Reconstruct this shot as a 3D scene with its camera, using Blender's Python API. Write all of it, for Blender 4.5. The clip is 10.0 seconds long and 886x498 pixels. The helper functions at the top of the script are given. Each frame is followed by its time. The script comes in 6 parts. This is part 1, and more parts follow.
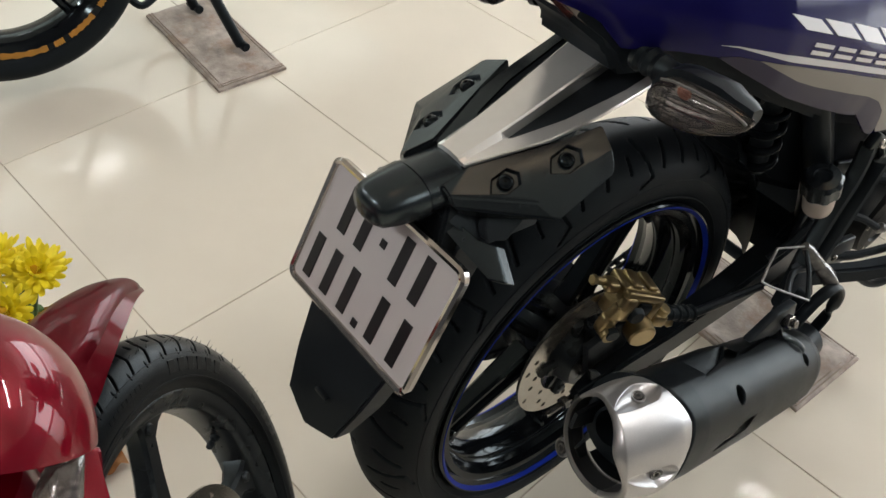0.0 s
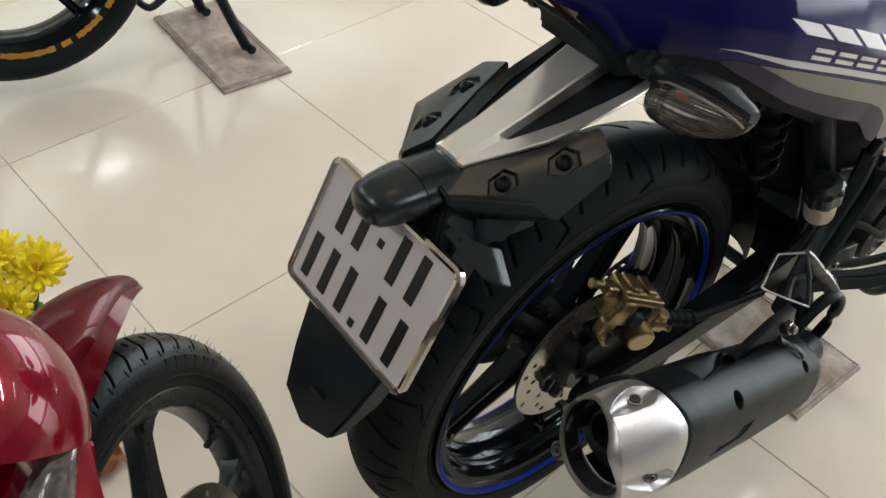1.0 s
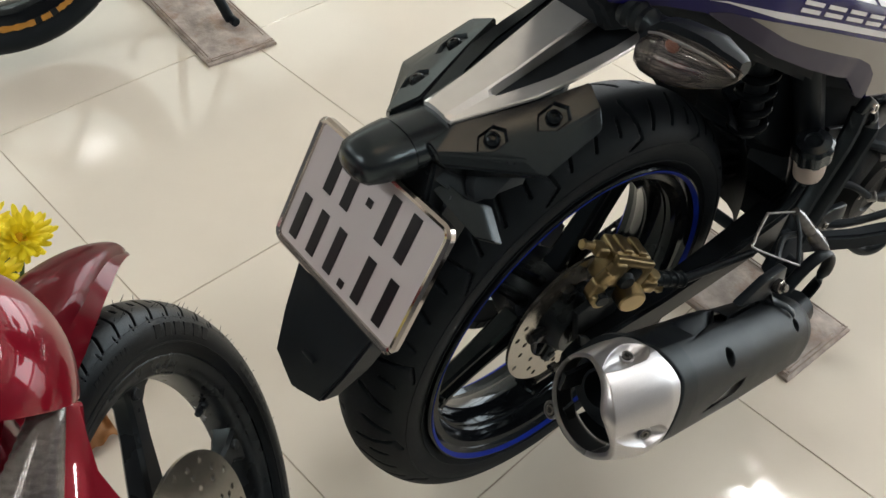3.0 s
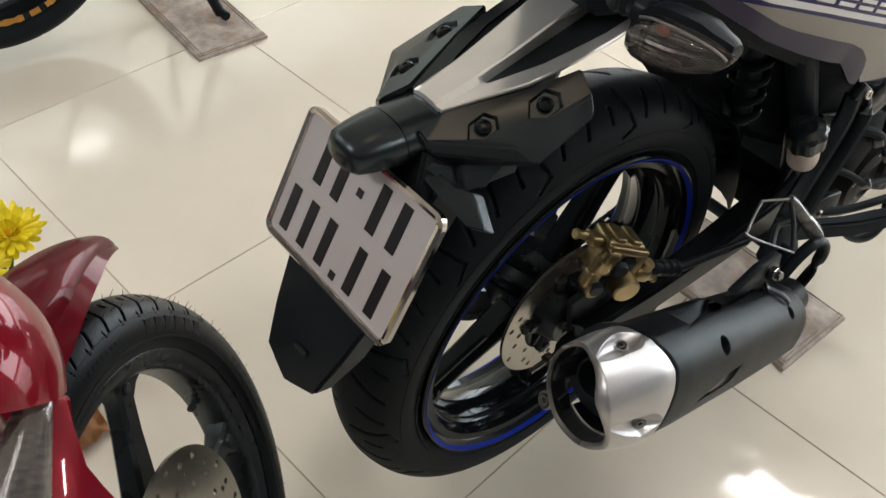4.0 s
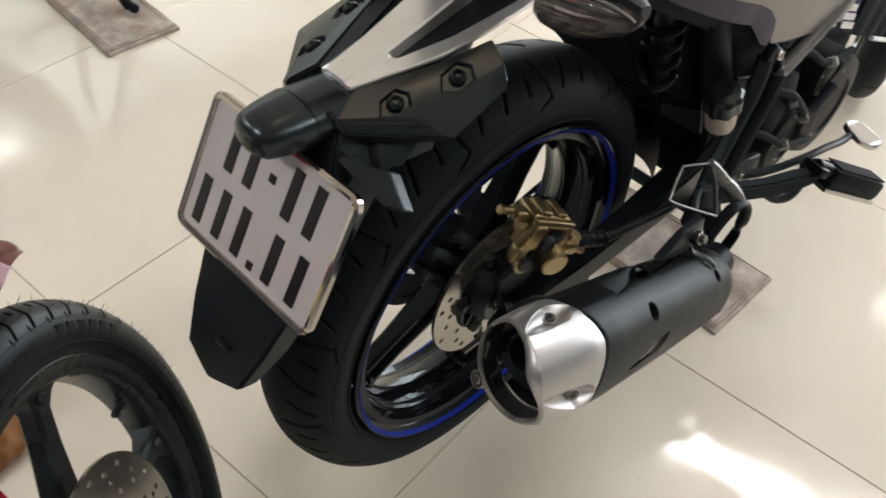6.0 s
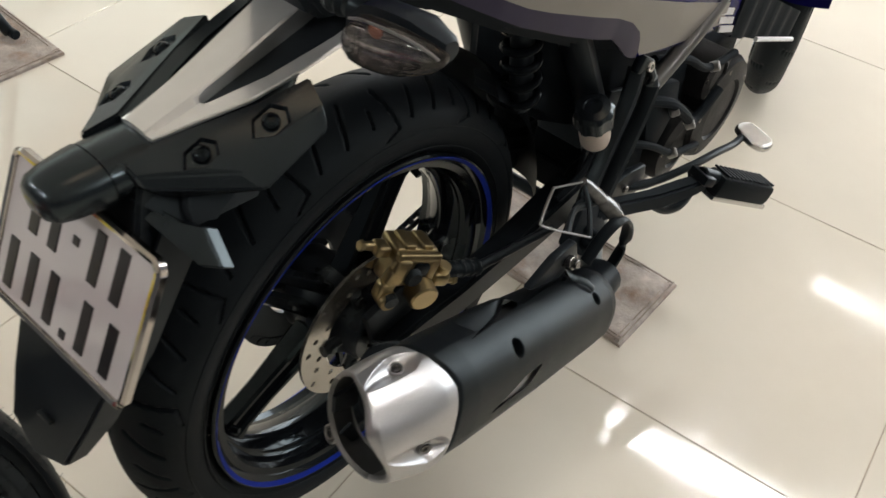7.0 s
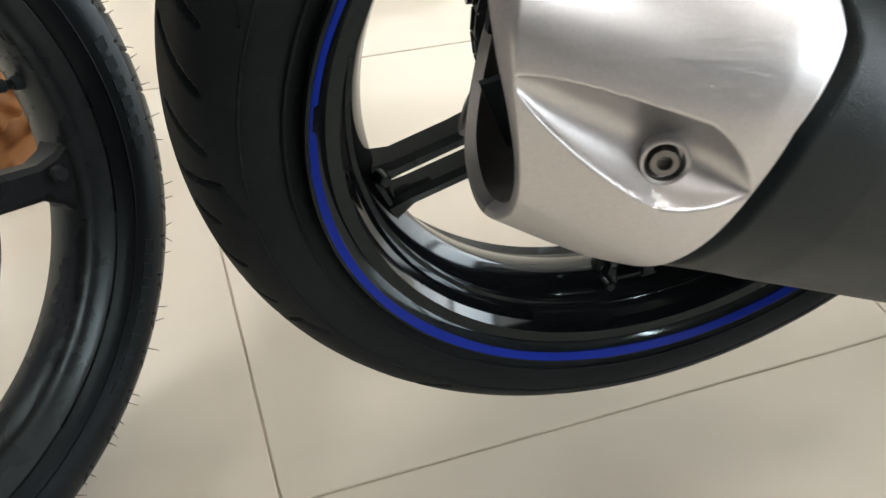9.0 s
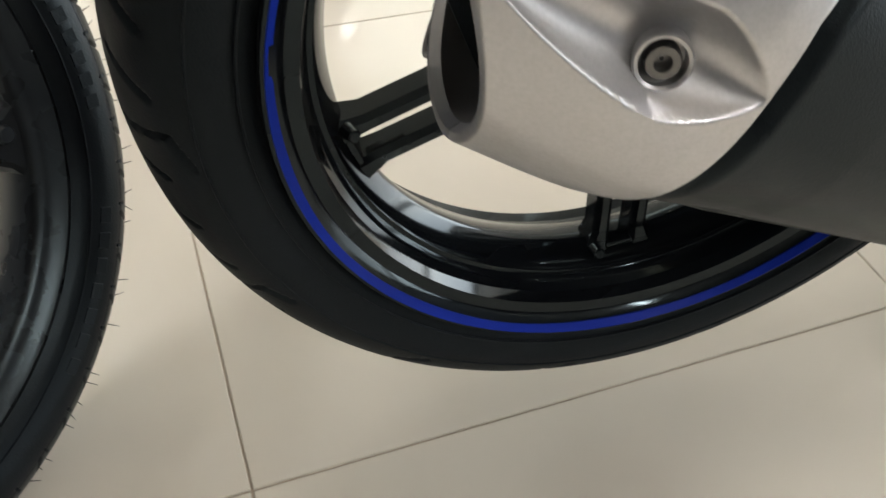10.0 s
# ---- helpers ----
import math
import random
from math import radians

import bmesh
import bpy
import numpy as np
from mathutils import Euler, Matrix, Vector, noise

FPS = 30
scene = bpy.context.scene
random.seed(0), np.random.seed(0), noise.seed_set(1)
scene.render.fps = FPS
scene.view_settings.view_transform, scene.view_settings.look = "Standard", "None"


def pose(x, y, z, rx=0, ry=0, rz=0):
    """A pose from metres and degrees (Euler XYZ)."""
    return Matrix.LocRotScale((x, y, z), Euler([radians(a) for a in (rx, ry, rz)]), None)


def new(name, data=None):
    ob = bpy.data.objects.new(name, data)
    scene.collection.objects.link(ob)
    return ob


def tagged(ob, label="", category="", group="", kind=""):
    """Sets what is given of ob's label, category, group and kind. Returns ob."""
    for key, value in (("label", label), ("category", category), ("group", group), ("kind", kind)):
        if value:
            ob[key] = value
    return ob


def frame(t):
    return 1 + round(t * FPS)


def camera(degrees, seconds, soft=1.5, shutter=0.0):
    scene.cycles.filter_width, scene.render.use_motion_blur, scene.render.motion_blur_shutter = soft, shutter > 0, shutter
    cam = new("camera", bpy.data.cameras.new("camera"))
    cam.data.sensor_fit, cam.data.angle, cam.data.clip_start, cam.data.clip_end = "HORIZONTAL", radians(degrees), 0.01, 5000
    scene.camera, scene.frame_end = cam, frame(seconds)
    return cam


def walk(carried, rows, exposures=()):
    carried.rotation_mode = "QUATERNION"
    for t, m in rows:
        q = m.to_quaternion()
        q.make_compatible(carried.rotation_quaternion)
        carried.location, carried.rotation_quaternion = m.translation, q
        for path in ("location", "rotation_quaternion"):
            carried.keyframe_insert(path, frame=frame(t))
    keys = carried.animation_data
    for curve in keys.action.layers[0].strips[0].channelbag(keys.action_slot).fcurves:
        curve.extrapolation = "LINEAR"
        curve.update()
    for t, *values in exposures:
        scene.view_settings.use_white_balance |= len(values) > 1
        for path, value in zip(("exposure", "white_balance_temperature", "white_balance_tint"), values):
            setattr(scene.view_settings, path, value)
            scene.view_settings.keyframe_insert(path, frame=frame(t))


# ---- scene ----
from mathutils import geometry

cam = camera(53.45, 10.0, shutter=0.4)
# seconds, place (metres), turn (degrees); the rear axle of the blue motorcycle is the origin of the plan
PATH = [
    (0.0, -0.5826, -0.4377, 1.1734, 45.04, -3.29, -38.50),
    (0.5, -0.5836, -0.4436, 1.1734, 45.41, -3.43, -37.90),
    (1.0, -0.5786, -0.4463, 1.1706, 45.42, -3.47, -37.71),
    (1.5, -0.5772, -0.4447, 1.1659, 45.19, -3.54, -38.03),
    (2.0, -0.5800, -0.4450, 1.1604, 44.83, -3.58, -38.34),
    (2.5, -0.5843, -0.4500, 1.1565, 44.42, -3.51, -38.57),
    (4.0, -0.5794, -0.4533, 1.1452, 43.84, -3.17, -39.48),
    (4.5, -0.5766, -0.4507, 1.1405, 43.81, -3.23, -39.95),
    (5.0, -0.5709, -0.4547, 1.1399, 43.66, -3.06, -40.44),
    (5.2, -0.5676, -0.4569, 1.1365, 43.55, -3.02, -40.49),
    (6.3, -0.5562, -0.4582, 1.1286, 43.60, -3.37, -48.47),
    (6.5, -0.5421, -0.4695, 1.1341, 43.76, -2.99, -50.48),
    (7.0, -0.4471, -0.4873, 1.1289, 43.41, -3.56, -49.06),
    (7.5, -0.3617, -0.5224, 1.0557, 43.87, -5.80, -36.25),
    (7.8, -0.2948, -0.5053, 0.9554, 43.38, -6.27, -29.18),
    (8.0, -0.2654, -0.4955, 0.8779, 43.43, -5.97, -25.60),
    (8.2, -0.2435, -0.4830, 0.7983, 43.30, -5.50, -21.90),
    (8.5, -0.2361, -0.4671, 0.6932, 43.92, -4.21, -17.06),
    (9.0, -0.2476, -0.4162, 0.6275, 45.44, -2.33, -13.88),
    (9.5, -0.2454, -0.4022, 0.6111, 45.19, -1.93, -14.08),
    (10.0, -0.2329, -0.3992, 0.5885, 44.55, -2.51, -14.60),
]
walk(cam, [(r[0], pose(*r[1:])) for r in PATH],
     [(0.0, -0.08), (4.4, 0.01), (5.0, 0.09), (6.4, 0.06), (7.2, -0.05), (8.2, 0.65), (9.0, 0.5), (10.0, 0.35)])

# ---- light ----
LAMP = 24.5          # ceiling tubes
world = bpy.data.worlds.new("world")
scene.world = world
world.use_nodes = True
wn = world.node_tree.nodes
sky = wn.new("ShaderNodeTexSky")
sky.sky_type, sky.sun_disc = "NISHITA", False
sky.sun_elevation, sky.sun_rotation = radians(50), radians(200)
world.node_tree.links.new(sky.outputs[0], wn["Background"].inputs[0])
wn["Background"].inputs[1].default_value = 0.15

ROOM = pose(0, 0, 0, 0, 0, 5.3)     # the room is square to its tiles
X0, X1, Y0, Y1, CEIL = -5.2, 8.6, -5.4, 7.2, 3.0
TILE, TX, TY = 0.5985, -0.2651, -0.0306


# ---- materials ----
def material(name, colour, rough=0.5, metal=0.0, vary=0.15, scale=30.0, bump=0.0, bump_scale=400.0, coat=0.0, spec=0.5, stain=0.0, stain_colour=(0.3, 0.25, 0.2), tint=(1, 1, 1)):
    m = bpy.data.materials.new(name)
    m.use_nodes = True
    n, l = m.node_tree.nodes, m.node_tree.links
    b = n["Principled BSDF"]
    b.inputs["Metallic"].default_value = metal
    b.inputs["Coat Weight"].default_value = coat
    b.inputs["Coat Roughness"].default_value = 0.04
    b.inputs["Specular IOR Level"].default_value = spec
    b.inputs["Specular Tint"].default_value = (*tint, 1)
    tc = n.new("ShaderNodeTexCoord")
    big = n.new("ShaderNodeTexNoise")
    big.inputs["Scale"].default_value = scale
    big.inputs["Detail"].default_value = 6
    l.new(tc.outputs["Object"], big.inputs["Vector"])
    ramp = n.new("ShaderNodeMapRange")
    ramp.inputs["To Min"].default_value, ramp.inputs["To Max"].default_value = 1 - vary, 1 + vary
    l.new(big.outputs["Fac"], ramp.inputs["Value"])
    mul = n.new("ShaderNodeVectorMath")
    mul.operation = "SCALE"
    mul.inputs[0].default_value = colour
    l.new(ramp.outputs[0], mul.inputs["Scale"])
    out = mul.outputs[0]
    if stain:
        st = n.new("ShaderNodeTexNoise")
        st.inputs["Scale"].default_value = scale * 0.35
        st.inputs["Detail"].default_value = 8
        st.inputs["Roughness"].default_value = 0.65
        l.new(tc.outputs["Object"], st.inputs["Vector"])
        sr = n.new("ShaderNodeMapRange")
        sr.inputs["From Min"].default_value, sr.inputs["From Max"].default_value = 0.5, 0.72
        sr.inputs["To Max"].default_value = stain
        l.new(st.outputs["Fac"], sr.inputs["Value"])
        mix = n.new("ShaderNodeMix")
        mix.data_type = "RGBA"
        l.new(sr.outputs[0], mix.inputs["Factor"])
        l.new(out, mix.inputs[6])
        mix.inputs[7].default_value = (*stain_colour, 1)
        out = mix.outputs[2]
    l.new(out, b.inputs["Base Color"])
    rr = n.new("ShaderNodeMapRange")
    rr.inputs["To Min"].default_value, rr.inputs["To Max"].default_value = rough * 0.8, min(1, rough * 1.2)
    l.new(big.outputs["Fac"], rr.inputs["Value"])
    l.new(rr.outputs[0], b.inputs["Roughness"])
    if bump:
        fine = n.new("ShaderNodeTexNoise")
        fine.inputs["Scale"].default_value = bump_scale
        fine.inputs["Detail"].default_value = 3
        l.new(tc.outputs["Object"], fine.inputs["Vector"])
        bp = n.new("ShaderNodeBump")
        bp.inputs["Strength"].default_value = bump
        bp.inputs["Distance"].default_value = 0.001
        l.new(fine.outputs["Fac"], bp.inputs["Height"])
        l.new(bp.outputs[0], b.inputs["Normal"])
    return m


def streaks(m, low, high):
    """Fine brush marks along x, in the gloss and the relief."""
    n, l = m.node_tree.nodes, m.node_tree.links
    b = n["Principled BSDF"]
    tc, mp_, ns = n.new("ShaderNodeTexCoord"), n.new("ShaderNodeMapping"), n.new("ShaderNodeTexNoise")
    mp_.inputs["Rotation"].default_value = (0, 0.45, 0)
    mp_.inputs["Scale"].default_value = (130, 900, 900)
    ns.inputs["Scale"].default_value, ns.inputs["Detail"].default_value = 1.0, 4
    l.new(tc.outputs["Object"], mp_.inputs["Vector"])
    l.new(mp_.outputs[0], ns.inputs["Vector"])
    rr = n.new("ShaderNodeMapRange")
    rr.inputs["From Min"].default_value, rr.inputs["From Max"].default_value = 0.3, 0.7
    rr.inputs["To Min"].default_value, rr.inputs["To Max"].default_value = low, high
    l.new(ns.outputs["Fac"], rr.inputs["Value"])
    l.new(rr.outputs[0], b.inputs["Roughness"])
    bp = n.new("ShaderNodeBump")
    bp.inputs["Strength"].default_value, bp.inputs["Distance"].default_value = 0.08, 0.0004
    l.new(ns.outputs["Fac"], bp.inputs["Height"])
    l.new(bp.outputs[0], b.inputs["Normal"])


def glowing(name, colour, strength):
    m = bpy.data.materials.new(name)
    m.use_nodes = True
    b = m.node_tree.nodes["Principled BSDF"]
    b.inputs["Base Color"].default_value = (*colour, 1)
    b.inputs["Emission Color"].default_value = (*colour, 1)
    b.inputs["Emission Strength"].default_value = strength
    return m


def clear(name, colour=(1, 1, 1), rough=0.02, ior=1.45):
    m = bpy.data.materials.new(name)
    m.use_nodes = True
    b = m.node_tree.nodes["Principled BSDF"]
    b.inputs["Base Color"].default_value = (*colour, 1)
    b.inputs["Transmission Weight"].default_value = 1.0
    b.inputs["Roughness"].default_value = rough
    b.inputs["IOR"].default_value = ior
    return m


COOL = (0.72, 0.92, 1.0)      # bluish reflection tint that puts a cool lens haze into the blacks
TILE_M = material("polished cream porcelain", (0.72, 0.675, 0.59), 0.07, vary=0.09, scale=3.2, stain=0.16, stain_colour=(0.5, 0.42, 0.32))


def smears(m, low, high):
    """Wiped patches in the gloss of a floor."""
    n, l = m.node_tree.nodes, m.node_tree.links
    tc, mp_, ns = n.new("ShaderNodeTexCoord"), n.new("ShaderNodeMapping"), n.new("ShaderNodeTexNoise")
    mp_.inputs["Rotation"].default_value = (0, 0, 0.7)
    mp_.inputs["Scale"].default_value = (2.2, 9.0, 1.0)
    ns.inputs["Scale"].default_value, ns.inputs["Detail"].default_value, ns.inputs["Distortion"].default_value = 1.0, 5, 0.6
    l.new(tc.outputs["Object"], mp_.inputs["Vector"])
    l.new(mp_.outputs[0], ns.inputs["Vector"])
    rr = n.new("ShaderNodeMapRange")
    rr.inputs["From Min"].default_value, rr.inputs["From Max"].default_value = 0.35, 0.7
    rr.inputs["To Min"].default_value, rr.inputs["To Max"].default_value = low, high
    l.new(ns.outputs["Fac"], rr.inputs["Value"])
    l.new(rr.outputs[0], n["Principled BSDF"].inputs["Roughness"])


smears(TILE_M, 0.05, 0.14)
GROUT = material("brown grout", (0.50, 0.43, 0.34), 0.9, scale=40, vary=0.3)
WALL = material("cream wall paint", (0.42, 0.40, 0.36), 0.7, vary=0.04, scale=4, bump=0.1)
WALL_DARK = material("slate grey wall paint", (0.10, 0.105, 0.115), 0.7, vary=0.08, scale=4, bump=0.1)
CEIL_M = material("warm white ceiling paint", (0.62, 0.585, 0.55), 0.8, vary=0.03, scale=4)
LAMP_M = glowing("lamp diffuser", (1.0, 0.985, 0.96), LAMP * 3.6)
LAMP_DIM = glowing("weak lamp diffuser", (1.0, 0.96, 0.92), LAMP * 0.9)
PANEL_M = glowing("pale panel diffuser", (0.92, 1.0, 0.95), 1.3)
LAMP_BODY = material("white enamel", (0.75, 0.75, 0.73), 0.4)
RUBBER = material("black tyre rubber", (0.0112, 0.0134, 0.0160), 0.52, vary=0.35, scale=25, bump=0.3, bump_scale=900, spec=0.10, tint=COOL)
RUBBER_NEW = material("fresh tyre rubber", (0.0074, 0.0085, 0.0102), 0.31, spec=0.14, vary=0.3, scale=20, bump=0.2, bump_scale=700, tint=COOL)
RIM = material("gloss black wheel paint", (0.0062, 0.0072, 0.0088), 0.10, vary=0.2, spec=0.25, tint=COOL)
SPRING = material("gloss black spring coating", (0.005, 0.006, 0.0075), 0.14, vary=0.2, spec=0.05, tint=COOL)
RIM_SATIN = material("satin black wheel paint", (0.0125, 0.0132, 0.0150), 0.28, vary=0.25, spec=0.34, tint=COOL)
STRIPE = material("blue rim tape", (0.006, 0.026, 0.34), 0.4, spec=0.08, vary=0.12, scale=60)
PLASTIC = material("satin black plastic", (0.0105, 0.0125, 0.0152), 0.25, vary=0.2, spec=0.55, bump=0.05, bump_scale=1500, tint=COOL)
FLAP = material("mud flap plastic", (0.0102, 0.0122, 0.0148), 0.34, vary=0.25, spec=0.25, bump=0.15, bump_scale=900, tint=COOL)
MATT = material("matt black plastic", (0.0135, 0.0155, 0.0185), 0.48, vary=0.25, spec=0.25, bump=0.3, bump_scale=900, tint=COOL)
# matt black with almost no gloss, so parts look unlit and in shade
UNLIT_BLACK = material("unlit matt black plastic", (0.0140, 0.0172, 0.0212), 0.62, vary=0.3, spec=0.05, bump=0.2, bump_scale=900, tint=COOL)
FRAME_M = material("black frame paint", (0.0115, 0.0140, 0.0172), 0.36, vary=0.2, spec=0.13, tint=COOL)
DARK = material("sooty dark metal", (0.020, 0.0205, 0.0225), 0.38, spec=0.40, vary=0.3, scale=50, tint=COOL)
SHIELD = material("textured black heat shield", (0.0135, 0.0158, 0.0190), 0.34, spec=0.50, vary=0.2, bump=0.2, bump_scale=1800, tint=COOL)
SILVER = material("silver satin metal paint", (0.88, 0.88, 0.885), 0.22, metal=0.70, vary=0.06, scale=60, bump=0.05)
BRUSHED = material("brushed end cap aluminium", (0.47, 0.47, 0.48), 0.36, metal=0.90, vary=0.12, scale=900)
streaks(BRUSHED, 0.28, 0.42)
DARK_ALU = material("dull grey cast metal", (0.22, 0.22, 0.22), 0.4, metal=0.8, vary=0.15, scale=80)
STEEL = material("bright steel", (0.55, 0.54, 0.52), 0.25, metal=1.0, vary=0.12, scale=80)
DISC_M = material("drilled brake steel", (0.52, 0.49, 0.44), 0.2, metal=0.95, vary=0.12, scale=60)
CHROME = material("chrome trim", (0.50, 0.465, 0.44), 0.1, metal=1.0, vary=0.15, scale=40)
GOLD = material("gold anodised metal", (0.34, 0.265, 0.14), 0.32, metal=0.88, vary=0.12, scale=70, bump=0.05)
BOLT = material("dark zinc bolt", (0.20, 0.195, 0.19), 0.25, metal=0.9, vary=0.2)
PLATE_M = material("white number plate sheet", (0.50, 0.475, 0.485), 0.12, vary=0.03, coat=0.6)
INK = material("black plate ink", (0.012, 0.012, 0.014), 0.3)
BLUE = material("deep blue gloss paint", (0.0085, 0.0075, 0.080), 0.10, vary=0.06, spec=0.07)
VIOLET = material("dusky violet paint", (0.026, 0.022, 0.052), 0.3, vary=0.06, spec=0.08)
GREY_PAINT = material("warm grey paint", (0.20, 0.185, 0.168), 0.3, vary=0.05, spec=0.22)
DECAL = material("pale silver decal", (0.62, 0.62, 0.66), 0.3, vary=0.04)
WHITE_PART = material("pale grey grab rail paint", (0.62, 0.62, 0.62), 0.35, vary=0.05)
TAIL_RED = material("dark red tail lens", (0.05, 0.008, 0.006), 0.08, vary=0.1, coat=1.0)
LENS = clear("clear lens", (0.93, 0.91, 0.9), 0.05)
REFLECTOR = material("ribbed lamp reflector", (0.21, 0.195, 0.19), 0.16, metal=0.92, vary=0.8, scale=170)
AMBER = material("amber bulb glass", (0.16, 0.065, 0.045), 0.25, vary=0.2)
MILKY = material("milky reservoir plastic", (0.60, 0.52, 0.46), 0.4, vary=0.06, scale=50)
RED = material("candy red gloss paint", (0.185, 0.0010, 0.011), 0.3, metal=0.25, vary=0.12, scale=15, coat=0.7, spec=0.08)
ORANGE = material("orange wheel decal", (0.42, 0.19, 0.02), 0.4, vary=0.35, scale=40)
PETAL = material("yellow petals", (0.92, 0.78, 0.03), 0.5, vary=0.12, scale=80)
PETAL_EYE = material("golden flower eye", (0.62, 0.36, 0.005), 0.7, vary=0.2, scale=200)
STEM = material("green stem", (0.05, 0.11, 0.025), 0.5, vary=0.25)
SACK = material("stained brown sacking", (0.38, 0.335, 0.305), 0.6, vary=0.75, scale=36, bump=1.0, bump_scale=200, stain=0.85, stain_colour=(0.23, 0.115, 0.05))
HEM = material("darker sacking hem", (0.30, 0.25, 0.215), 0.8, vary=0.4, scale=120, bump=0.6, bump_scale=400)
PAPER = material("crumpled brown leaf", (0.36, 0.17, 0.06), 0.7, vary=0.35, scale=30, bump=0.4, bump_scale=150)


# ---- mesh tools ----
def part(name, bm, mat, parent=None, label="", smooth=0.6):
    bmesh.ops.recalc_face_normals(bm, faces=bm.faces)
    me = bpy.data.meshes.new(name)
    bm.to_mesh(me)
    bm.free()
    me.materials.append(mat)
    if smooth:
        for p in me.polygons:
            p.use_smooth = True
        me.set_sharp_from_angle(angle=smooth)
    ob = new(name, me)
    ob.parent = parent
    return tagged(ob, label)


def empty(name, at=(0, 0, 0)):
    ob = new(name)
    ob.empty_display_size = 0.05
    ob.location = at
    return ob


def settle(parts, base):
    """Keeps parts where they are under a base that is not at the origin."""
    for p in parts:
        p.parent = base
        p.matrix_parent_inverse = base.matrix_basis.inverted()


def box(bm, c, s, m=None, bevel=0.0, seg=2):
    g = bmesh.ops.create_cube(bm, size=1, matrix=Matrix.Translation(c) @ (m or Matrix()) @ Matrix.Diagonal((*s, 1)))
    if bevel:
        es = list({e for v in g["verts"] for e in v.link_edges})
        bmesh.ops.bevel(bm, geom=es, offset=bevel, segments=seg, affect="EDGES", profile=0.5)


def basis(d, up=(0, 0, 1)):
    """Turn whose z runs along d."""
    d = Vector(d).normalized()
    x = Vector(up).cross(d)
    if x.length < 1e-4:
        x = Vector((1, 0, 0)).cross(d)
    x.normalize()
    return Matrix((x, d.cross(x), d)).transposed().to_4x4()


def rod(bm, a, b, r0, r1=None, seg=16, bevel=0.0):
    a, b = Vector(a), Vector(b)
    r1 = r0 if r1 is None else r1
    m, n = basis(b - a), (b - a).length
    prof = [(0, r0), (n, r1)] if not bevel else [(0, r0 - bevel), (bevel, r0), (n - bevel, r1), (n, r1 - bevel)]
    loft(bm, [[a + m.to_3x3() @ Vector((r * math.cos(k * math.tau / seg), r * math.sin(k * math.tau / seg), z)) for k in range(seg)] for z, r in prof], caps=True)


def loft(bm, loops, caps=False, closed=True, ring=False):
    vs = [[bm.verts.new(p) for p in loop] for loop in loops]
    n = len(loops[0])
    span = range(len(vs)) if ring else range(len(vs) - 1)
    for i in span:
        a, b = vs[i], vs[(i + 1) % len(vs)]
        for j in range(n if closed else n - 1):
            k = (j + 1) % n
            bm.faces.new((a[j], a[k], b[k], b[j]))
    if caps:
        bm.faces.new(vs[0][::-1])
        bm.faces.new(vs[-1])
    return vs


def tube(bm, pts, r, seg=10, smooth=4, flat=1.0):
    """A bent tube through pts, rounded between them."""
    ps = [Vector(p) for p in pts]
    line = []
    for i in range(len(ps) - 1):
        p0, p1, p2, p3 = ps[max(i - 1, 0)], ps[i], ps[i + 1], ps[min(i + 2, len(ps) - 1)]
        for k in range(smooth):
            t = k / smooth
            line.append(0.5 * (2 * p1 + (p2 - p0) * t + (2 * p0 - 5 * p1 + 4 * p2 - p3) * t * t + (3 * p1 - p0 - 3 * p2 + p3) * t ** 3))
    line.append(ps[-1])
    loops = []
    for i, p in enumerate(line):
        d = line[min(i + 1, len(line) - 1)] - line[max(i - 1, 0)]
        m = basis(d).to_3x3()
        rr = r[min(int(i / smooth), len(r) - 1)] if isinstance(r, (list, tuple)) else r
        loops.append([p + m @ Vector((rr * math.cos(k * math.tau / seg), rr * flat * math.sin(k * math.tau / seg), 0)) for k in range(seg)])
    loft(bm, loops, caps=True)


def turned(bm, profile, centre, axis_m, seg=96, closed_profile=False):
    """A lathe: profile of (radius, along) about axis_m's z through centre."""
    c, m = Vector(centre), axis_m.to_3x3()
    loops = [[c + m @ Vector((r * math.cos(k * math.tau / seg), r * math.sin(k * math.tau / seg), y)) for r, y in profile] for k in range(seg)]
    loft(bm, loops, closed=closed_profile, ring=True)


def slab(bm, outline, offset, bevel=0.0):
    """A plate: outline of 3D points, thickened by the vector offset."""
    a = [bm.verts.new(p) for p in outline]
    b = [bm.verts.new(Vector(p) + Vector(offset)) for p in outline]
    n = len(a)
    f = [bm.faces.new(a[::-1]), bm.faces.new(b)]
    for i in range(n):
        f.append(bm.faces.new((a[i], a[(i + 1) % n], b[(i + 1) % n], b[i])))
    if bevel:
        bmesh.ops.bevel(bm, geom=list({e for q in f for e in q.edges}), offset=bevel, segments=2, affect="EDGES", profile=0.5)


def fresh():
    return bmesh.new()


def socket_bolt(name, at, d, r, h, mat, parent, label=""):
    """A round bolt head with a hex socket, at its seat, facing d."""
    bm = fresh()
    prof = [(r * 1.0, 0), (r, h * 0.75), (r * 0.88, h), (r * 0.5, h), (r * 0.5, h * 0.35), (0.0005, h * 0.35)]
    turned(bm, prof, at, basis(d), seg=18)
    return part(name, bm, mat, parent, label)


AXLE_Z = 0.339
SIDE = pose(0, 0, 0, -90, 0, 0)       # a lathe axis along +y


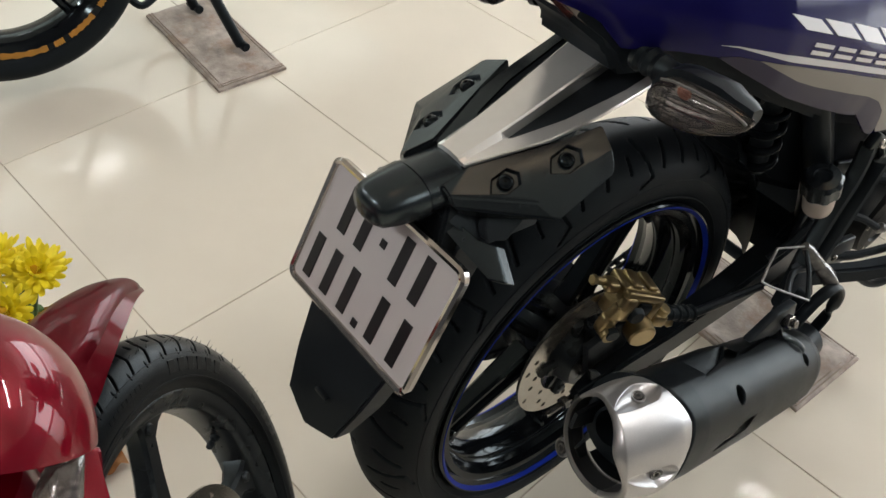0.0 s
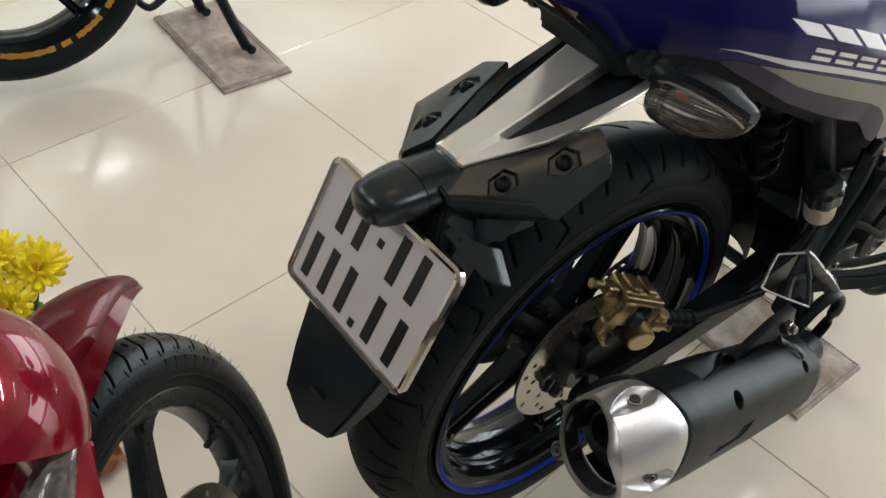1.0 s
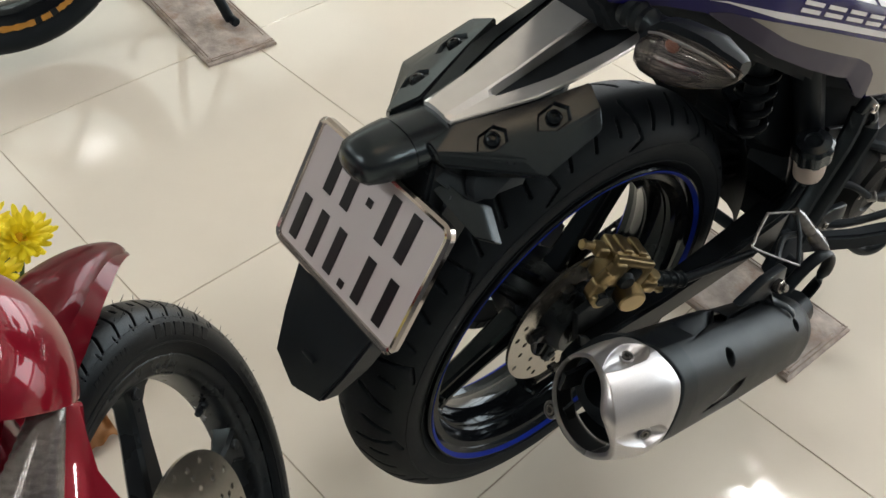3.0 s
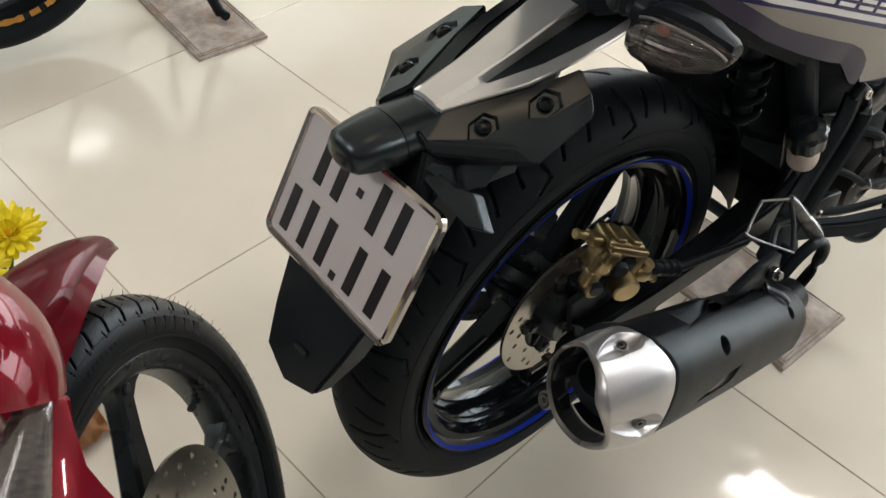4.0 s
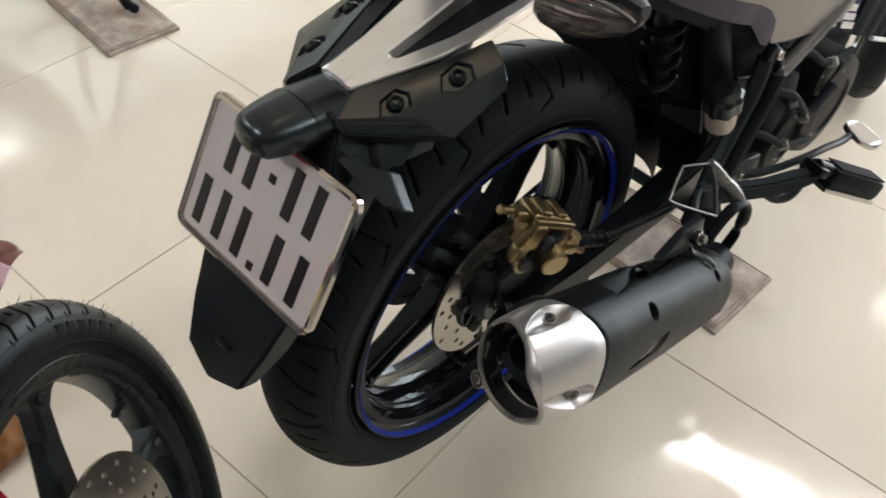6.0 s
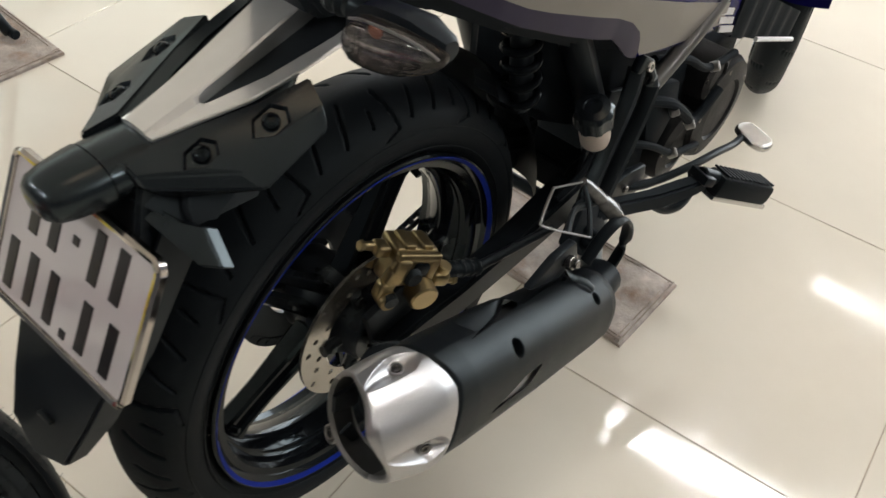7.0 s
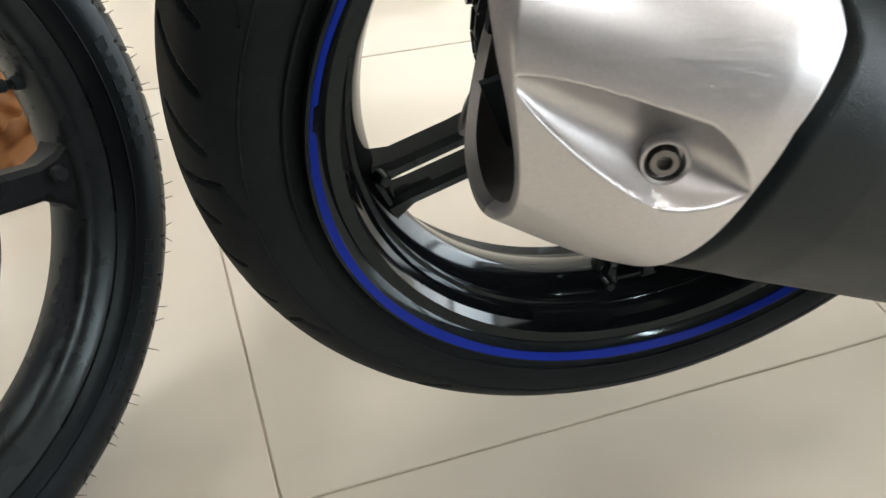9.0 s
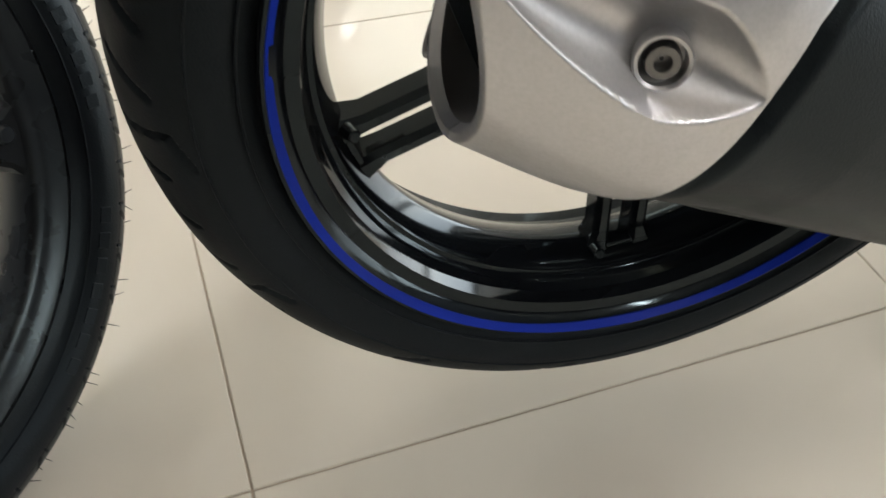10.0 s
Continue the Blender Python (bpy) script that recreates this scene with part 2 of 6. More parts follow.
# ---- the room ----
def slab_wall(name, a, b, thick, z0, z1, mat=WALL, label="plain cream painted showroom wall"):
    bm = fresh()
    (xa, ya), (xb, yb) = a, b
    box(bm, ((xa + xb) / 2, (ya + yb) / 2, (z0 + z1) / 2), (max(abs(xb - xa), thick), max(abs(yb - ya), thick), z1 - z0))
    ob = part(name, bm, mat, smooth=0)
    ob.matrix_basis = ROOM
    return tagged(ob, label, "wall", kind="structure")


def room():
    slab_wall("wall_north", (X0, Y1 + 0.1), (X1, Y1 + 0.1), 0.2, 0, CEIL)
    slab_wall("wall_west", (X0 - 0.1, Y0), (X0 - 0.1, Y1), 0.2, 0, CEIL, WALL_DARK, "plain slate grey painted showroom wall")
    slab_wall("wall_south", (X0, Y0 - 0.1), (X1, Y0 - 0.1), 0.2, 0, CEIL, WALL_DARK, "plain slate grey painted showroom wall")
    # the shop front to the east is mostly open to the daylight
    slab_wall("wall_east_head", (X1 + 0.1, Y0), (X1 + 0.1, Y1), 0.2, 2.62, CEIL)
    for a, b in ((Y0, Y0 + 0.6), (0.6, 1.0), (Y1 - 0.6, Y1)):
        slab_wall("wall_east_pier", (X1 + 0.1, a), (X1 + 0.1, b), 0.2, 0, 2.62)
    bm = fresh()
    box(bm, ((X0 + X1) / 2, (Y0 + Y1) / 2, CEIL + 0.1), (X1 - X0 + 0.4, Y1 - Y0 + 0.4, 0.2))
    ob = part("ceiling", bm, CEIL_M, smooth=0)
    ob.matrix_basis = ROOM
    tagged(ob, "flat warm white painted showroom ceiling", "ceiling", kind="structure")


def ceiling_lamp(x, y, turn, long=1.25, glow=LAMP_M, wide=0.12):
    base = empty("ceiling_lamp", (x, y, CEIL))
    bm = fresh()
    box(bm, (0, 0, -0.03), (wide + 0.04, long + 0.04, 0.06), bevel=0.008)
    part("housing", bm, LAMP_BODY, base)
    bm = fresh()
    box(bm, (0, 0, -0.064), (wide, long, 0.012), bevel=0.004)
    part("diffuser", bm, glow, base, "glowing white diffuser")
    base.matrix_basis = pose(x, y, CEIL, 0, 0, turn)
    return tagged(base, "white ceiling strip lamp, switched on", "ceiling lamp", group="ceiling strip lamps")


def shop_window(name, xa, xb, power):
    """Daylight that comes in through an opening of the shop front."""
    la = bpy.data.lights.new(name, "AREA")
    la.shape, la.size, la.size_y, la.energy, la.color = "RECTANGLE", xb - xa, 2.4, power, (0.95, 0.98, 1.0)
    ob = new(name, la)
    ob.matrix_basis = ROOM @ pose(X1 + 0.02, (xa + xb) / 2, 1.4, 90, 0, 90)
    return ob


shop_window("daylight", Y0 + 0.6, 0.6, 290)
shop_window("daylight", 1.0, Y1 - 0.6, 280)
room()
# The first two show in the floor's highlights; the last three are added fill.
for lx, ly, lt, ll in ((2.42, -0.38, 11, 1.5), (4.13, -0.70, 6, 1.3), (-2.8, 0.6, 6, 1.3), (-2.8, 3.6, 6, 1.3), (1.2, -3.4, 6, 1.3)):
    ceiling_lamp(lx, ly, lt, ll, LAMP_DIM if lx > 4 else LAMP_M)


def highlight_lamp(x, y, z, turn):
    """A small added lamp box on a cord, unseen; it makes a floor highlight."""
    base = empty("highlight_lamp", (x, y, CEIL))
    bm = fresh()
    rod(bm, (0, 0, z - CEIL + 0.06), (0, 0, 0), 0.004, seg=8)
    rod(bm, (0, 0, -0.02), (0, 0, 0), 0.04, seg=20, bevel=0.004)
    part("cord", bm, LAMP_BODY, base)
    bm = fresh()
    box(bm, (0, 0, z - CEIL + 0.035), (0.10, 0.32, 0.06), bevel=0.008)
    part("housing", bm, LAMP_BODY, base)
    bm = fresh()
    box(bm, (0, 0, z - CEIL), (0.026, 0.24, 0.012), bevel=0.004)
    part("diffuser", bm, glowing("small lamp diffuser", (1.0, 0.985, 0.96), 26.0), base, "glowing white diffuser")
    base.matrix_basis = pose(x, y, CEIL, 0, 0, turn)
    return tagged(base, "small white hanging lamp, unseen, added for a floor highlight", "pendant lamp")


highlight_lamp(0.130, 2.520, 1.2, 82)


def warm_panel(x, y):
    """An unseen square ceiling panel added over the blue motorcycle for a warm sheen."""
    base = empty("sheen_panel", (x, y, CEIL))
    bm = fresh()
    box(bm, (0, 0, -0.02), (0.44, 0.44, 0.04), bevel=0.006)
    part("housing", bm, LAMP_BODY, base)
    bm = fresh()
    box(bm, (0, 0, -0.043), (0.38, 0.38, 0.010), bevel=0.003)
    part("diffuser", bm, glowing("warm lamp diffuser", (1.0, 0.62, 0.40), 4.6), base, "glowing warm diffuser")
    return tagged(base, "square warm-toned ceiling panel, unseen, added for a brown sheen", "ceiling lamp")


warm_panel(0.22, -0.06)


def backlit_panel(me, glow, x, y):
    """A large backlit panel set under the ceiling, one of a row."""
    base = empty("backlit_panel", (x, y, CEIL))
    part("housing", me.copy(), LAMP_BODY, base)
    part("diffuser", glow.copy(), PANEL_M, base, "evenly glowing pale diffuser", smooth=0)
    base.matrix_basis = ROOM @ pose(x, y, CEIL)
    return tagged(base, "large pale backlit ceiling panel, switched on", "ceiling lamp", group="backlit ceiling panels")


tray, sheet = fresh(), fresh()
box(tray, (0, 0, -0.03), (1.34, 1.28, 0.06), bevel=0.008)
box(sheet, (0, 0, -0.063), (1.28, 1.22, 0.010))
for kx in range(5):
    for ky in range(2):
        backlit_panel(tray, sheet, -2.6 + 1.42 * kx, 5.05 + 1.36 * ky)
tray.free()
sheet.free()


def floor():
    bm = fresh()
    box(bm, ((X0 + X1) / 2, (Y0 + Y1) / 2, -0.102), (X1 - X0 + 0.4, Y1 - Y0 + 0.4, 0.2))
    base = part("floor", bm, GROUT, smooth=0)
    base.matrix_basis = ROOM
    tagged(base, "polished cream porcelain tile floor with thin brown joints", "floor", kind="structure")
    bm = fresh()
    box(bm, (0, 0, -0.24), (400, 400, 0.04))
    tagged(part("ground", bm, material("pale concrete", (0.3, 0.29, 0.27), 0.9), smooth=0), "plain pale concrete ground outside the shop", "ground", kind="structure")
    half, gap = TILE / 2, 0.0009
    shape = fresh()
    box(shape, (0, 0, -0.006), (TILE - 2 * gap, TILE - 2 * gap, 0.012), bevel=0.0008, seg=1)
    me = bpy.data.meshes.new("tile")
    shape.to_mesh(me)
    shape.free()
    me.materials.append(TILE_M)
    return base, me, half


def lay_tiles(base, me, half):
    """Tiles near the camera as pieces; the far rest in one mesh."""
    rest = fresh()
    for i in range(-8, 14):
        for j in range(-9, 13):
            x, y = TX + (i + 0.5) * TILE, TY + (j + 0.5) * TILE
            if not (X0 < x - half and x + half < X1 and Y0 < y - half and y + half < Y1):
                continue
            if -4 <= i <= 8 and -4 <= j <= 8:
                t = new("tile", me)
                t.parent = base
                t.location = (x, y, 0)
            else:
                box(rest, (x, y, -0.006), (TILE - 0.0022, TILE - 0.0022, 0.012))
    tagged(part("far_tiles", rest, TILE_M, base, smooth=0), kind="stuff")


# ---- wheels ----
def tyre(name, parent, centre, axis, bead, crown, half, grooves, periods, mat, deep=0.004, around=1000, label=""):
    """A tyre with cut grooves. grooves: strokes (along, across, along, across, width) in metres on the right half, mirrored with a half step."""
    key = [(bead, 0.80), (bead + 0.14 * (crown - bead), 0.93), (bead + 0.38 * (crown - bead), 1.0), (bead + 0.62 * (crown - bead), 0.93),
           (bead + 0.80 * (crown - bead), 0.74), (bead + 0.93 * (crown - bead), 0.44), (crown, 0.0)]
    side = []
    for i in range(len(key) - 1):
        p0, p1, p2, p3 = key[max(i - 1, 0)], key[i], key[i + 1], key[i + 2] if i + 2 < len(key) else (key[i][0], -key[i][1])
        for k in range(5):
            t = k / 5
            side.append([0.5 * (2 * p1[c] + (p2[c] - p0[c]) * t + (2 * p0[c] - 5 * p1[c] + 4 * p2[c] - p3[c]) * t * t + (3 * p1[c] - p0[c] - 3 * p2[c] + p3[c]) * t ** 3) for c in (0, 1)])
    prof = [(r, -half * w) for r, w in side] + [(crown, 0.0)] + [(r, half * w) for r, w in side[::-1]]
    # denser across the tread
    fine = [prof[0]]
    for a, b in zip(prof, prof[1:]):
        n = 2 if min(a[0], b[0]) > bead + 0.5 * (crown - bead) else 1
        fine += [(a[0] + (b[0] - a[0]) * k / n, a[1] + (b[1] - a[1]) * k / n) for k in range(1, n + 1)]
    prof = np.array(fine)
    arc = np.concatenate([[0], np.cumsum(np.hypot(*np.diff(prof, axis=0).T))])
    arc -= np.interp(0, prof[:, 1], arc)
    th = np.linspace(0, math.tau, around, endpoint=False)
    length = crown * math.tau / periods
    along = (th * crown)[:, None] + 0 * arc[None]
    cut = np.zeros((around, len(prof)))
    for a0, b0, a1, b1, w in grooves:
        for sign, shift in ((-1, 0.0), (1, length / 2)):
            pa = np.mod(along - shift + length * 0.25, length) - length * 0.25
            pb = sign * arc[None] + 0 * along
            for wrap in (-length, 0, length):
                dx, dy = a1 - a0, b1 - b0
                t = np.clip(((pa + wrap - a0) * dx + (pb - b0) * dy) / (dx * dx + dy * dy), 0, 1)
                d = np.hypot(pa + wrap - a0 - t * dx, pb - b0 - t * dy)
                cut = np.maximum(cut, np.clip(1.4 - 1.4 * d / w, 0, 1))
    r = prof[None, :, 0] - deep * cut
    y = prof[None, :, 1] * (1 - deep * cut / crown * 2)
    m, c = np.array(axis.to_3x3()), np.array(centre)
    P = np.stack([r * np.cos(th)[:, None], r * np.sin(th)[:, None], y + 0 * r], -1) @ m.T + c
    n = len(prof)
    idx = np.arange(around * n).reshape(around, n)
    nx = np.roll(idx, -1, 0)
    faces = np.stack([idx[:, :-1], idx[:, 1:], nx[:, 1:], nx[:, :-1]], -1).reshape(-1, 4)
    me = bpy.data.meshes.new(name)
    me.from_pydata(P.reshape(-1, 3).tolist(), [], faces.tolist())
    me.materials.append(mat)
    for p in me.polygons:
        p.use_smooth = True
    me.set_sharp_from_angle(angle=0.7)
    ob = new(name, me)
    ob.parent = parent
    return tagged(ob, label)


def drilled_disc(name, parent, centre, axis, r0, r1, thick, holes, mat, hole_r=0.0035, label=""):
    """A brake disc with through holes: a fine ring of cells, the cells of the holes left out."""
    rows, cols = 40, 440
    c, m = Vector(centre), axis.to_3x3()
    gone = set()
    for i in range(rows):
        for j in range(cols):
            r = r0 + (r1 - r0) * (i + 0.5) / rows
            a = (j + 0.5) * math.tau / cols
            for hr, ha in holes:
                if (r - hr) ** 2 + (2 * hr * math.sin((a - ha) / 2)) ** 2 < hole_r ** 2:
                    gone.add((i, j))
    bm = fresh()
    grid = [[[bm.verts.new(c + m @ Vector(((r0 + (r1 - r0) * i / rows) * math.cos(j * math.tau / cols), (r0 + (r1 - r0) * i / rows) * math.sin(j * math.tau / cols), z))) for j in range(cols)] for i in range(rows + 1)] for z in (-thick / 2, thick / 2)]
    for i in range(rows):
        for j in range(cols):
            if (i, j) in gone:
                continue
            k = (j + 1) % cols
            for g in grid:
                bm.faces.new((g[i][j], g[i][k], g[i + 1][k], g[i + 1][j]))
            for (di, dj), (pa, pb) in (((-1, 0), ((i, j), (i, k))), ((1, 0), ((i + 1, j), (i + 1, k))), ((0, -1), ((i, j), (i + 1, j))), ((0, 1), ((i, k), (i + 1, k)))):
                q = (i + di, (j + dj) % cols)
                if q in gone or not 0 <= q[0] < rows:
                    bm.faces.new((grid[0][pa[0]][pa[1]], grid[0][pb[0]][pb[1]], grid[1][pb[0]][pb[1]], grid[1][pa[0]][pa[1]]))
    bmesh.ops.remove_doubles(bm, verts=bm.verts, dist=1e-6)
    return part(name, bm, mat, parent, label, smooth=0.5)


def polar(axis, centre, r, a, y=0.0):
    return Vector(centre) + axis.to_3x3() @ Vector((r * math.cos(a), r * math.sin(a), y))


REAR = Vector((0, 0, AXLE_Z))
# a lathe about y whose angle 0 points forward and 90 degrees up; its z then points to the right side (-y)
RIGHT = pose(0, 0, 0, 90, 0, 0)


def rear_wheel(bike):
    bm = fresh()
    half = [(0.221, 0.049), (0.221, 0.0535), (0.2195, 0.0555), (0.2175, 0.0555), (0.2118, 0.0505), (0.2088, 0.0480), (0.2078, 0.0466), (0.2002, 0.0368), (0.1990, 0.0348),
            (0.1974, 0.0290), (0.1958, 0.0262), (0.1938, 0.0242), (0.1908, 0.0235), (0.189, 0.0215), (0.1852, 0.012), (0.1820, 0.004), (0.1815, 0.0)]
    prof = half + [(r, -y) for r, y in half[-2::-1]] + [(0.2, -0.045), (0.196, 0.0), (0.2, 0.045)]
    turned(bm, prof, REAR, RIGHT, seg=160, closed_profile=True)
    wheel = part("rear_wheel", bm, RIM, bike, "gloss black cast wheel with blue rim tape", smooth=0.5)
    tyre("tyre", wheel, REAR, RIGHT, 0.219, 0.2895, 0.0560,
         [(0.0, 0.010, 0.022, 0.050, 0.0024), (0.045, 0.022, 0.060, 0.052, 0.0022), (0.088, 0.014, 0.082, 0.058, 0.0024), (0.082, 0.058, 0.104, 0.066, 0.0022), (0.108, 0.030, 0.114, 0.048, 0.002)],
         14, RUBBER, label="black road tyre with slanted grooves")
    # raised lines round the side walls
    for r, n in ((0.2300, 0.0540), (0.2525, 0.0552)):
        for sign in (-1, 1):
            bm = fresh()
            turned(bm, [(r + 0.0009 * math.cos(q), sign * n + 0.0010 * math.sin(q)) for q in (k * math.tau / 6 for k in range(6))], REAR, RIGHT, seg=160, closed_profile=True)
            part("wall_line", bm, RUBBER, wheel)
    for name, y in (("rim_tape", 0.0546), ("rim_tape", -0.0546)):
        bm = fresh()
        n = 200
        loops = []
        for k in range(n + 1):
            a = radians(172) + k * math.tau / n * 0.9995
            w0 = 0.2125 + 0.0004 * math.sin(a * 9) + (0.0014 if k < 3 else 0)
            s = 1 if y > 0 else -1
            loops.append([polar(RIGHT, REAR, w0 + 0.0004, a, s * 0.0524), polar(RIGHT, REAR, 0.2172, a, s * 0.0565), polar(RIGHT, REAR, 0.2178, a, s * 0.0550), polar(RIGHT, REAR, w0 + 0.001, a, s * 0.0505)])
        loft(bm, loops, caps=True)
        part(name, bm, STRIPE, wheel, "blue tape stuck round the rim edge", smooth=0.4)
    for k in range(5):
        a = radians(203 + 72 * k)
        bm = fresh()
        for side in (-1, 1):
            loops = []
            for r, w, t, off in ((0.040, 0.015, 0.030, 0.016), (0.08, 0.0125, 0.026, 0.0145), (0.13, 0.0115, 0.022, 0.0135), (0.170, 0.0120, 0.022, 0.0135), (0.183, 0.016, 0.025, 0.0155), (0.191, 0.026, 0.032, 0.018)):
                mid = side * off
                b = 0.0035
                sec = [(-w / 2 + b, -t / 2), (w / 2 - b, -t / 2), (w / 2, -t / 2 + b), (w / 2, t / 2 - b), (w / 2 - b, t / 2), (-w / 2 + b, t / 2), (-w / 2, t / 2 - b), (-w / 2, -t / 2 + b)]
                d, q = Vector((math.cos(a), 0, math.sin(a))), Vector((-math.sin(a), 0, math.cos(a)))
                loops.append([REAR + d * r + q * (mid + u) + Vector((0, v, 0)) for u, v in sec])
            loft(bm, loops, caps=True)
        d, q = Vector((math.cos(a), 0, math.sin(a))), Vector((-math.sin(a), 0, math.cos(a)))
        box(bm, REAR + d * 0.187, (0.012, 0.024, 0.044), Matrix((d, (0, 1, 0), q)).transposed().to_4x4(), bevel=0.004)
        part("spoke", bm, RIM, wheel, smooth=0.5)
        # casting knobs at the foot of each spoke
        bm = fresh()
        p = REAR + d * 0.181 - q * 0.02 + Vector((0, -0.014, 0))
        rod(bm, p, p - d * 0.004 + Vector((0, -0.010, 0)), 0.005, 0.004, seg=12, bevel=0.001)
        part("casting_knob", bm, RIM, wheel)
    bm = fresh()
    turned(bm, [(0.012, -0.066), (0.034, -0.066), (0.038, -0.060), (0.040, -0.045), (0.050, -0.030), (0.052, 0.03), (0.045, 0.045), (0.045, 0.058), (0.012, 0.058)], REAR, SIDE, seg=48)
    part("hub", bm, RIM_SATIN, wheel)
    bm = fresh()
    v = REAR + Vector((math.cos(radians(203.5)) * 0.183, 0.012, math.sin(radians(203.5)) * 0.183 + 0.012))
    d = Vector((math.cos(radians(203)), 0, math.sin(radians(203))))
    rod(bm, v, v - d * 0.008, 0.0045, 0.0045, seg=14, bevel=0.001)
    rod(bm, v - d * 0.008, v - d * 0.022, 0.003, 0.0028, seg=14, bevel=0.0006)
    part("tyre_valve", bm, STEEL, wheel, "small bright tyre valve with a dark cap")
    # brake disc on the right side
    holes = []
    for k in range(30):
        holes.append((0.067 + (k % 3) * 0.0095 + (k % 2) * 0.003, k * math.tau / 30))
    drilled_disc("brake_disc", wheel, REAR + Vector((0, -0.043, 0)), RIGHT, 0.060, 0.096, 0.004, holes, DISC_M, 0.0036, "drilled steel brake disc")
    for k in range(5):
        bm = fresh()
        a = radians(30 + 72 * k)
        d = Vector((math.cos(a), 0, math.sin(a)))
        rod(bm, REAR + d * 0.03 + Vector((0, -0.044, 0)), REAR + d * 0.064 + Vector((0, -0.044, 0)), 0.006, 0.008, seg=10)
        rod(bm, REAR + d * 0.054 + Vector((0, -0.040, 0)), REAR + d * 0.054 + Vector((0, -0.053, 0)), 0.006, seg=6, bevel=0.001)
        part("disc_carrier", bm, DARK, wheel)
    # sprocket on the left
    bm = fresh()
    n = 41
    loop = []
    for k in range(n * 4):
        r = (0.091, 0.0925, 0.0955, 0.0925)[k % 4]
        loop.append(polar(RIGHT, REAR, r, k * math.tau / n / 4, -0.058))
    inner = [polar(RIGHT, REAR, 0.052, k * math.tau / n / 4, -0.058) for k in range(n * 4)]
    sh = Vector((0, 0.006, 0))
    loft(bm, [loop, inner, [p + sh for p in inner], [p + sh for p in loop]], ring=True)
    part("sprocket", bm, DARK, wheel, "dark toothed chain sprocket")
    return wheel


def chain(bike):
    """Rollers and plates, link by link along both runs and round the sprocket."""
    path = []
    front, rf, rr = Vector((0.50, 0.061, 0.375)), 0.034, 0.093
    rear = REAR + Vector((0, 0.061, 0))
    n = 30
    for k in range(n):
        t = k / n
        path.append((front + Vector((0, 0, rf))).lerp(rear + Vector((0, 0, rr)), t))
    for k in range(17):
        a = radians(90 + 180 * k / 17)
        path.append(rear + Vector((math.cos(a) * rr, 0, math.sin(a) * rr)))
    for k in range(n + 1):
        path.append((rear + Vector((0, 0, -rr))).lerp(front + Vector((0, 0, -rf)), k / n))
    bm = fresh()
    for a, b in zip(path, path[1:]):
        m, d = (a + b) / 2, b - a
        t = basis(d, (0, 1, 0))
        for y in (-0.005, 0.005):
            box(bm, m + Vector((0, y, 0)), (0.0016, 0.011, d.length * 0.95), Matrix((Vector((0, 1, 0)), d.normalized().cross(Vector((0, 1, 0))), d.normalized())).transposed().to_4x4(), bevel=0.0)
        rod(bm, a + Vector((0, -0.007, 0)), a + Vector((0, 0.007, 0)), 0.0045, seg=8)
    part("drive_chain", bm, DARK, bike, "oily black drive chain", smooth=0)
    # guard over the upper run
    bm = fresh()
    slab(bm, [(-0.066, 0.076, 0.372), (-0.060, 0.076, 0.412), (-0.022, 0.076, 0.437), (0.040, 0.076, 0.440), (0.110, 0.076, 0.434), (0.138, 0.076, 0.420), (0.128, 0.076, 0.384), (0.060, 0.076, 0.380)], (0, 0.005, 0), bevel=0.0015)
    slab(bm, [(-0.022, 0.050, 0.4365), (0.040, 0.050, 0.4395), (0.110, 0.050, 0.4335), (0.110, 0.078, 0.4335), (0.040, 0.078, 0.4395), (-0.022, 0.078, 0.4365)], (0, 0, 0.003), bevel=0.001)
    guard = part("chain_guard", bm, FLAP, bike, "black plastic chain guard", smooth=0.3)
    # steel bolts added on the guard to give its small glints
    for x, z in ((-0.035, 0.405), (0.095, 0.408)):
        socket_bolt("glint_bolt", (x, 0.076, z), (0, -1, 0), 0.006, 0.004, STEEL, guard)


# ---- muffler ----
MD = Vector((0.90, 0.03, -0.435)).normalized()
M0 = Vector((-0.14, -0.205, 0.482))
MOUT = (Vector((0, -1, 0)) - MD * MD.dot(Vector((0, -1, 0)))).normalized()
MUP = MOUT.cross(MD).normalized()
MUP = MUP if MUP.z > 0 else -MUP


def mp(s, deg, r):
    a = radians(deg)
    r *= girth(deg)
    return M0 + MD * s + MOUT * (r * math.cos(a)) + MUP * (r * math.sin(a))


def tri(psi, w=62.0):
    psi = (psi + 180) % 360 - 180
    return max(0.0, 1 - abs(psi) / w)


def girth(deg):
    """The muffler is flattened towards the wheel."""
    d = (deg - 45 + 180) % 360 - 180
    g = float(np.interp(d, [-180, -150, -110, -75, -40, 0, 35, 60, 85, 115, 150, 180], [0.82, 0.87, 0.925, 0.975, 0.995, 0.99, 0.99, 0.91, 0.79, 0.76, 0.78, 0.82]))
    # flat top and flank with a rounded corner between them
    w = max(0.0, 1 - abs(d - 4) / 95)
    a = radians(d - 4 + 45)
    sq = 0.972 * (abs(math.cos(a)) ** 2.5 + abs(math.sin(a)) ** 2.5) ** (-1 / 2.5)
    return g * (1 + (sq - 1) * min(1.0, w * 1.8))


def around(psi, table):
    """A value round the muffler, from a table of angles off the middle of the outer face."""
    return float(np.interp((psi + 180) % 360 - 180, [r[0] for r in table], [r[1] for r in table]))


def seam(deg):
    psi = (deg - 45 + 180) % 360 - 180
    return 0.0135 + 0.0085 * min(1.0, max(0.0, (125 - abs(psi)) / 35)) + 0.007 * tri(psi - 3, 26)


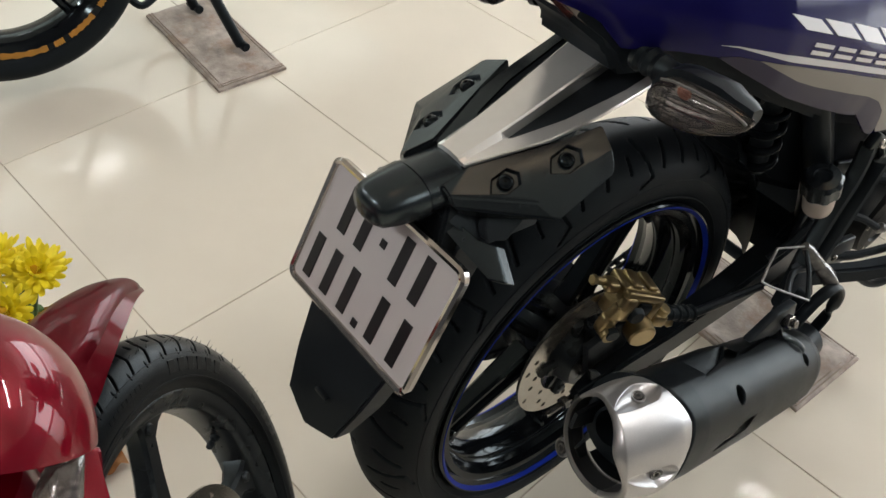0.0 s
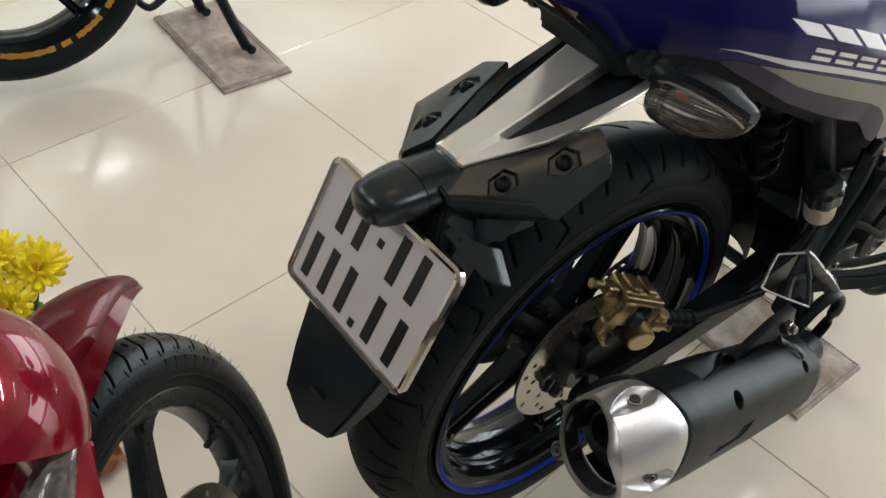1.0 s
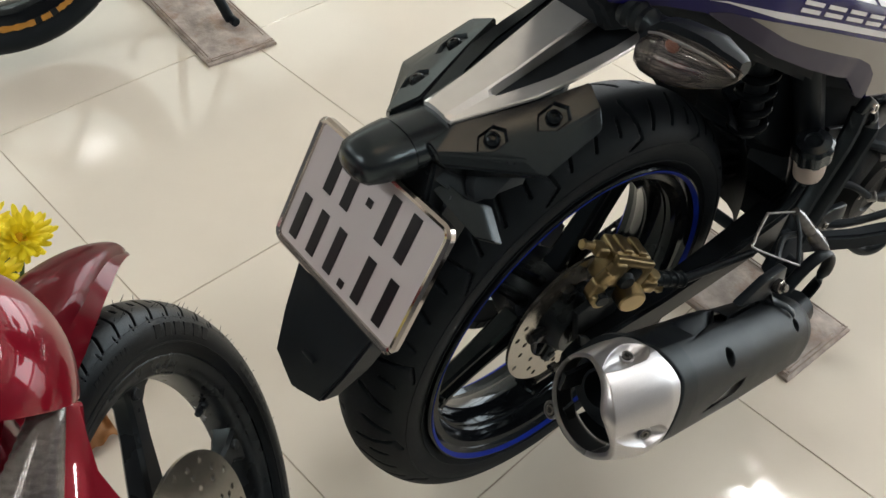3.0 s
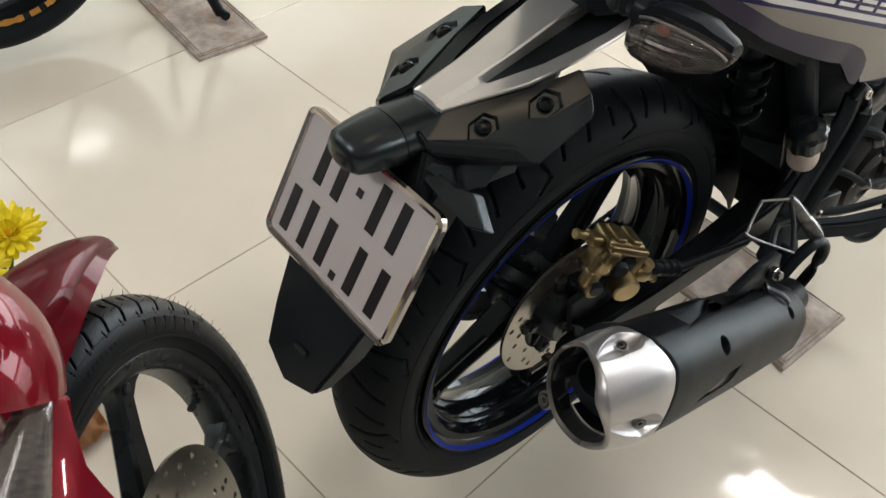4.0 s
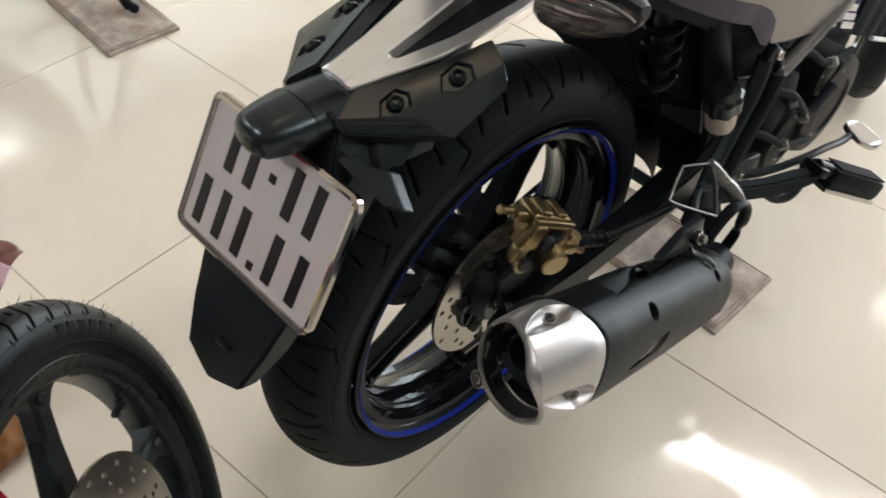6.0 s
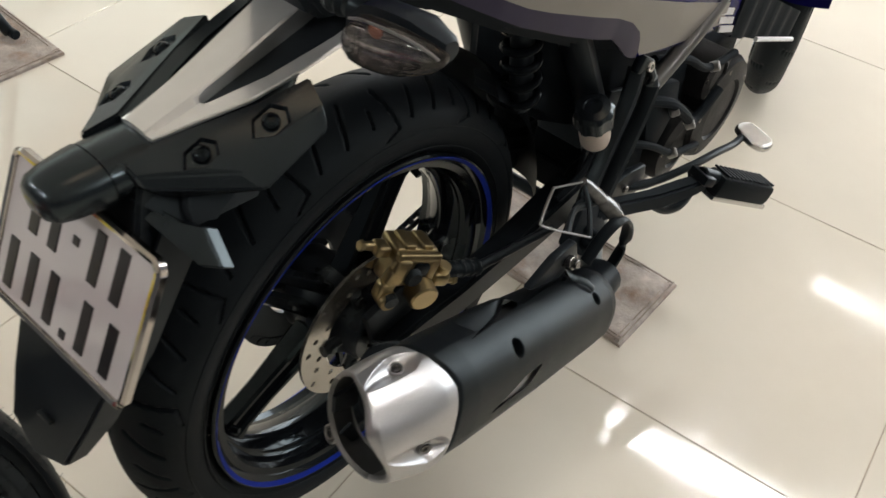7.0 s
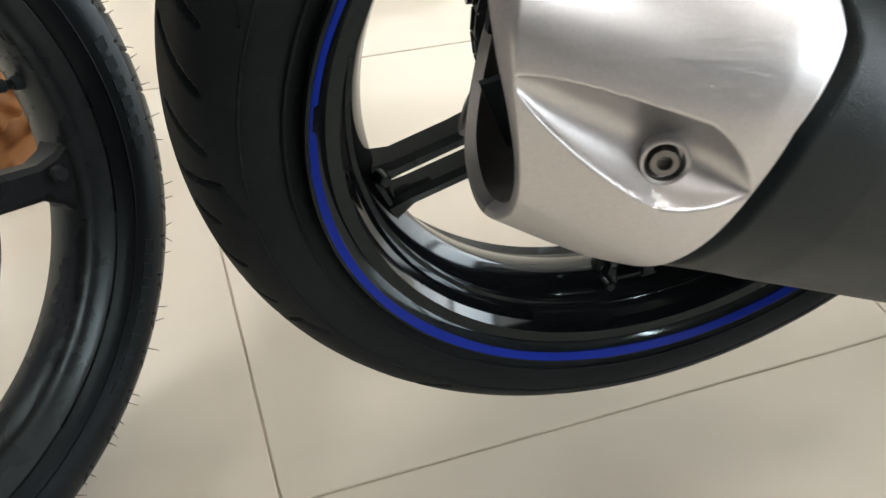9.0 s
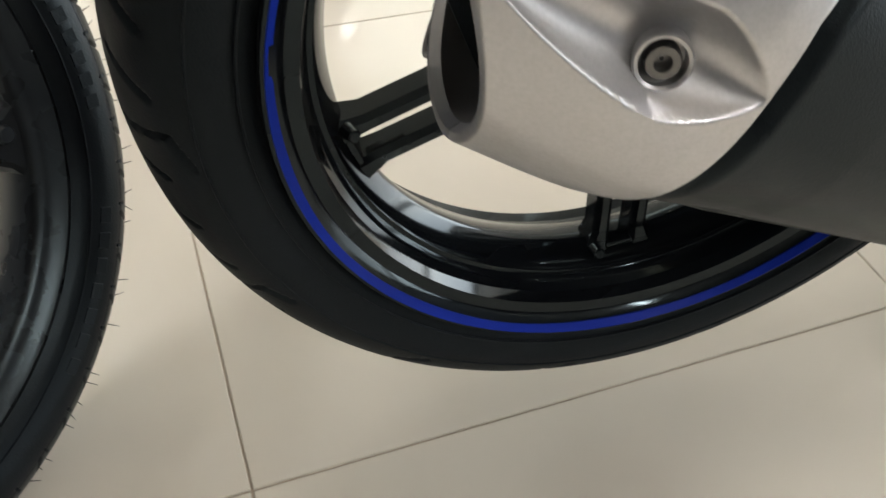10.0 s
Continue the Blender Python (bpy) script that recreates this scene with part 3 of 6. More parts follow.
REAR_EDGE = [(-180, -0.014), (-130, -0.018), (-95, -0.024), (-75, -0.032), (-62, -0.040), (-45, -0.050), (-25, -0.060), (0, -0.064), (25, -0.060), (48, -0.052), (70, -0.040), (95, -0.028), (130, -0.018), (180, -0.014)]
SHOULDER = [(-180, 0.0605), (-112, 0.0590), (-75, 0.0530), (-45, 0.0490), (0, 0.0460), (48, 0.0545), (80, 0.0580), (112, 0.0600), (180, 0.0605)]
INNER = [(-180, 0.0590), (-112, 0.0565), (-75, 0.0485), (-45, 0.0430), (0, 0.0340), (48, 0.0500), (80, 0.0555), (112, 0.0580), (180, 0.0590)]


def soft(psi, table):
    return sum(around(psi + o, table) for o in (-12, -8, -4, 0, 4, 8, 12)) / 7


def dimple(s, deg, at, lean, r=0.06):
    """A leaf-shaped scoop round a bolt: a long ramp behind it and a short one ahead."""
    u = (-0.004 - s) / 0.052 if s < -0.004 else (s + 0.004) / 0.024
    if u >= 1:
        return 0.0
    ps = (deg - at + 180) % 360 - 180
    arc = radians(ps) * r - lean * (0.006 * u ** 1.6 if s < -0.004 else 0.0)
    w = 0.0136 * ((1 - u ** 1.7) ** 0.62 if s < -0.004 else (1 - u ** 1.5) ** 0.85)
    if w <= 1e-5 or abs(arc) >= w:
        return 0.0
    e = 1 - (arc / w) ** 2
    deep = 0.0135 * (1 - u) ** 0.8 if s < -0.004 else 0.0135 * (1 - u ** 1.2)
    return deep * e ** 0.7


def muffler(bike):
    # inner can and pipe
    bm = fresh()
    prof = [(0.002, 0.036), (0.044, 0.036), (0.048, 0.040), (0.0475, 0.30), (0.045, 0.36), (0.036, 0.405), (0.022, 0.43), (0.019, 0.47)]
    loft(bm, [[mp(s, k * 10, r) for k in range(36)] for r, s in prof], caps=True)
    body = part("muffler", bm, DARK, bike, "black muffler with a brushed silver end cap", smooth=0.7)
    # heat shield
    bm = fresh()
    lo, hi, ns, na = -112, 178, 400, 340
    rows = []
    s1 = 0.405

    def slot_top(s):
        return float(np.interp(s, [0.08, 0.164, 0.203], [75.5, 90, 108]))

    def slot_low(s):
        return 75 + (s - 0.08) / 0.12 * 11

    def win_top(s):
        return float(np.interp(s, [0.088, 0.145, 0.184], [5, 22, 25]))

    def win_low(s):
        return float(np.interp(s, [0.088, 0.160, 0.184], [4, 9, 25]))

    def radius(s, deg):
        r = float(np.interp(s, [0, 0.02, 0.06, 0.2, 0.33, 0.38, 0.397, 0.405], [0.0595, 0.0605, 0.0625, 0.062, 0.0585, 0.056, 0.053, 0.046]))
        r *= 1 - (0.055 * min(1.0, max(0.0, (s - 0.02) / 0.03)) + 0.13 * min(1.0, max(0.0, (s - 0.05) / 0.22))) * min(1.0, max(0.0, (-deg - 4) / 40))
        r -= 0.004 * max(0, 1 - abs(deg + 42) / 5) * (s > 0.05)
        # a groove along the top, and a ramp down into the slot
        if s > 0.20:
            edge = float(np.interp(s, [0.20, 0.33, 0.405], [87, 100, 100]))
            r -= 0.0075 * min(1.0, max(0.0, 1.6 - 1.6 * abs(deg - edge) / 3.0))
            if deg > edge:
                r -= 0.0025
        if 0.10 < s < 0.204 and slot_top(s) < deg < 108:
            r -= 0.009 * (1 - (deg - slot_top(s)) / (108 - slot_top(s)))
        for hs, hd, hr in ((0.140, 50, 0.0095), (0.338, 52, 0.008), (0.318, 98, 0.010)):
            d = math.hypot(s - hs, radians(deg - hd) * 0.06)
            if d < hr:
                r -= 0.013 * min(1.0, (1 - d / hr) * 4)
        return r
    for i in range(ns + 1):
        row = []
        for j in range(na + 1):
            deg = lo + (hi - lo) * j / na
            s = seam(deg) + 0.0042 + (s1 - seam(deg) - 0.0042) * i / ns
            row.append(mp(s, deg, radius(s, deg) - 0.0035 * max(0.0, 1 - (s - seam(deg) - 0.0042) / 0.004) ** 2))
        rows.append(row)
    vs = [[bm.verts.new(p) for p in row] for row in rows]
    for i in range(ns):
        for j in range(na):
            deg = lo + (hi - lo) * (j + 0.5) / na
            s = seam(deg) + (s1 - seam(deg)) * (i + 0.5) / ns
            # window low on the flank, slot on the top
            if 0.088 < s < 0.184 and win_low(s) < deg < win_top(s):
                continue
            if 0.08 < s < 0.203 and slot_low(s) < deg < slot_top(s):
                continue
            bm.faces.new((vs[i][j], vs[i][j + 1], vs[i + 1][j + 1], vs[i + 1][j]))
    bmesh.ops.solidify(bm, geom=bm.faces[:], thickness=0.003)
    part("heat_shield", bm, SHIELD, body, "textured black heat shield", smooth=0.45)
    # bright inner sheet that shows through the low window
    bm = fresh()
    loops = []
    for i in range(13):
        s = 0.08 + 0.12 * i / 12
        loops.append([mp(s, d, r) for d, r in ((-2, 0.0560), (15, 0.0550), (15, 0.0540), (-2, 0.0550))])
    loft(bm, loops, caps=True)
    part("inner_sheet", bm, LAMP_BODY, body, "bright sheet behind the shield's window")
    # end cap
    bm = fresh()
    loops_o = []
    ns, na = 120, 600
    for j in range(na):
        deg = 360 * j / na
        psi = deg - 45
        a, b, sh, ri = soft(psi, REAR_EDGE), seam(deg), soft(psi, SHOULDER), soft(psi, INNER)
        outer = []
        for i in range(ns + 1):
            s = b + (a - b) * i / ns
            u = max(0.0, (0.012 - s) / (0.012 - a))
            r = 0.0620 - (0.0620 - sh) * u ** 1.35 - 0.0015 * max(0, 1 - (b - s) / 0.002) ** 2
            outer.append((s, r - max(dimple(s, deg, 89, -1), dimple(s, deg, 4, 1))))
        # the rear edge rolls inwards to the mouth
        for k in range(1, 9):
            w = radians(90 * k / 8)
            outer.append((a - 0.0035 * math.sin(w) * (sh - ri) / 0.012, sh - (sh - ri) * (1 - math.cos(w))))
        inner = [(s + 0.0025, r - 0.0030) for s, r in outer]
        loops_o.append([mp(s, deg, r) for s, r in outer] + [mp(s, deg, r) for s, r in inner[::-1]])
    ahead = [q for q in range(na) if abs((360 * q / na - 45 + 180) % 360 - 180) <= 112]
    ahead = [q for q in ahead if 360 * q / na > 200] + [q for q in ahead if 360 * q / na <= 200]
    loft(bm, [loops_o[q] for q in ahead], caps=True)
    part("end_cap", bm, BRUSHED, body, "brushed cast aluminium end cap with a slanted mouth", smooth=1.2)
    bm = fresh()
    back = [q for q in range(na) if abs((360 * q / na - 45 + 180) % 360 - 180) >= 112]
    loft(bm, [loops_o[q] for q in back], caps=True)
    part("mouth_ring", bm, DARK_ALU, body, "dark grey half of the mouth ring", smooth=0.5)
    for deg in (92, 1, 234):
        rear = deg == 234
        p = mp(-0.006 if rear else -0.003, deg, 0.070 if rear else 0.0500)
        d = (mp(0.003, deg, 1) - mp(0.003, deg, 0)).normalized()
        d = (d * 0.5 - MD + MUP * 0.3).normalized() if rear else (d - MD * 0.45).normalized()
        k = 1.35 if rear else 1.0
        bm = fresh()
        turned(bm, [(0.0068 * k, -0.008), (0.0068 * k, 0.0030), (0.0063 * k, 0.0036), (0.0055 * k, 0.0032), (0.0052 * k, -0.0010), (0.0005, -0.0010)], p, basis(d), seg=32)
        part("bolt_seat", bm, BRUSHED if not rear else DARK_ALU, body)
        socket_bolt("socket_bolt", p - d * 0.0010, d, 0.0043 * k, 0.0044, BOLT, body, "dark socket bolt")
    # dark tail pipe inside the mouth
    bm = fresh()
    turned(bm, [(0.018, 0.004), (0.021, 0.004), (0.022, 0.03), (0.048, 0.032), (0.048, 0.04), (0.017, 0.04), (0.018, 0.006)], M0 + MOUT * -0.008, basis(MD), seg=40)
    slab(bm, [mp(-0.03, 170, 0.046), mp(0.03, 170, 0.05), mp(0.03, 210, 0.052), mp(-0.02, 205, 0.05)], MD.cross(Vector((0, 0, 1))) * 0.004)
    slab(bm, [(-0.172, -0.185, 0.466), (-0.160, -0.185, 0.469), (-0.150, -0.185, 0.436), (-0.158, -0.185, 0.434)], MD.cross(Vector((0, 0, 1))) * 0.003)
    part("tail_pipe", bm, MATT, body)
    # hanger plate with a hex bolt, and a clip over the shield's edge
    bm = fresh()
    slab(bm, [(0.090, -0.186, 0.440), (0.135, -0.186, 0.456), (0.172, -0.186, 0.454), (0.184, -0.186, 0.420), (0.150, -0.186, 0.412)], (0, -0.012, 0.002), bevel=0.003)
    part("hanger", bm, FRAME_M, body)
    bm = fresh()
    rod(bm, (0.156, -0.196, 0.436), (0.156, -0.208, 0.441), 0.0085, seg=6, bevel=0.001)
    rod(bm, (0.156, -0.206, 0.440), (0.156, -0.213, 0.443), 0.0050, seg=14, bevel=0.001)
    part("hanger_bolt", bm, BOLT, body, "bright hanger bolt")
    bm = fresh()
    tube(bm, [(0.162, -0.192, 0.420), mp(0.318, 88, 0.0660), mp(0.330, 72, 0.0640), mp(0.338, 62, 0.0610)], [0.006, 0.006, 0.0055, 0.003], seg=10, smooth=5, flat=0.35)
    part("shield_clip", bm, FLAP, body)
    # front joint and link loop
    bm = fresh()
    tube(bm, [(0.228, -0.188, 0.372), (0.246, -0.190, 0.396), (0.266, -0.193, 0.410), (0.290, -0.194, 0.404), (0.314, -0.193, 0.372), (0.322, -0.190, 0.330), (0.306, -0.186, 0.290)], 0.0080, seg=12, smooth=6, flat=0.5)
    tube(bm, [(0.190, -0.193, 0.330), (0.245, -0.192, 0.303), (0.300, -0.186, 0.290)], [0.040, 0.026, 0.020], seg=18, smooth=6)
    part("hanger_loop", bm, FRAME_M, body)
    return body


# ---- tail: fender, plate, bracket ----
def within(p, ring):
    """Whether a flat point lies inside a ring of flat points."""
    inside = False
    for a, b in zip(ring, ring[1:] + ring[:1]):
        if (a.y > p.y) != (b.y > p.y) and p.x < a.x + (p.y - a.y) * (b.x - a.x) / (b.y - a.y):
            inside = not inside
    return inside


def rear_fender(bike):
    bm = fresh()
    # tapering spine from the tail to the round end
    secs = []
    for x, w, z0, z1 in ((0.10, 0.018, 0.715, 0.735), (0.0, 0.018, 0.708, 0.722), (-0.045, 0.020, 0.695, 0.714), (-0.085, 0.042, 0.672, 0.708), (-0.15, 0.04, 0.662, 0.700), (-0.20, 0.030, 0.664, 0.704), (-0.232, 0.0285, 0.666, 0.706)):
        n = 20
        k = 0.55 if x > -0.19 else 0.9
        secs.append([(x, w * math.copysign(abs(math.cos(a)) ** k, math.cos(a)), (z0 + z1) / 2 + (z1 - z0) / 2 * math.copysign(abs(math.sin(a)) ** k, math.sin(a))) for a in (i * math.tau / n for i in range(n))])
    loft(bm, secs, caps=True)
    fender = part("rear_fender", bm, PLASTIC, bike, "satin black plastic rear mudguard and plate carrier", smooth=0.6)
    # round end cap
    bm = fresh()
    secs = []
    for x, w, h in ((-0.2335, 0.0295, 0.0215), (-0.245, 0.0285, 0.021), (-0.262, 0.026, 0.0195), (-0.274, 0.0225, 0.017), (-0.280, 0.017, 0.0125), (-0.2825, 0.008, 0.006)):
        n = 24
        secs.append([(x, w * math.copysign(abs(math.cos(a)) ** 0.85, math.cos(a)), 0.685 + (x + 0.2335) * -0.05 + h * math.copysign(abs(math.sin(a)) ** 0.85, math.sin(a))) for a in (i * math.tau / n for i in range(n))])
    loft(bm, secs, caps=True)
    part("end_plug", bm, PLASTIC, fender, "rounded black end plug")
    # side wings with two bolts each
    for sign in (-1, 1):
        def w(x, y, z):
            return Vector((x, sign * y, z))
        bm = fresh()
        top = [w(-0.222, 0.026, 0.702), w(-0.192, 0.022, 0.7050), w(-0.118, 0.050, 0.7150), w(-0.074, 0.0605, 0.7235), w(-0.082, 0.0845, 0.7135), w(-0.161, 0.0790, 0.6905), w(-0.220, 0.0340, 0.6945)]
        mid = [w(-0.222, 0.024, 0.692), w(-0.192, 0.020, 0.6960), w(-0.118, 0.044, 0.7040), w(-0.072, 0.0600, 0.7100), w(-0.087, 0.0955, 0.6990), w(-0.154, 0.0995, 0.6825), w(-0.217, 0.0380, 0.6830)]
        low = [w(-0.222, 0.022, 0.680), w(-0.192, 0.018, 0.6780), w(-0.118, 0.036, 0.6820), w(-0.080, 0.0450, 0.6900), w(-0.094, 0.0780, 0.6840), w(-0.150, 0.0780, 0.6640), w(-0.200, 0.0440, 0.6660)]
        loft(bm, [top, mid, low], caps=True)
        bmesh.ops.bevel(bm, geom=bm.edges[:], offset=0.0018, segments=2, affect="EDGES")
        bm.normal_update()
        upper = max((q for q in bm.faces if q.calc_center_median().z > 0.70), key=lambda q: q.calc_area())
        nrm, mid_p, border = upper.normal.copy(), upper.calc_center_median(), list(upper.verts)
        nrm = nrm if nrm.z > 0 else -nrm
        bm.faces.remove(upper)
        ax = Vector((1, 0, 0.3)) - nrm * nrm.dot(Vector((1, 0, 0.3)))
        ax.normalize()
        ay = nrm.cross(ax) * sign
        hexa = [(0.017, 0.001), (0.010, 0.0115), (-0.007, 0.0115), (-0.021, 0.001), (-0.010, -0.0105), (0.010, -0.0105)]
        seats, pits = [], []
        for bx, by, bz in ((-0.119, 0.0660, 0.7072), (-0.1725, 0.0495, 0.6955)):
            c = Vector((bx, sign * by, bz))
            c -= nrm * nrm.dot(c - mid_p)
            seats.append(c)
            edge = [Vector(((q.co - mid_p).dot(ax), (q.co - mid_p).dot(ay))) for q in border]
            c2, k = Vector(((c - mid_p).dot(ax), (c - mid_p).dot(ay))), 1.0
            while k > 0.5 and not all(within(c2 + Vector(h) * (k * 1.12), edge) for h in hexa):
                k -= 0.04
            pits.append(([bm.verts.new(c + ax * (u * k) + ay * (v * k)) for u, v in hexa], c))
        # the upper face again, with the two recesses left open
        rings = [border] + [rim for rim, c in pits]
        flat = [[Vector(((q.co - mid_p).dot(ax), (q.co - mid_p).dot(ay))) for q in ring] for ring in rings]
        pts = [q for ring in flat for q in ring]
        verts = [q for ring in rings for q in ring]
        links, first = [], 0
        for ring in flat:
            links += [(first + q, first + (q + 1) % len(ring)) for q in range(len(ring))]
            first += len(ring)
        tris = geometry.delaunay_2d_cdt(pts, links, [], 0, 1e-6)[2]
        for tri_ in tris:
            mid_t = sum((pts[q] for q in tri_), Vector((0, 0))) / 3
            if within(mid_t, flat[0]) and not within(mid_t, flat[1]) and not within(mid_t, flat[2]):
                bm.faces.new([verts[q] for q in tri_])
        for rim, c in pits:
            lip = [bm.verts.new(c + (q.co - c) * 0.95 - nrm * 0.0008) for q in rim]
            pit = [bm.verts.new(c + (q.co - c) * 0.84 - nrm * 0.0034) for q in rim]
            for q in range(6):
                k = (q + 1) % 6
                bm.faces.new((rim[q], rim[k], lip[k], lip[q]))
                bm.faces.new((lip[q], lip[k], pit[k], pit[q]))
            bm.faces.new(pit)
        part("wing", bm, PLASTIC, fender, smooth=0.25)
        for c in seats:
            bm = fresh()
            turned(bm, [(0.0072, 0.0), (0.0072, 0.0028), (0.0062, 0.0048), (0.0042, 0.0060), (0.0026, 0.0063), (0.0026, 0.0045), (0.0004, 0.0045)], c - nrm * 0.0036, basis(nrm), seg=24)
            part("fender_bolt", bm, RIM, fender, "dark domed fixing bolt", smooth=1.0)
    # inner web under the spine, joined to the tyre hugger
    bm = fresh()
    for sign in (-1, 1):
        slab(bm, [(-0.225, sign * 0.030, 0.672), (-0.10, sign * 0.040, 0.665), (-0.13, sign * 0.055, 0.63), (-0.20, sign * 0.060, 0.645)], (0, -sign * 0.006, 0), bevel=0.002)
    part("web", bm, MATT, fender)
    # fins beside the plate
    for sign in (-1, 1):
        bm = fresh()
        slab(bm, [(-0.216, sign * 0.016, 0.671), (-0.206, sign * 0.060, 0.654), (-0.193, sign * 0.068, 0.651), (-0.200, sign * 0.0945, 0.628), (-0.2125, sign * 0.0835, 0.632), (-0.226, sign * 0.030, 0.664)], (0.012, 0, -0.010), bevel=0.002)
        part("side_fin", bm, PLASTIC, fender, "grey-black fin beside the plate", smooth=0.2)
        # hook that holds the fin under the wing
        bm = fresh()
        slab(bm, [(-0.190, sign * 0.052, 0.672), (-0.150, sign * 0.060, 0.672), (-0.150, sign * 0.064, 0.660), (-0.182, sign * 0.070, 0.650), (-0.198, sign * 0.062, 0.652), (-0.196, sign * 0.056, 0.660)], (0, -sign * 0.010, -0.002), bevel=0.002)
        part("fin_hook", bm, MATT, fender, smooth=0.3)
    # carrier tongue behind the plate, and the flap below it
    bm = fresh()
    secs = [[(-0.215, 0.030, 0.685), (-0.215, -0.030, 0.685), (-0.195, -0.030, 0.675), (-0.195, 0.030, 0.675)],
            [(-0.262, 0.060, 0.60), (-0.262, -0.060, 0.60), (-0.235, -0.058, 0.59), (-0.235, 0.058, 0.59)],
            [(-0.300, 0.062, 0.54), (-0.300, -0.062, 0.54), (-0.262, -0.058, 0.53), (-0.262, 0.058, 0.53)],
            [(-0.326, 0.052, 0.495), (-0.326, -0.052, 0.495), (-0.295, -0.052, 0.485), (-0.295, 0.052, 0.485)],
            [(-0.3475, 0.0395, 0.4555), (-0.3475, -0.0395, 0.4555), (-0.326, -0.040, 0.450), (-0.326, 0.040, 0.450)],
            [(-0.3545, 0.0020, 0.4430), (-0.3545, -0.0020, 0.4430), (-0.338, -0.002, 0.440), (-0.338, 0.002, 0.440)]]
    loft(bm, secs, caps=True)
    bmesh.ops.bevel(bm, geom=bm.edges[:], offset=0.003, segments=2, affect="EDGES")
    part("mud_flap", bm, FLAP, fender, "black plastic mud flap below the plate", smooth=0.4)
    # side walls of the flap, towards the tyre
    for sign in (-1, 1):
        bm = fresh()
        slab(bm, [(-0.212, sign * 0.050, 0.655), (-0.194, sign * 0.052, 0.612), (-0.252, sign * 0.054, 0.536), (-0.287, sign * 0.053, 0.500), (-0.310, sign * 0.046, 0.478), (-0.328, sign * 0.045, 0.472), (-0.302, sign * 0.057, 0.535), (-0.262, sign * 0.056, 0.595)], (0, -sign * 0.004, 0), bevel=0.001)
        part("flap_wall", bm, FLAP, fender, smooth=0.3)
    bm = fresh()
    box(bm, (-0.3345, -0.006, 0.4835), (0.006, 0.018, 0.004), pose(0, 0, 0, 0, 20, 0), bevel=0.001)
    part("flap_notch", bm, FLAP, fender)
    return fender


def number_plate(bike):
    tl, tr, bl, br = Vector((-0.243, 0.0935, 0.666)), Vector((-0.243, -0.0935, 0.666)), Vector((-0.3055, 0.0935, 0.5485)), Vector((-0.3055, -0.0935, 0.5485))
    ex, ey = (tr - tl).normalized(), (tl - bl).normalized()
    nz = ex.cross(ey).normalized()
    if nz.x > 0:
        nz = -nz
    c = (tl + tr + bl + br) / 4
    W2, H2 = (tr - tl).length / 2, (tl - bl).length / 2

    def rounded(w, h, r, n=6):
        pts = []
        for cx, cy, a0 in ((w - r, h - r, 0), (-w + r, h - r, 90), (-w + r, -h + r, 180), (w - r, -h + r, 270)):
            for k in range(n + 1):
                a = radians(a0 + 90 * k / n)
                pts.append((cx + r * math.cos(a), cy + r * math.sin(a)))
        return pts

    def at(u, v, d):
        return c + ex * u + ey * v + nz * d
    bm = fresh()
    slab(bm, [at(u, v, -0.002) for u, v in rounded(W2 - 0.002, H2 - 0.002, 0.010)], nz * 0.003)
    plate = part("number_plate", bm, PLATE_M, bike, "white number plate in a chrome frame", smooth=0)
    bm = fresh()
    loops = []
    prof = [(0.0, -0.004), (0.0006, 0.0025), (-0.0022, 0.0045), (-0.0055, 0.0035), (-0.0065, 0.0012), (-0.0065, -0.001), (-0.004, -0.005)]
    outer = rounded(W2, H2, 0.012)
    for (u, v) in outer:
        loops.append([at(*(rounded(W2 + o, H2 + o, 0.012 + o)[outer.index((u, v))]), d) for o, d in prof])
    loft(bm, loops, ring=True)
    part("plate_frame", bm, CHROME, plate, "chrome plate frame", smooth=0.6)
    # the characters are given as plain bars
    marks = [(u, v, 0.0060, 0.0230) for v, us in ((0.031, (-0.052, -0.026, 0.026, 0.054)), (-0.030, (-0.070, -0.042, -0.014, 0.030, 0.062))) for u in us]
    for u, v, w, h in marks + [(0.0, 0.031, 0.004, 0.004), (0.008, -0.050, 0.004, 0.004)]:
        bm = fresh()
        slab(bm, [at(u + x * w, v + y * h, 0.0008) for x, y in ((-1, -1), (1, -1), (1, 1), (-1, 1))], nz * 0.0012, bevel=0.0005)
        part("plate_bar", bm, INK, plate, smooth=0)
    return plate


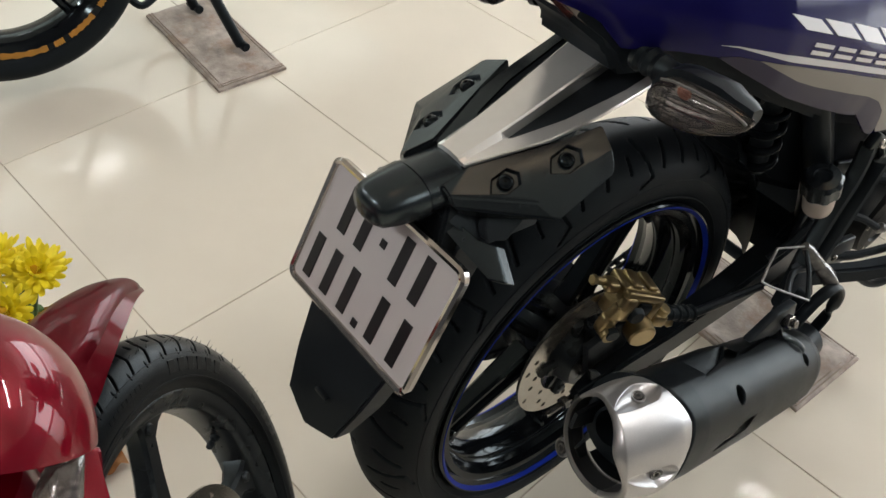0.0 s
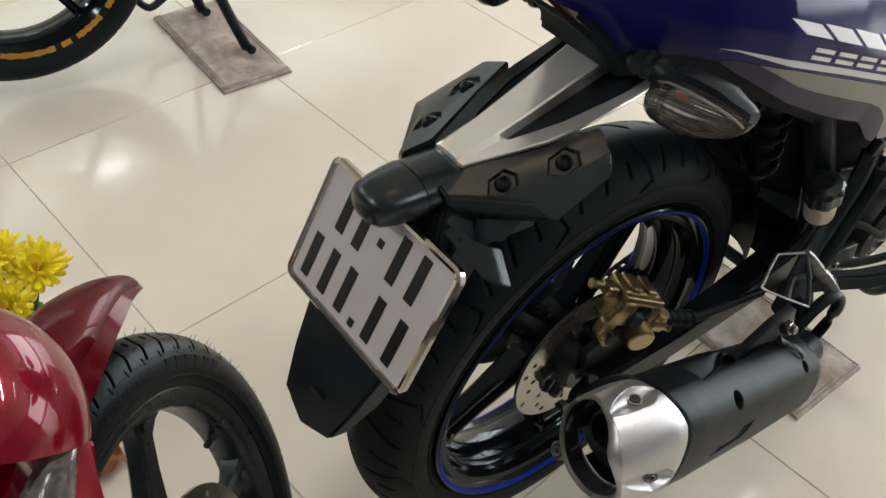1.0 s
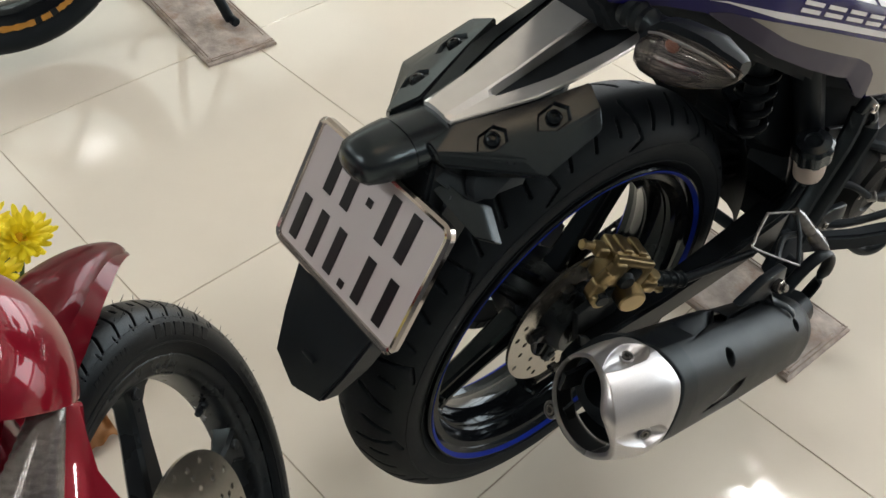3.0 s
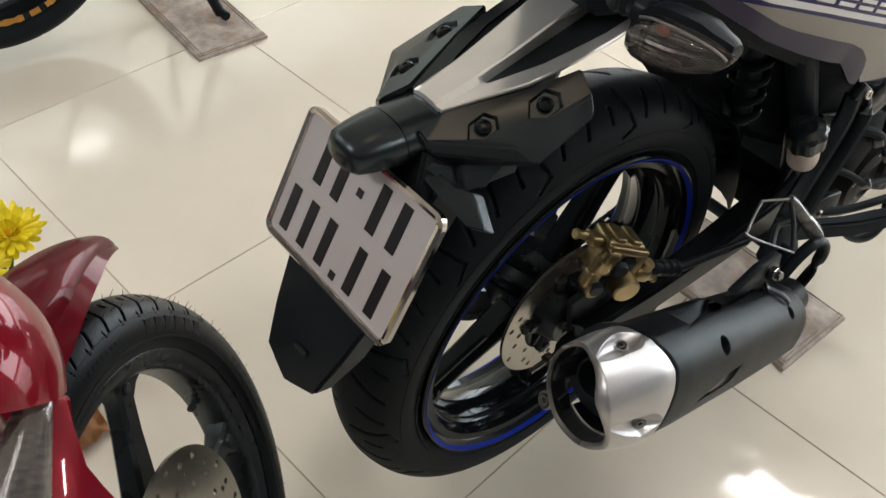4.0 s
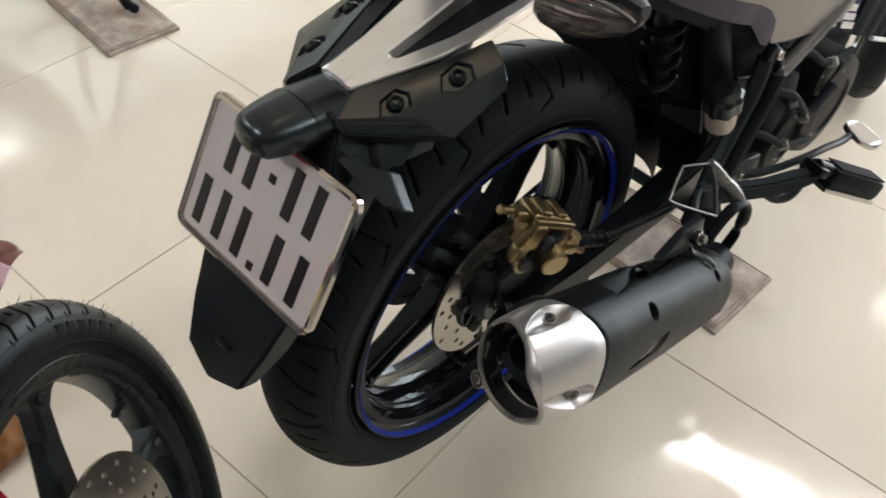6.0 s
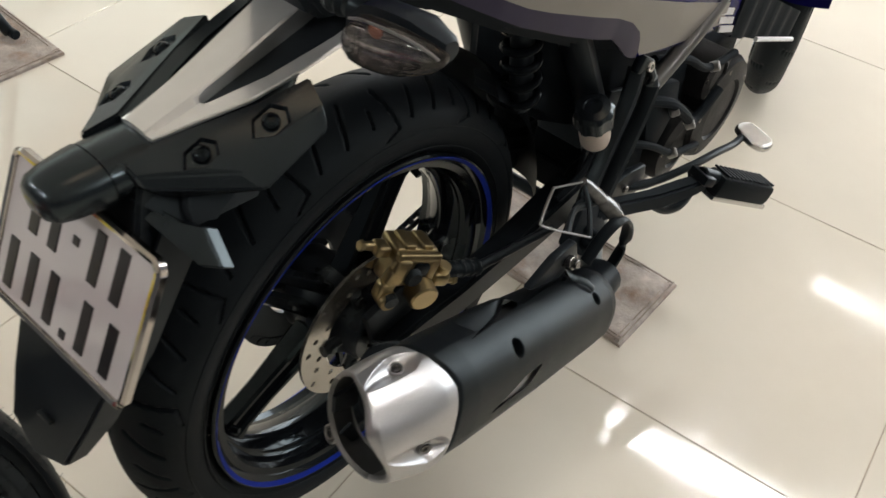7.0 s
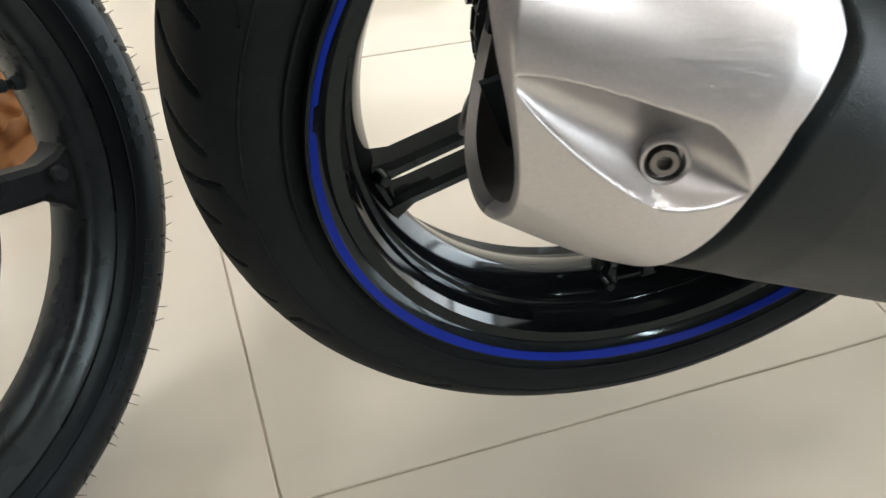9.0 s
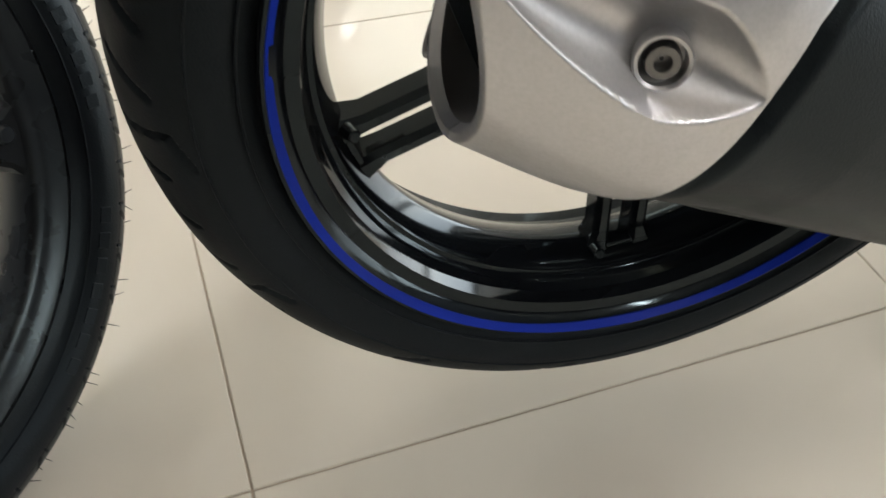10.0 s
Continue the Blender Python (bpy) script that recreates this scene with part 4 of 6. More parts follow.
def tail_bracket(bike):
    """The silver spear between tail and mudguard: a raised ridge, and a black wedge between it and each edge strip."""
    def base(x):
        return 0.706 + 0.165 * (x + 0.19) + 0.9 * max(0.0, x + 0.05) ** 2
    rows = ((-0.193, 0.0125, 0.002), (-0.187, 0.0130, 0.0030), (-0.15, 0.0150, 0.0062), (-0.118, 0.0170, 0.0105), (-0.05, 0.0200, 0.022), (0.03, 0.0240, 0.034))
    def foot_at(x):
        return float(np.interp(x, [-0.193, -0.15, -0.118, -0.05, 0.03], [0.0158, 0.0182, 0.0165, 0.0135, 0.011]))
    bm = fresh()
    secs = []
    for x, hw, up in rows:
        z = base(x)
        foot = foot_at(x)
        secs.append([(x, foot, z - 0.008), (x, foot, z), (x, hw, z + up - 0.0016), (x, hw - 0.0016, z + up), (x, 0, z + up + 0.0006), (x, -hw + 0.0016, z + up), (x, -hw, z + up - 0.0016), (x, -foot, z), (x, -foot, z - 0.008)])
    loft(bm, secs, caps=True)
    bracket = part("tail_bracket", bm, SILVER, bike, "silver spear-shaped bracket under the tail", smooth=0.45)

    xs = [-0.1925, -0.18, -0.165, -0.150, -0.1465, -0.1455, -0.144, -0.141, -0.135, -0.12, -0.095, -0.075, -0.05, -0.03, 0.0]
    for sign in (-1, 1):
        bm = fresh()
        secs = []
        for x in xs:
            out = float(np.interp(x, [-0.193, -0.118, -0.076, -0.031, 0.0], [0.0195, 0.0465, 0.0525, 0.0560, 0.0580]))
            inn = foot_at(x) if x <= -0.1465 else float(np.interp(x, [-0.1465, -0.1455, -0.144, -0.141, -0.095, -0.03, 0.0], [0.0195, 0.0212, 0.0225, 0.0238, 0.0370, 0.0455, 0.047]))
            z = base(x)
            secs.append([(x, sign * (inn - 0.0004), z), (x, sign * (out - 0.001), z), (x, sign * out, z - 0.001), (x, sign * out, z - 0.0035), (x, sign * (inn - 0.0004), z - 0.0035)])
        loft(bm, secs, caps=True)
        part("side_strip", bm, SILVER if sign < 0 else PLASTIC, bracket, "" if sign < 0 else "black edge strip", smooth=0.3)
        bm = fresh()
        secs = []
        for x, y1 in ((-0.150, 0.022), (-0.10, 0.038), (-0.055, 0.0445), (-0.03, 0.0465), (0.01, 0.049)):
            z = base(x)
            secs.append([(x, sign * (foot_at(x) - 0.003), z - 0.003), (x, sign * y1, z - 0.003), (x, sign * y1, z - 0.006), (x, sign * (foot_at(x) - 0.003), z - 0.006)])
        loft(bm, secs, caps=True)
        part("slot_filler", bm, MATT, bracket, smooth=0.3)
    return bracket


# ---- tail fairing ----
def xcurve(x, table):
    return float(np.interp(x, [r[0] for r in table], [r[1] for r in table]))


LOWER = [(-0.13, 0.845), (-0.09, 0.822), (-0.066, 0.793), (-0.018, 0.785), (0.019, 0.775), (0.055, 0.750), (0.093, 0.725), (0.134, 0.698), (0.205, 0.659), (0.275, 0.624), (0.302, 0.613), (0.322, 0.594), (0.346, 0.570), (0.36, 0.562), (0.43, 0.540), (0.50, 0.520), (0.60, 0.495)]
UPPER = [(-0.13, 0.862), (-0.049, 0.832), (0.02, 0.812), (0.093, 0.785), (0.199, 0.742), (0.30, 0.700), (0.45, 0.640), (0.60, 0.585)]
HALFW = [(-0.13, 0.034), (-0.06, 0.062), (0.02, 0.098), (0.10, 0.112), (0.25, 0.12), (0.45, 0.125)]


def flank(x, t, out=0.0):
    """A point on the right flank: x along, t from the lower edge (0) to the upper crease (1) and over the top (to 2)."""
    zl, zu, w = xcurve(x, LOWER), xcurve(x, UPPER), xcurve(x, HALFW)
    if t <= 1:
        y = w - 0.003 * (1 - t) ** 2 + 0.003 * math.sin(t * math.pi)
        z = zl + (zu - zl) * t
        return Vector((x, -(y + out), z))
    k = t - 1
    return Vector((x, -(w * (1 - 0.55 * k) + out * 0.5), zu + 0.085 * math.sin(k * math.pi / 2) + out))


def flank_patch(name, xs, t0, t1, mat, parent, out, label="", nt=6, sign=1):
    bm = fresh()
    a, b = [], []
    for x in xs:
        lo, hi = (t0(x), t1(x))
        a.append([flank(x, lo + (hi - lo) * k / nt, out) for k in range(nt + 1)])
        b.append([flank(x, lo + (hi - lo) * k / nt, out - 0.003) for k in range(nt + 1)])
    loft(bm, [r + q[::-1] for r, q in zip(a, b)], caps=True)
    if sign < 0:
        for v in bm.verts:
            v.co.y = -v.co.y
    return part(name, bm, mat, parent, label, smooth=0.5)


def t_of(x, z):
    return (z - xcurve(x, LOWER)) / (xcurve(x, UPPER) - xcurve(x, LOWER))


def tail(bike):
    xs = [-0.13 + 0.73 * k / 104 for k in range(105)]
    fairing = flank_patch("tail_fairing", xs, lambda x: 0.0, lambda x: 2.0, BLUE, bike, 0.0, "deep blue gloss tail fairing with grey and silver decals", nt=32)
    flank_patch("far_flank", xs, lambda x: 0.0, lambda x: 2.0, BLUE, fairing, 0.0, nt=14, sign=-1)
    # thin silver line, grey field and violet lower band
    line = [(0.013, 0.790), (0.029, 0.786), (0.11, 0.752), (0.223, 0.706), (0.318, 0.666), (0.45, 0.611), (0.60, 0.549)]
    def half(x):
        return 0.0034 * min(1.0, (x - 0.012) / 0.10)
    flank_patch("silver_line", [0.013 + 0.587 * k / 60 for k in range(61)], lambda x: t_of(x, xcurve(x, line) - half(x)), lambda x: t_of(x, xcurve(x, line) + half(x)), DECAL, fairing, 0.0006, nt=2)
    top = [(0.068, 0.761), (0.115, 0.743), (0.23, 0.695), (0.328, 0.653), (0.45, 0.600), (0.60, 0.538)]
    low = [(0.068, 0.7605), (0.136, 0.718), (0.173, 0.699), (0.249, 0.664), (0.300, 0.641), (0.333, 0.622), (0.358, 0.598), (0.372, 0.560), (0.43, 0.543), (0.50, 0.524), (0.60, 0.499)]
    flank_patch("grey_field", [0.068 + 0.532 * k / 76 for k in range(77)], lambda x: t_of(x, xcurve(x, low)), lambda x: t_of(x, xcurve(x, top)), GREY_PAINT, fairing, 0.0006, "warm grey paint field")
    rise = [(0.020, 0.776), (0.040, 0.772), (0.068, 0.7605)]
    flank_patch("violet_band", [0.020 + 0.348 * k / 58 for k in range(59)], lambda x: 0.0, lambda x: t_of(x, xcurve(x, rise if x < 0.068 else low)), VIOLET, fairing, 0.0005, "dusky violet lower band")
    # the model name is given as pairs of slanted plain bars
    for k in range(7):
        x0 = 0.132 + 0.046 * k
        bm = fresh()
        for up in (0.0075, 0.0155):
            def at(x, dz):
                return flank(x, t_of(x, xcurve(x0, line) - 0.41 * (x - x0) + up + dz), 0.0006)
            slab(bm, [at(x0 + 0.5 * up, 0.0), at(x0 + 0.036 + 0.5 * up, 0.0), at(x0 + 0.038 + 0.5 * up, 0.0042), at(x0 + 0.002 + 0.5 * up, 0.0042)], (0, -0.0006, 0))
        part("name_block", bm, DECAL, fairing, smooth=0)
    # slanted pale blocks above the crease
    for k in range(6):
        x0, t1 = 0.096 + 0.060 * k, 1.10 + 0.012 * k
        bm = fresh()
        slab(bm, [flank(x0 + 0.024, 1.02, 0.0006), flank(x0 + 0.074, 1.02, 0.0006), flank(x0 + 0.052, t1, 0.0006), flank(x0, t1, 0.0006)], (0, -0.0004, 0.0004))
        part("speed_block", bm, DECAL, fairing, smooth=0)
    # undertail, dark
    bm = fresh()
    secs = []
    for x, w, z0, z1 in ((-0.10, 0.030, 0.815, 0.84), (-0.064, 0.048, 0.782, 0.825), (-0.055, 0.056, 0.757, 0.82), (0.0, 0.072, 0.750, 0.805), (0.05, 0.086, 0.735, 0.785), (0.15, 0.098, 0.672, 0.75), (0.22, 0.100, 0.632, 0.71), (0.30, 0.102, 0.585, 0.67), (0.42, 0.104, 0.53, 0.62)):
        secs.append([(x, w, z1), (x, w * 0.9, z0), (x, -w * 0.9, z0), (x, -w, z1)])
    loft(bm, secs, caps=True)
    bmesh.ops.bevel(bm, geom=bm.edges[:], offset=0.006, segments=2, affect="EDGES")
    part("undertail", bm, UNLIT_BLACK, fairing)
    # tail lamp
    bm = fresh()
    secs = []
    for x, w, z0, z1 in ((-0.04, 0.052, 0.785, 0.868), (-0.085, 0.040, 0.802, 0.878), (-0.12, 0.031, 0.836, 0.882), (-0.135, 0.020, 0.852, 0.880)):
        secs.append([(x, w * 0.8, z1), (x, w, (z0 + z1) / 2), (x, w * 0.7, z0), (x, -w * 0.7, z0), (x, -w, (z0 + z1) / 2), (x, -w * 0.8, z1)])
    loft(bm, secs, caps=True)
    bmesh.ops.bevel(bm, geom=bm.edges[:], offset=0.004, segments=2, affect="EDGES")
    part("tail_lamp", bm, TAIL_RED, bike, "dark red tail lamp lens")
    # grab rail
    for sign in (-1, 1):
        bm = fresh()
        tube(bm, [(-0.05, sign * 0.085, 0.895), (-0.02, sign * 0.105, 0.885), (0.06, sign * 0.115, 0.862), (0.118, sign * 0.113, 0.835), (0.124, sign * 0.10, 0.828)], [0.012, 0.015, 0.015, 0.013, 0.008], seg=14, smooth=6, flat=0.75)
        part("grab_rail", bm, WHITE_PART, bike, "pale grey painted grab rail")
    return fairing


def turn_signal(bike, sign=-1):
    """Clear teardrop indicator on a short black stalk."""
    def p(x, y, z):
        return Vector((x, sign * y, z))
    # along y: lower and upper edge of the lens
    prof = ((0.0915, 0.768, 0.775), (0.097, 0.759, 0.784), (0.106, 0.7565, 0.794), (0.116, 0.756, 0.7975), (0.126, 0.757, 0.7985), (0.137, 0.7595, 0.7995), (0.150, 0.764, 0.800), (0.163, 0.771, 0.8000), (0.174, 0.7775, 0.7990), (0.181, 0.7855, 0.7975), (0.1845, 0.7925, 0.7960))

    def ring(y, lo, hi, depth, front, k=1.0, n=28):
        mid, h = (lo + hi) / 2, (hi - lo) / 2 * k
        d = depth * min(1.0, h / 0.02)
        return [p(-0.062 + front * d * max(0.0, math.cos(a)) ** 0.8 + (y - 0.13) * 0.05, y, mid + h * math.copysign(abs(math.sin(a)) ** 0.85, math.sin(a))) for a in (i * math.tau / n for i in range(n))]
    bm = fresh()
    loft(bm, [ring(y, lo, hi + 0.006, 0.034, 1, 1.03 if y < 0.16 else 0.9) for y, lo, hi in prof[:-1]], caps=True)
    shell = part("turn_signal", bm, FRAME_M, bike, "clear-lensed turn signal with a black shell")
    bm = fresh()
    loft(bm, [ring(y, lo, hi, 0.017, -1) for y, lo, hi in prof], caps=True)
    ob = part("lens", bm, LENS, shell, "clear ribbed plastic lens")
    ob.visible_shadow = False
    # ribbed reflector under the lens
    bm = fresh()
    loops = []
    for i in range(45):
        y = 0.095 + 0.087 * i / 44
        lo, hi = (float(np.interp(y, [q[0] for q in prof], [q[j] for q in prof])) for j in (1, 2))
        base = ring(y, lo, hi, 0.0075, -1, 0.9, 80)
        loops.append([q + Vector((0.0014 * (k % 2) + 0.0008 * (i % 2) * (i < 10 or i > 36), 0, 0)) for k, q in enumerate(base)])
    loft(bm, loops, caps=True)
    part("reflector", bm, REFLECTOR, shell, "ribbed silvery reflector", smooth=0)
    bm = fresh()
    bmesh.ops.create_uvsphere(bm, u_segments=14, v_segments=8, radius=0.0055, matrix=Matrix.Translation(p(-0.0665, 0.126, 0.789)) @ Matrix.Diagonal((0.5, 1.3, 0.8, 1)))
    part("bulb", bm, AMBER, shell, "dull amber bulb")
    bm = fresh()
    tube(bm, [p(-0.0735 + 0.05 * (y - 0.13), y, hi + 0.0012) for y, lo, hi in prof[2:]], 0.0011, seg=8, smooth=3)
    part("lens_rim", bm, DARK_ALU, shell, "pale bead along the lens edge")
    bm = fresh()
    prof2 = [(0.012, 0.0), (0.0135, 0.006), (0.0105, 0.010), (0.013, 0.015), (0.0105, 0.020), (0.0125, 0.026), (0.0105, 0.032), (0.012, 0.044)]
    turned(bm, prof2, p(-0.045, 0.058, 0.782), basis((0, sign, 0)), seg=20)
    part("stalk", bm, FLAP, shell, "ribbed black rubber stalk")
    return shell


# ---- brake, swing arm, frame ----
def caliper(bike):
    c = REAR + Vector((0.036, -0.076, 0.078))
    t = Vector((0.80, -0.30, -0.40)).normalized()         # along the caliper, rear top to front
    o = Vector((-0.25, -0.90, 0.0)) - t * t.dot(Vector((-0.25, -0.90, 0.0)))
    o.normalize()                                          # outwards
    u = o.cross(t).normalized()
    u = u if u.z > 0 else -u
    m = Matrix((t, o, u)).transposed().to_4x4()

    c += Vector((-0.001, 0.004, 0.004))

    def at(a, b, d):
        return c + (t * a + o * b + u * d) * 0.9
    bm = fresh()
    box(bm, at(0.002, -0.004, 0.006), (0.058, 0.030, 0.040), m, bevel=0.004, seg=2)
    body = part("brake_caliper", bm, GOLD, bike, "gold anodised rear brake caliper")
    for name, a, b, d, sz, bv in (("bridge", 0.002, -0.014, 0.030, (0.056, 0.036, 0.012), 0.004), ("bridge_bar", 0.000, 0.012, 0.031, (0.058, 0.009, 0.010), 0.0025), ("rib", 0.016, -0.012, 0.038, (0.014, 0.030, 0.006), 0.002), ("rib", -0.010, -0.012, 0.038, (0.014, 0.030, 0.006), 0.002),
                                 ("shoulder", -0.020, 0.012, 0.010, (0.020, 0.016, 0.036), 0.006), ("shoulder", 0.026, 0.010, 0.012, (0.014, 0.014, 0.034), 0.004),
                                 ("lug", -0.042, -0.010, 0.026, (0.018, 0.020, 0.014), 0.004), ("lug", 0.045, 0.012, 0.000, (0.022, 0.016, 0.018), 0.004), ("lower_lug", -0.028, 0.010, -0.020, (0.018, 0.016, 0.022), 0.004)):
        bm = fresh()
        box(bm, at(a, b, d), sz, m, bevel=bv, seg=3)
        part(name, bm, GOLD, body)
    # turned sleeves for the slide pins
    for a, d in ((-0.024, -0.004), (0.046, 0.004)):
        bm = fresh()
        rod(bm, at(a, 0.008, d - 0.010), at(a, 0.012, d + 0.016), 0.0095, 0.0085, seg=20, bevel=0.0015)
        part("pin_sleeve", bm, GOLD, body)
    # solid black block for the shade in the gap between bridge and cup
    bm = fresh()
    box(bm, at(0.012, 0.0125, 0.012), (0.022, 0.008, 0.018), m, bevel=0.003)
    part("gap_shade", bm, FLAP, body)
    for a, d, r in ((0.020, -0.014, 0.0170), (-0.022, -0.028, 0.0108)):
        bm = fresh()
        rod(bm, at(a, 0.0, d), at(a, 0.034 if r > 0.015 else 0.026, d - 0.004), r * 1.08, r, seg=26, bevel=0.002)
        part("piston_cup", bm, GOLD, body, "round gold piston cup")
    bm = fresh()
    rod(bm, at(-0.002, 0.016, 0.006), at(-0.002, 0.026, 0.006), 0.011, 0.010, seg=18, bevel=0.002)
    rod(bm, at(-0.022, 0.02, -0.026), at(-0.022, 0.0285, -0.027), 0.008, seg=14)
    part("dark_plug", bm, MATT, body)
    for a, b, d, e in ((-0.050, -0.014, 0.026, -1), (0.054, 0.012, -0.004, 1)):
        bm = fresh()
        rod(bm, at(a, b, d), at(a + 0.016 * e, b, d), 0.0055, 0.0045, seg=12, bevel=0.001)
        rod(bm, at(a + 0.014 * e, b, d), at(a + 0.020 * e, b, d), 0.0065, 0.0065, seg=6, bevel=0.001)
        part("slide_pin", bm, GOLD, body)
    # bracket to the axle, and the stay running forward
    bm = fresh()
    slab(bm, [REAR + Vector(v) for v in ((-0.012, -0.078, -0.02), (0.02, -0.078, -0.028), (0.06, -0.082, 0.05), (0.03, -0.082, 0.075), (-0.03, -0.080, 0.06))], (0, 0.010, 0), bevel=0.002)
    part("caliper_bracket", bm, MATT, body, "dark caliper bracket")
    bm = fresh()
    slab(bm, [REAR + Vector(v) for v in ((-0.036, -0.094, 0.040), (-0.022, -0.096, 0.030), (0.012, -0.10, -0.022), (-0.006, -0.10, -0.018), (-0.030, -0.096, 0.012))], (0, 0.006, 0), bevel=0.0015)
    part("guard_plate", bm, MATT, body)
    bm = fresh()
    rod(bm, at(0.052, 0.004, 0.002), (0.118, -0.112, 0.393), 0.0095, 0.0080, seg=14, bevel=0.002)
    for k in range(4):
        p0 = Vector(at(0.056, 0.004, 0.002)).lerp(Vector((0.118, -0.112, 0.393)), 0.2 + 0.22 * k)
        rod(bm, p0, p0 + Vector((0.005, -0.001, -0.001)), 0.0108, seg=14, bevel=0.0015)
    rod(bm, (0.116, -0.112, 0.394), (0.255, -0.120, 0.362), 0.0060, 0.0055, seg=12, bevel=0.001)
    part("torque_stay", bm, FRAME_M, body)
    bm = fresh()
    tube(bm, [(0.333, -0.112, 0.456), (0.336, -0.112, 0.425), (0.318, -0.108, 0.395), (0.29, -0.10, 0.375)], 0.0055, seg=8, smooth=6)
    part("brake_hose", bm, MATT, body)
    return body


def swing_arm(bike):
    bm = fresh()
    for sign in (-1, 1):
        secs = []
        rise = (0, 0, 0, 0.028, 0.050, 0.044, 0.010) if sign > 0 else (0, 0, 0, 0, 0, 0, 0)
        for (x, y, z, h, w), up in zip(((-0.055, 0.092, 0.338, 0.030, 0.014), (-0.035, 0.092, 0.339, 0.042, 0.020), (0.03, 0.092, 0.338, 0.046, 0.024), (0.10, 0.091, 0.337, 0.044, 0.030), (0.20, 0.090, 0.338, 0.046, 0.034), (0.32, 0.088, 0.344, 0.054, 0.040), (0.46, 0.08, 0.352, 0.060, 0.044)), rise):
            z += up
            secs.append([(x, sign * y - w / 2, z - h / 2), (x, sign * y + w / 2, z - h / 2), (x, sign * y + w / 2, z + h / 2), (x, sign * y - w / 2, z + h / 2)])
        loft(bm, secs, caps=True)
    box(bm, (0.36, 0, 0.36), (0.05, 0.17, 0.05))
    bmesh.ops.bevel(bm, geom=bm.edges[:], offset=0.005, segments=2, affect="EDGES")
    arm = part("swing_arm", bm, FRAME_M, bike, "black painted swing arm")
    for sign in (-1, 1):
        bm = fresh()
        rod(bm, (0, sign * 0.098, AXLE_Z), (0, sign * 0.112, AXLE_Z), 0.013, seg=6, bevel=0.002)
        rod(bm, (0, sign * 0.066, AXLE_Z), (0, sign * 0.099, AXLE_Z), 0.016, seg=18)
        part("axle_nut", bm, BOLT, arm)
        bm = fresh()
        rod(bm, (-0.095, sign * 0.09, 0.339), (-0.05, sign * 0.09, 0.339), 0.0035, seg=10)
        rod(bm, (-0.07, sign * 0.09, 0.339), (-0.062, sign * 0.09, 0.339), 0.008, seg=6)
        part("chain_adjuster", bm, BOLT, arm)
    # inner mudguard in front of the wheel
    bm = fresh()
    rows = []
    for k in range(22):
        a = radians(2 + 50 * k / 21)
        row = []
        for q in range(9):
            y = -0.068 + 0.136 * q / 8
            r = 0.322 - 0.03 * (abs(y) / 0.068) ** 3
            row.append((r * math.cos(a), y, AXLE_Z + r * math.sin(a)))
        rows.append(row)
    loft(bm, rows, closed=False)
    bmesh.ops.solidify(bm, geom=bm.faces[:], thickness=0.004)
    part("inner_mudguard", bm, MATT, bike, "matt black inner mudguard")
    return arm



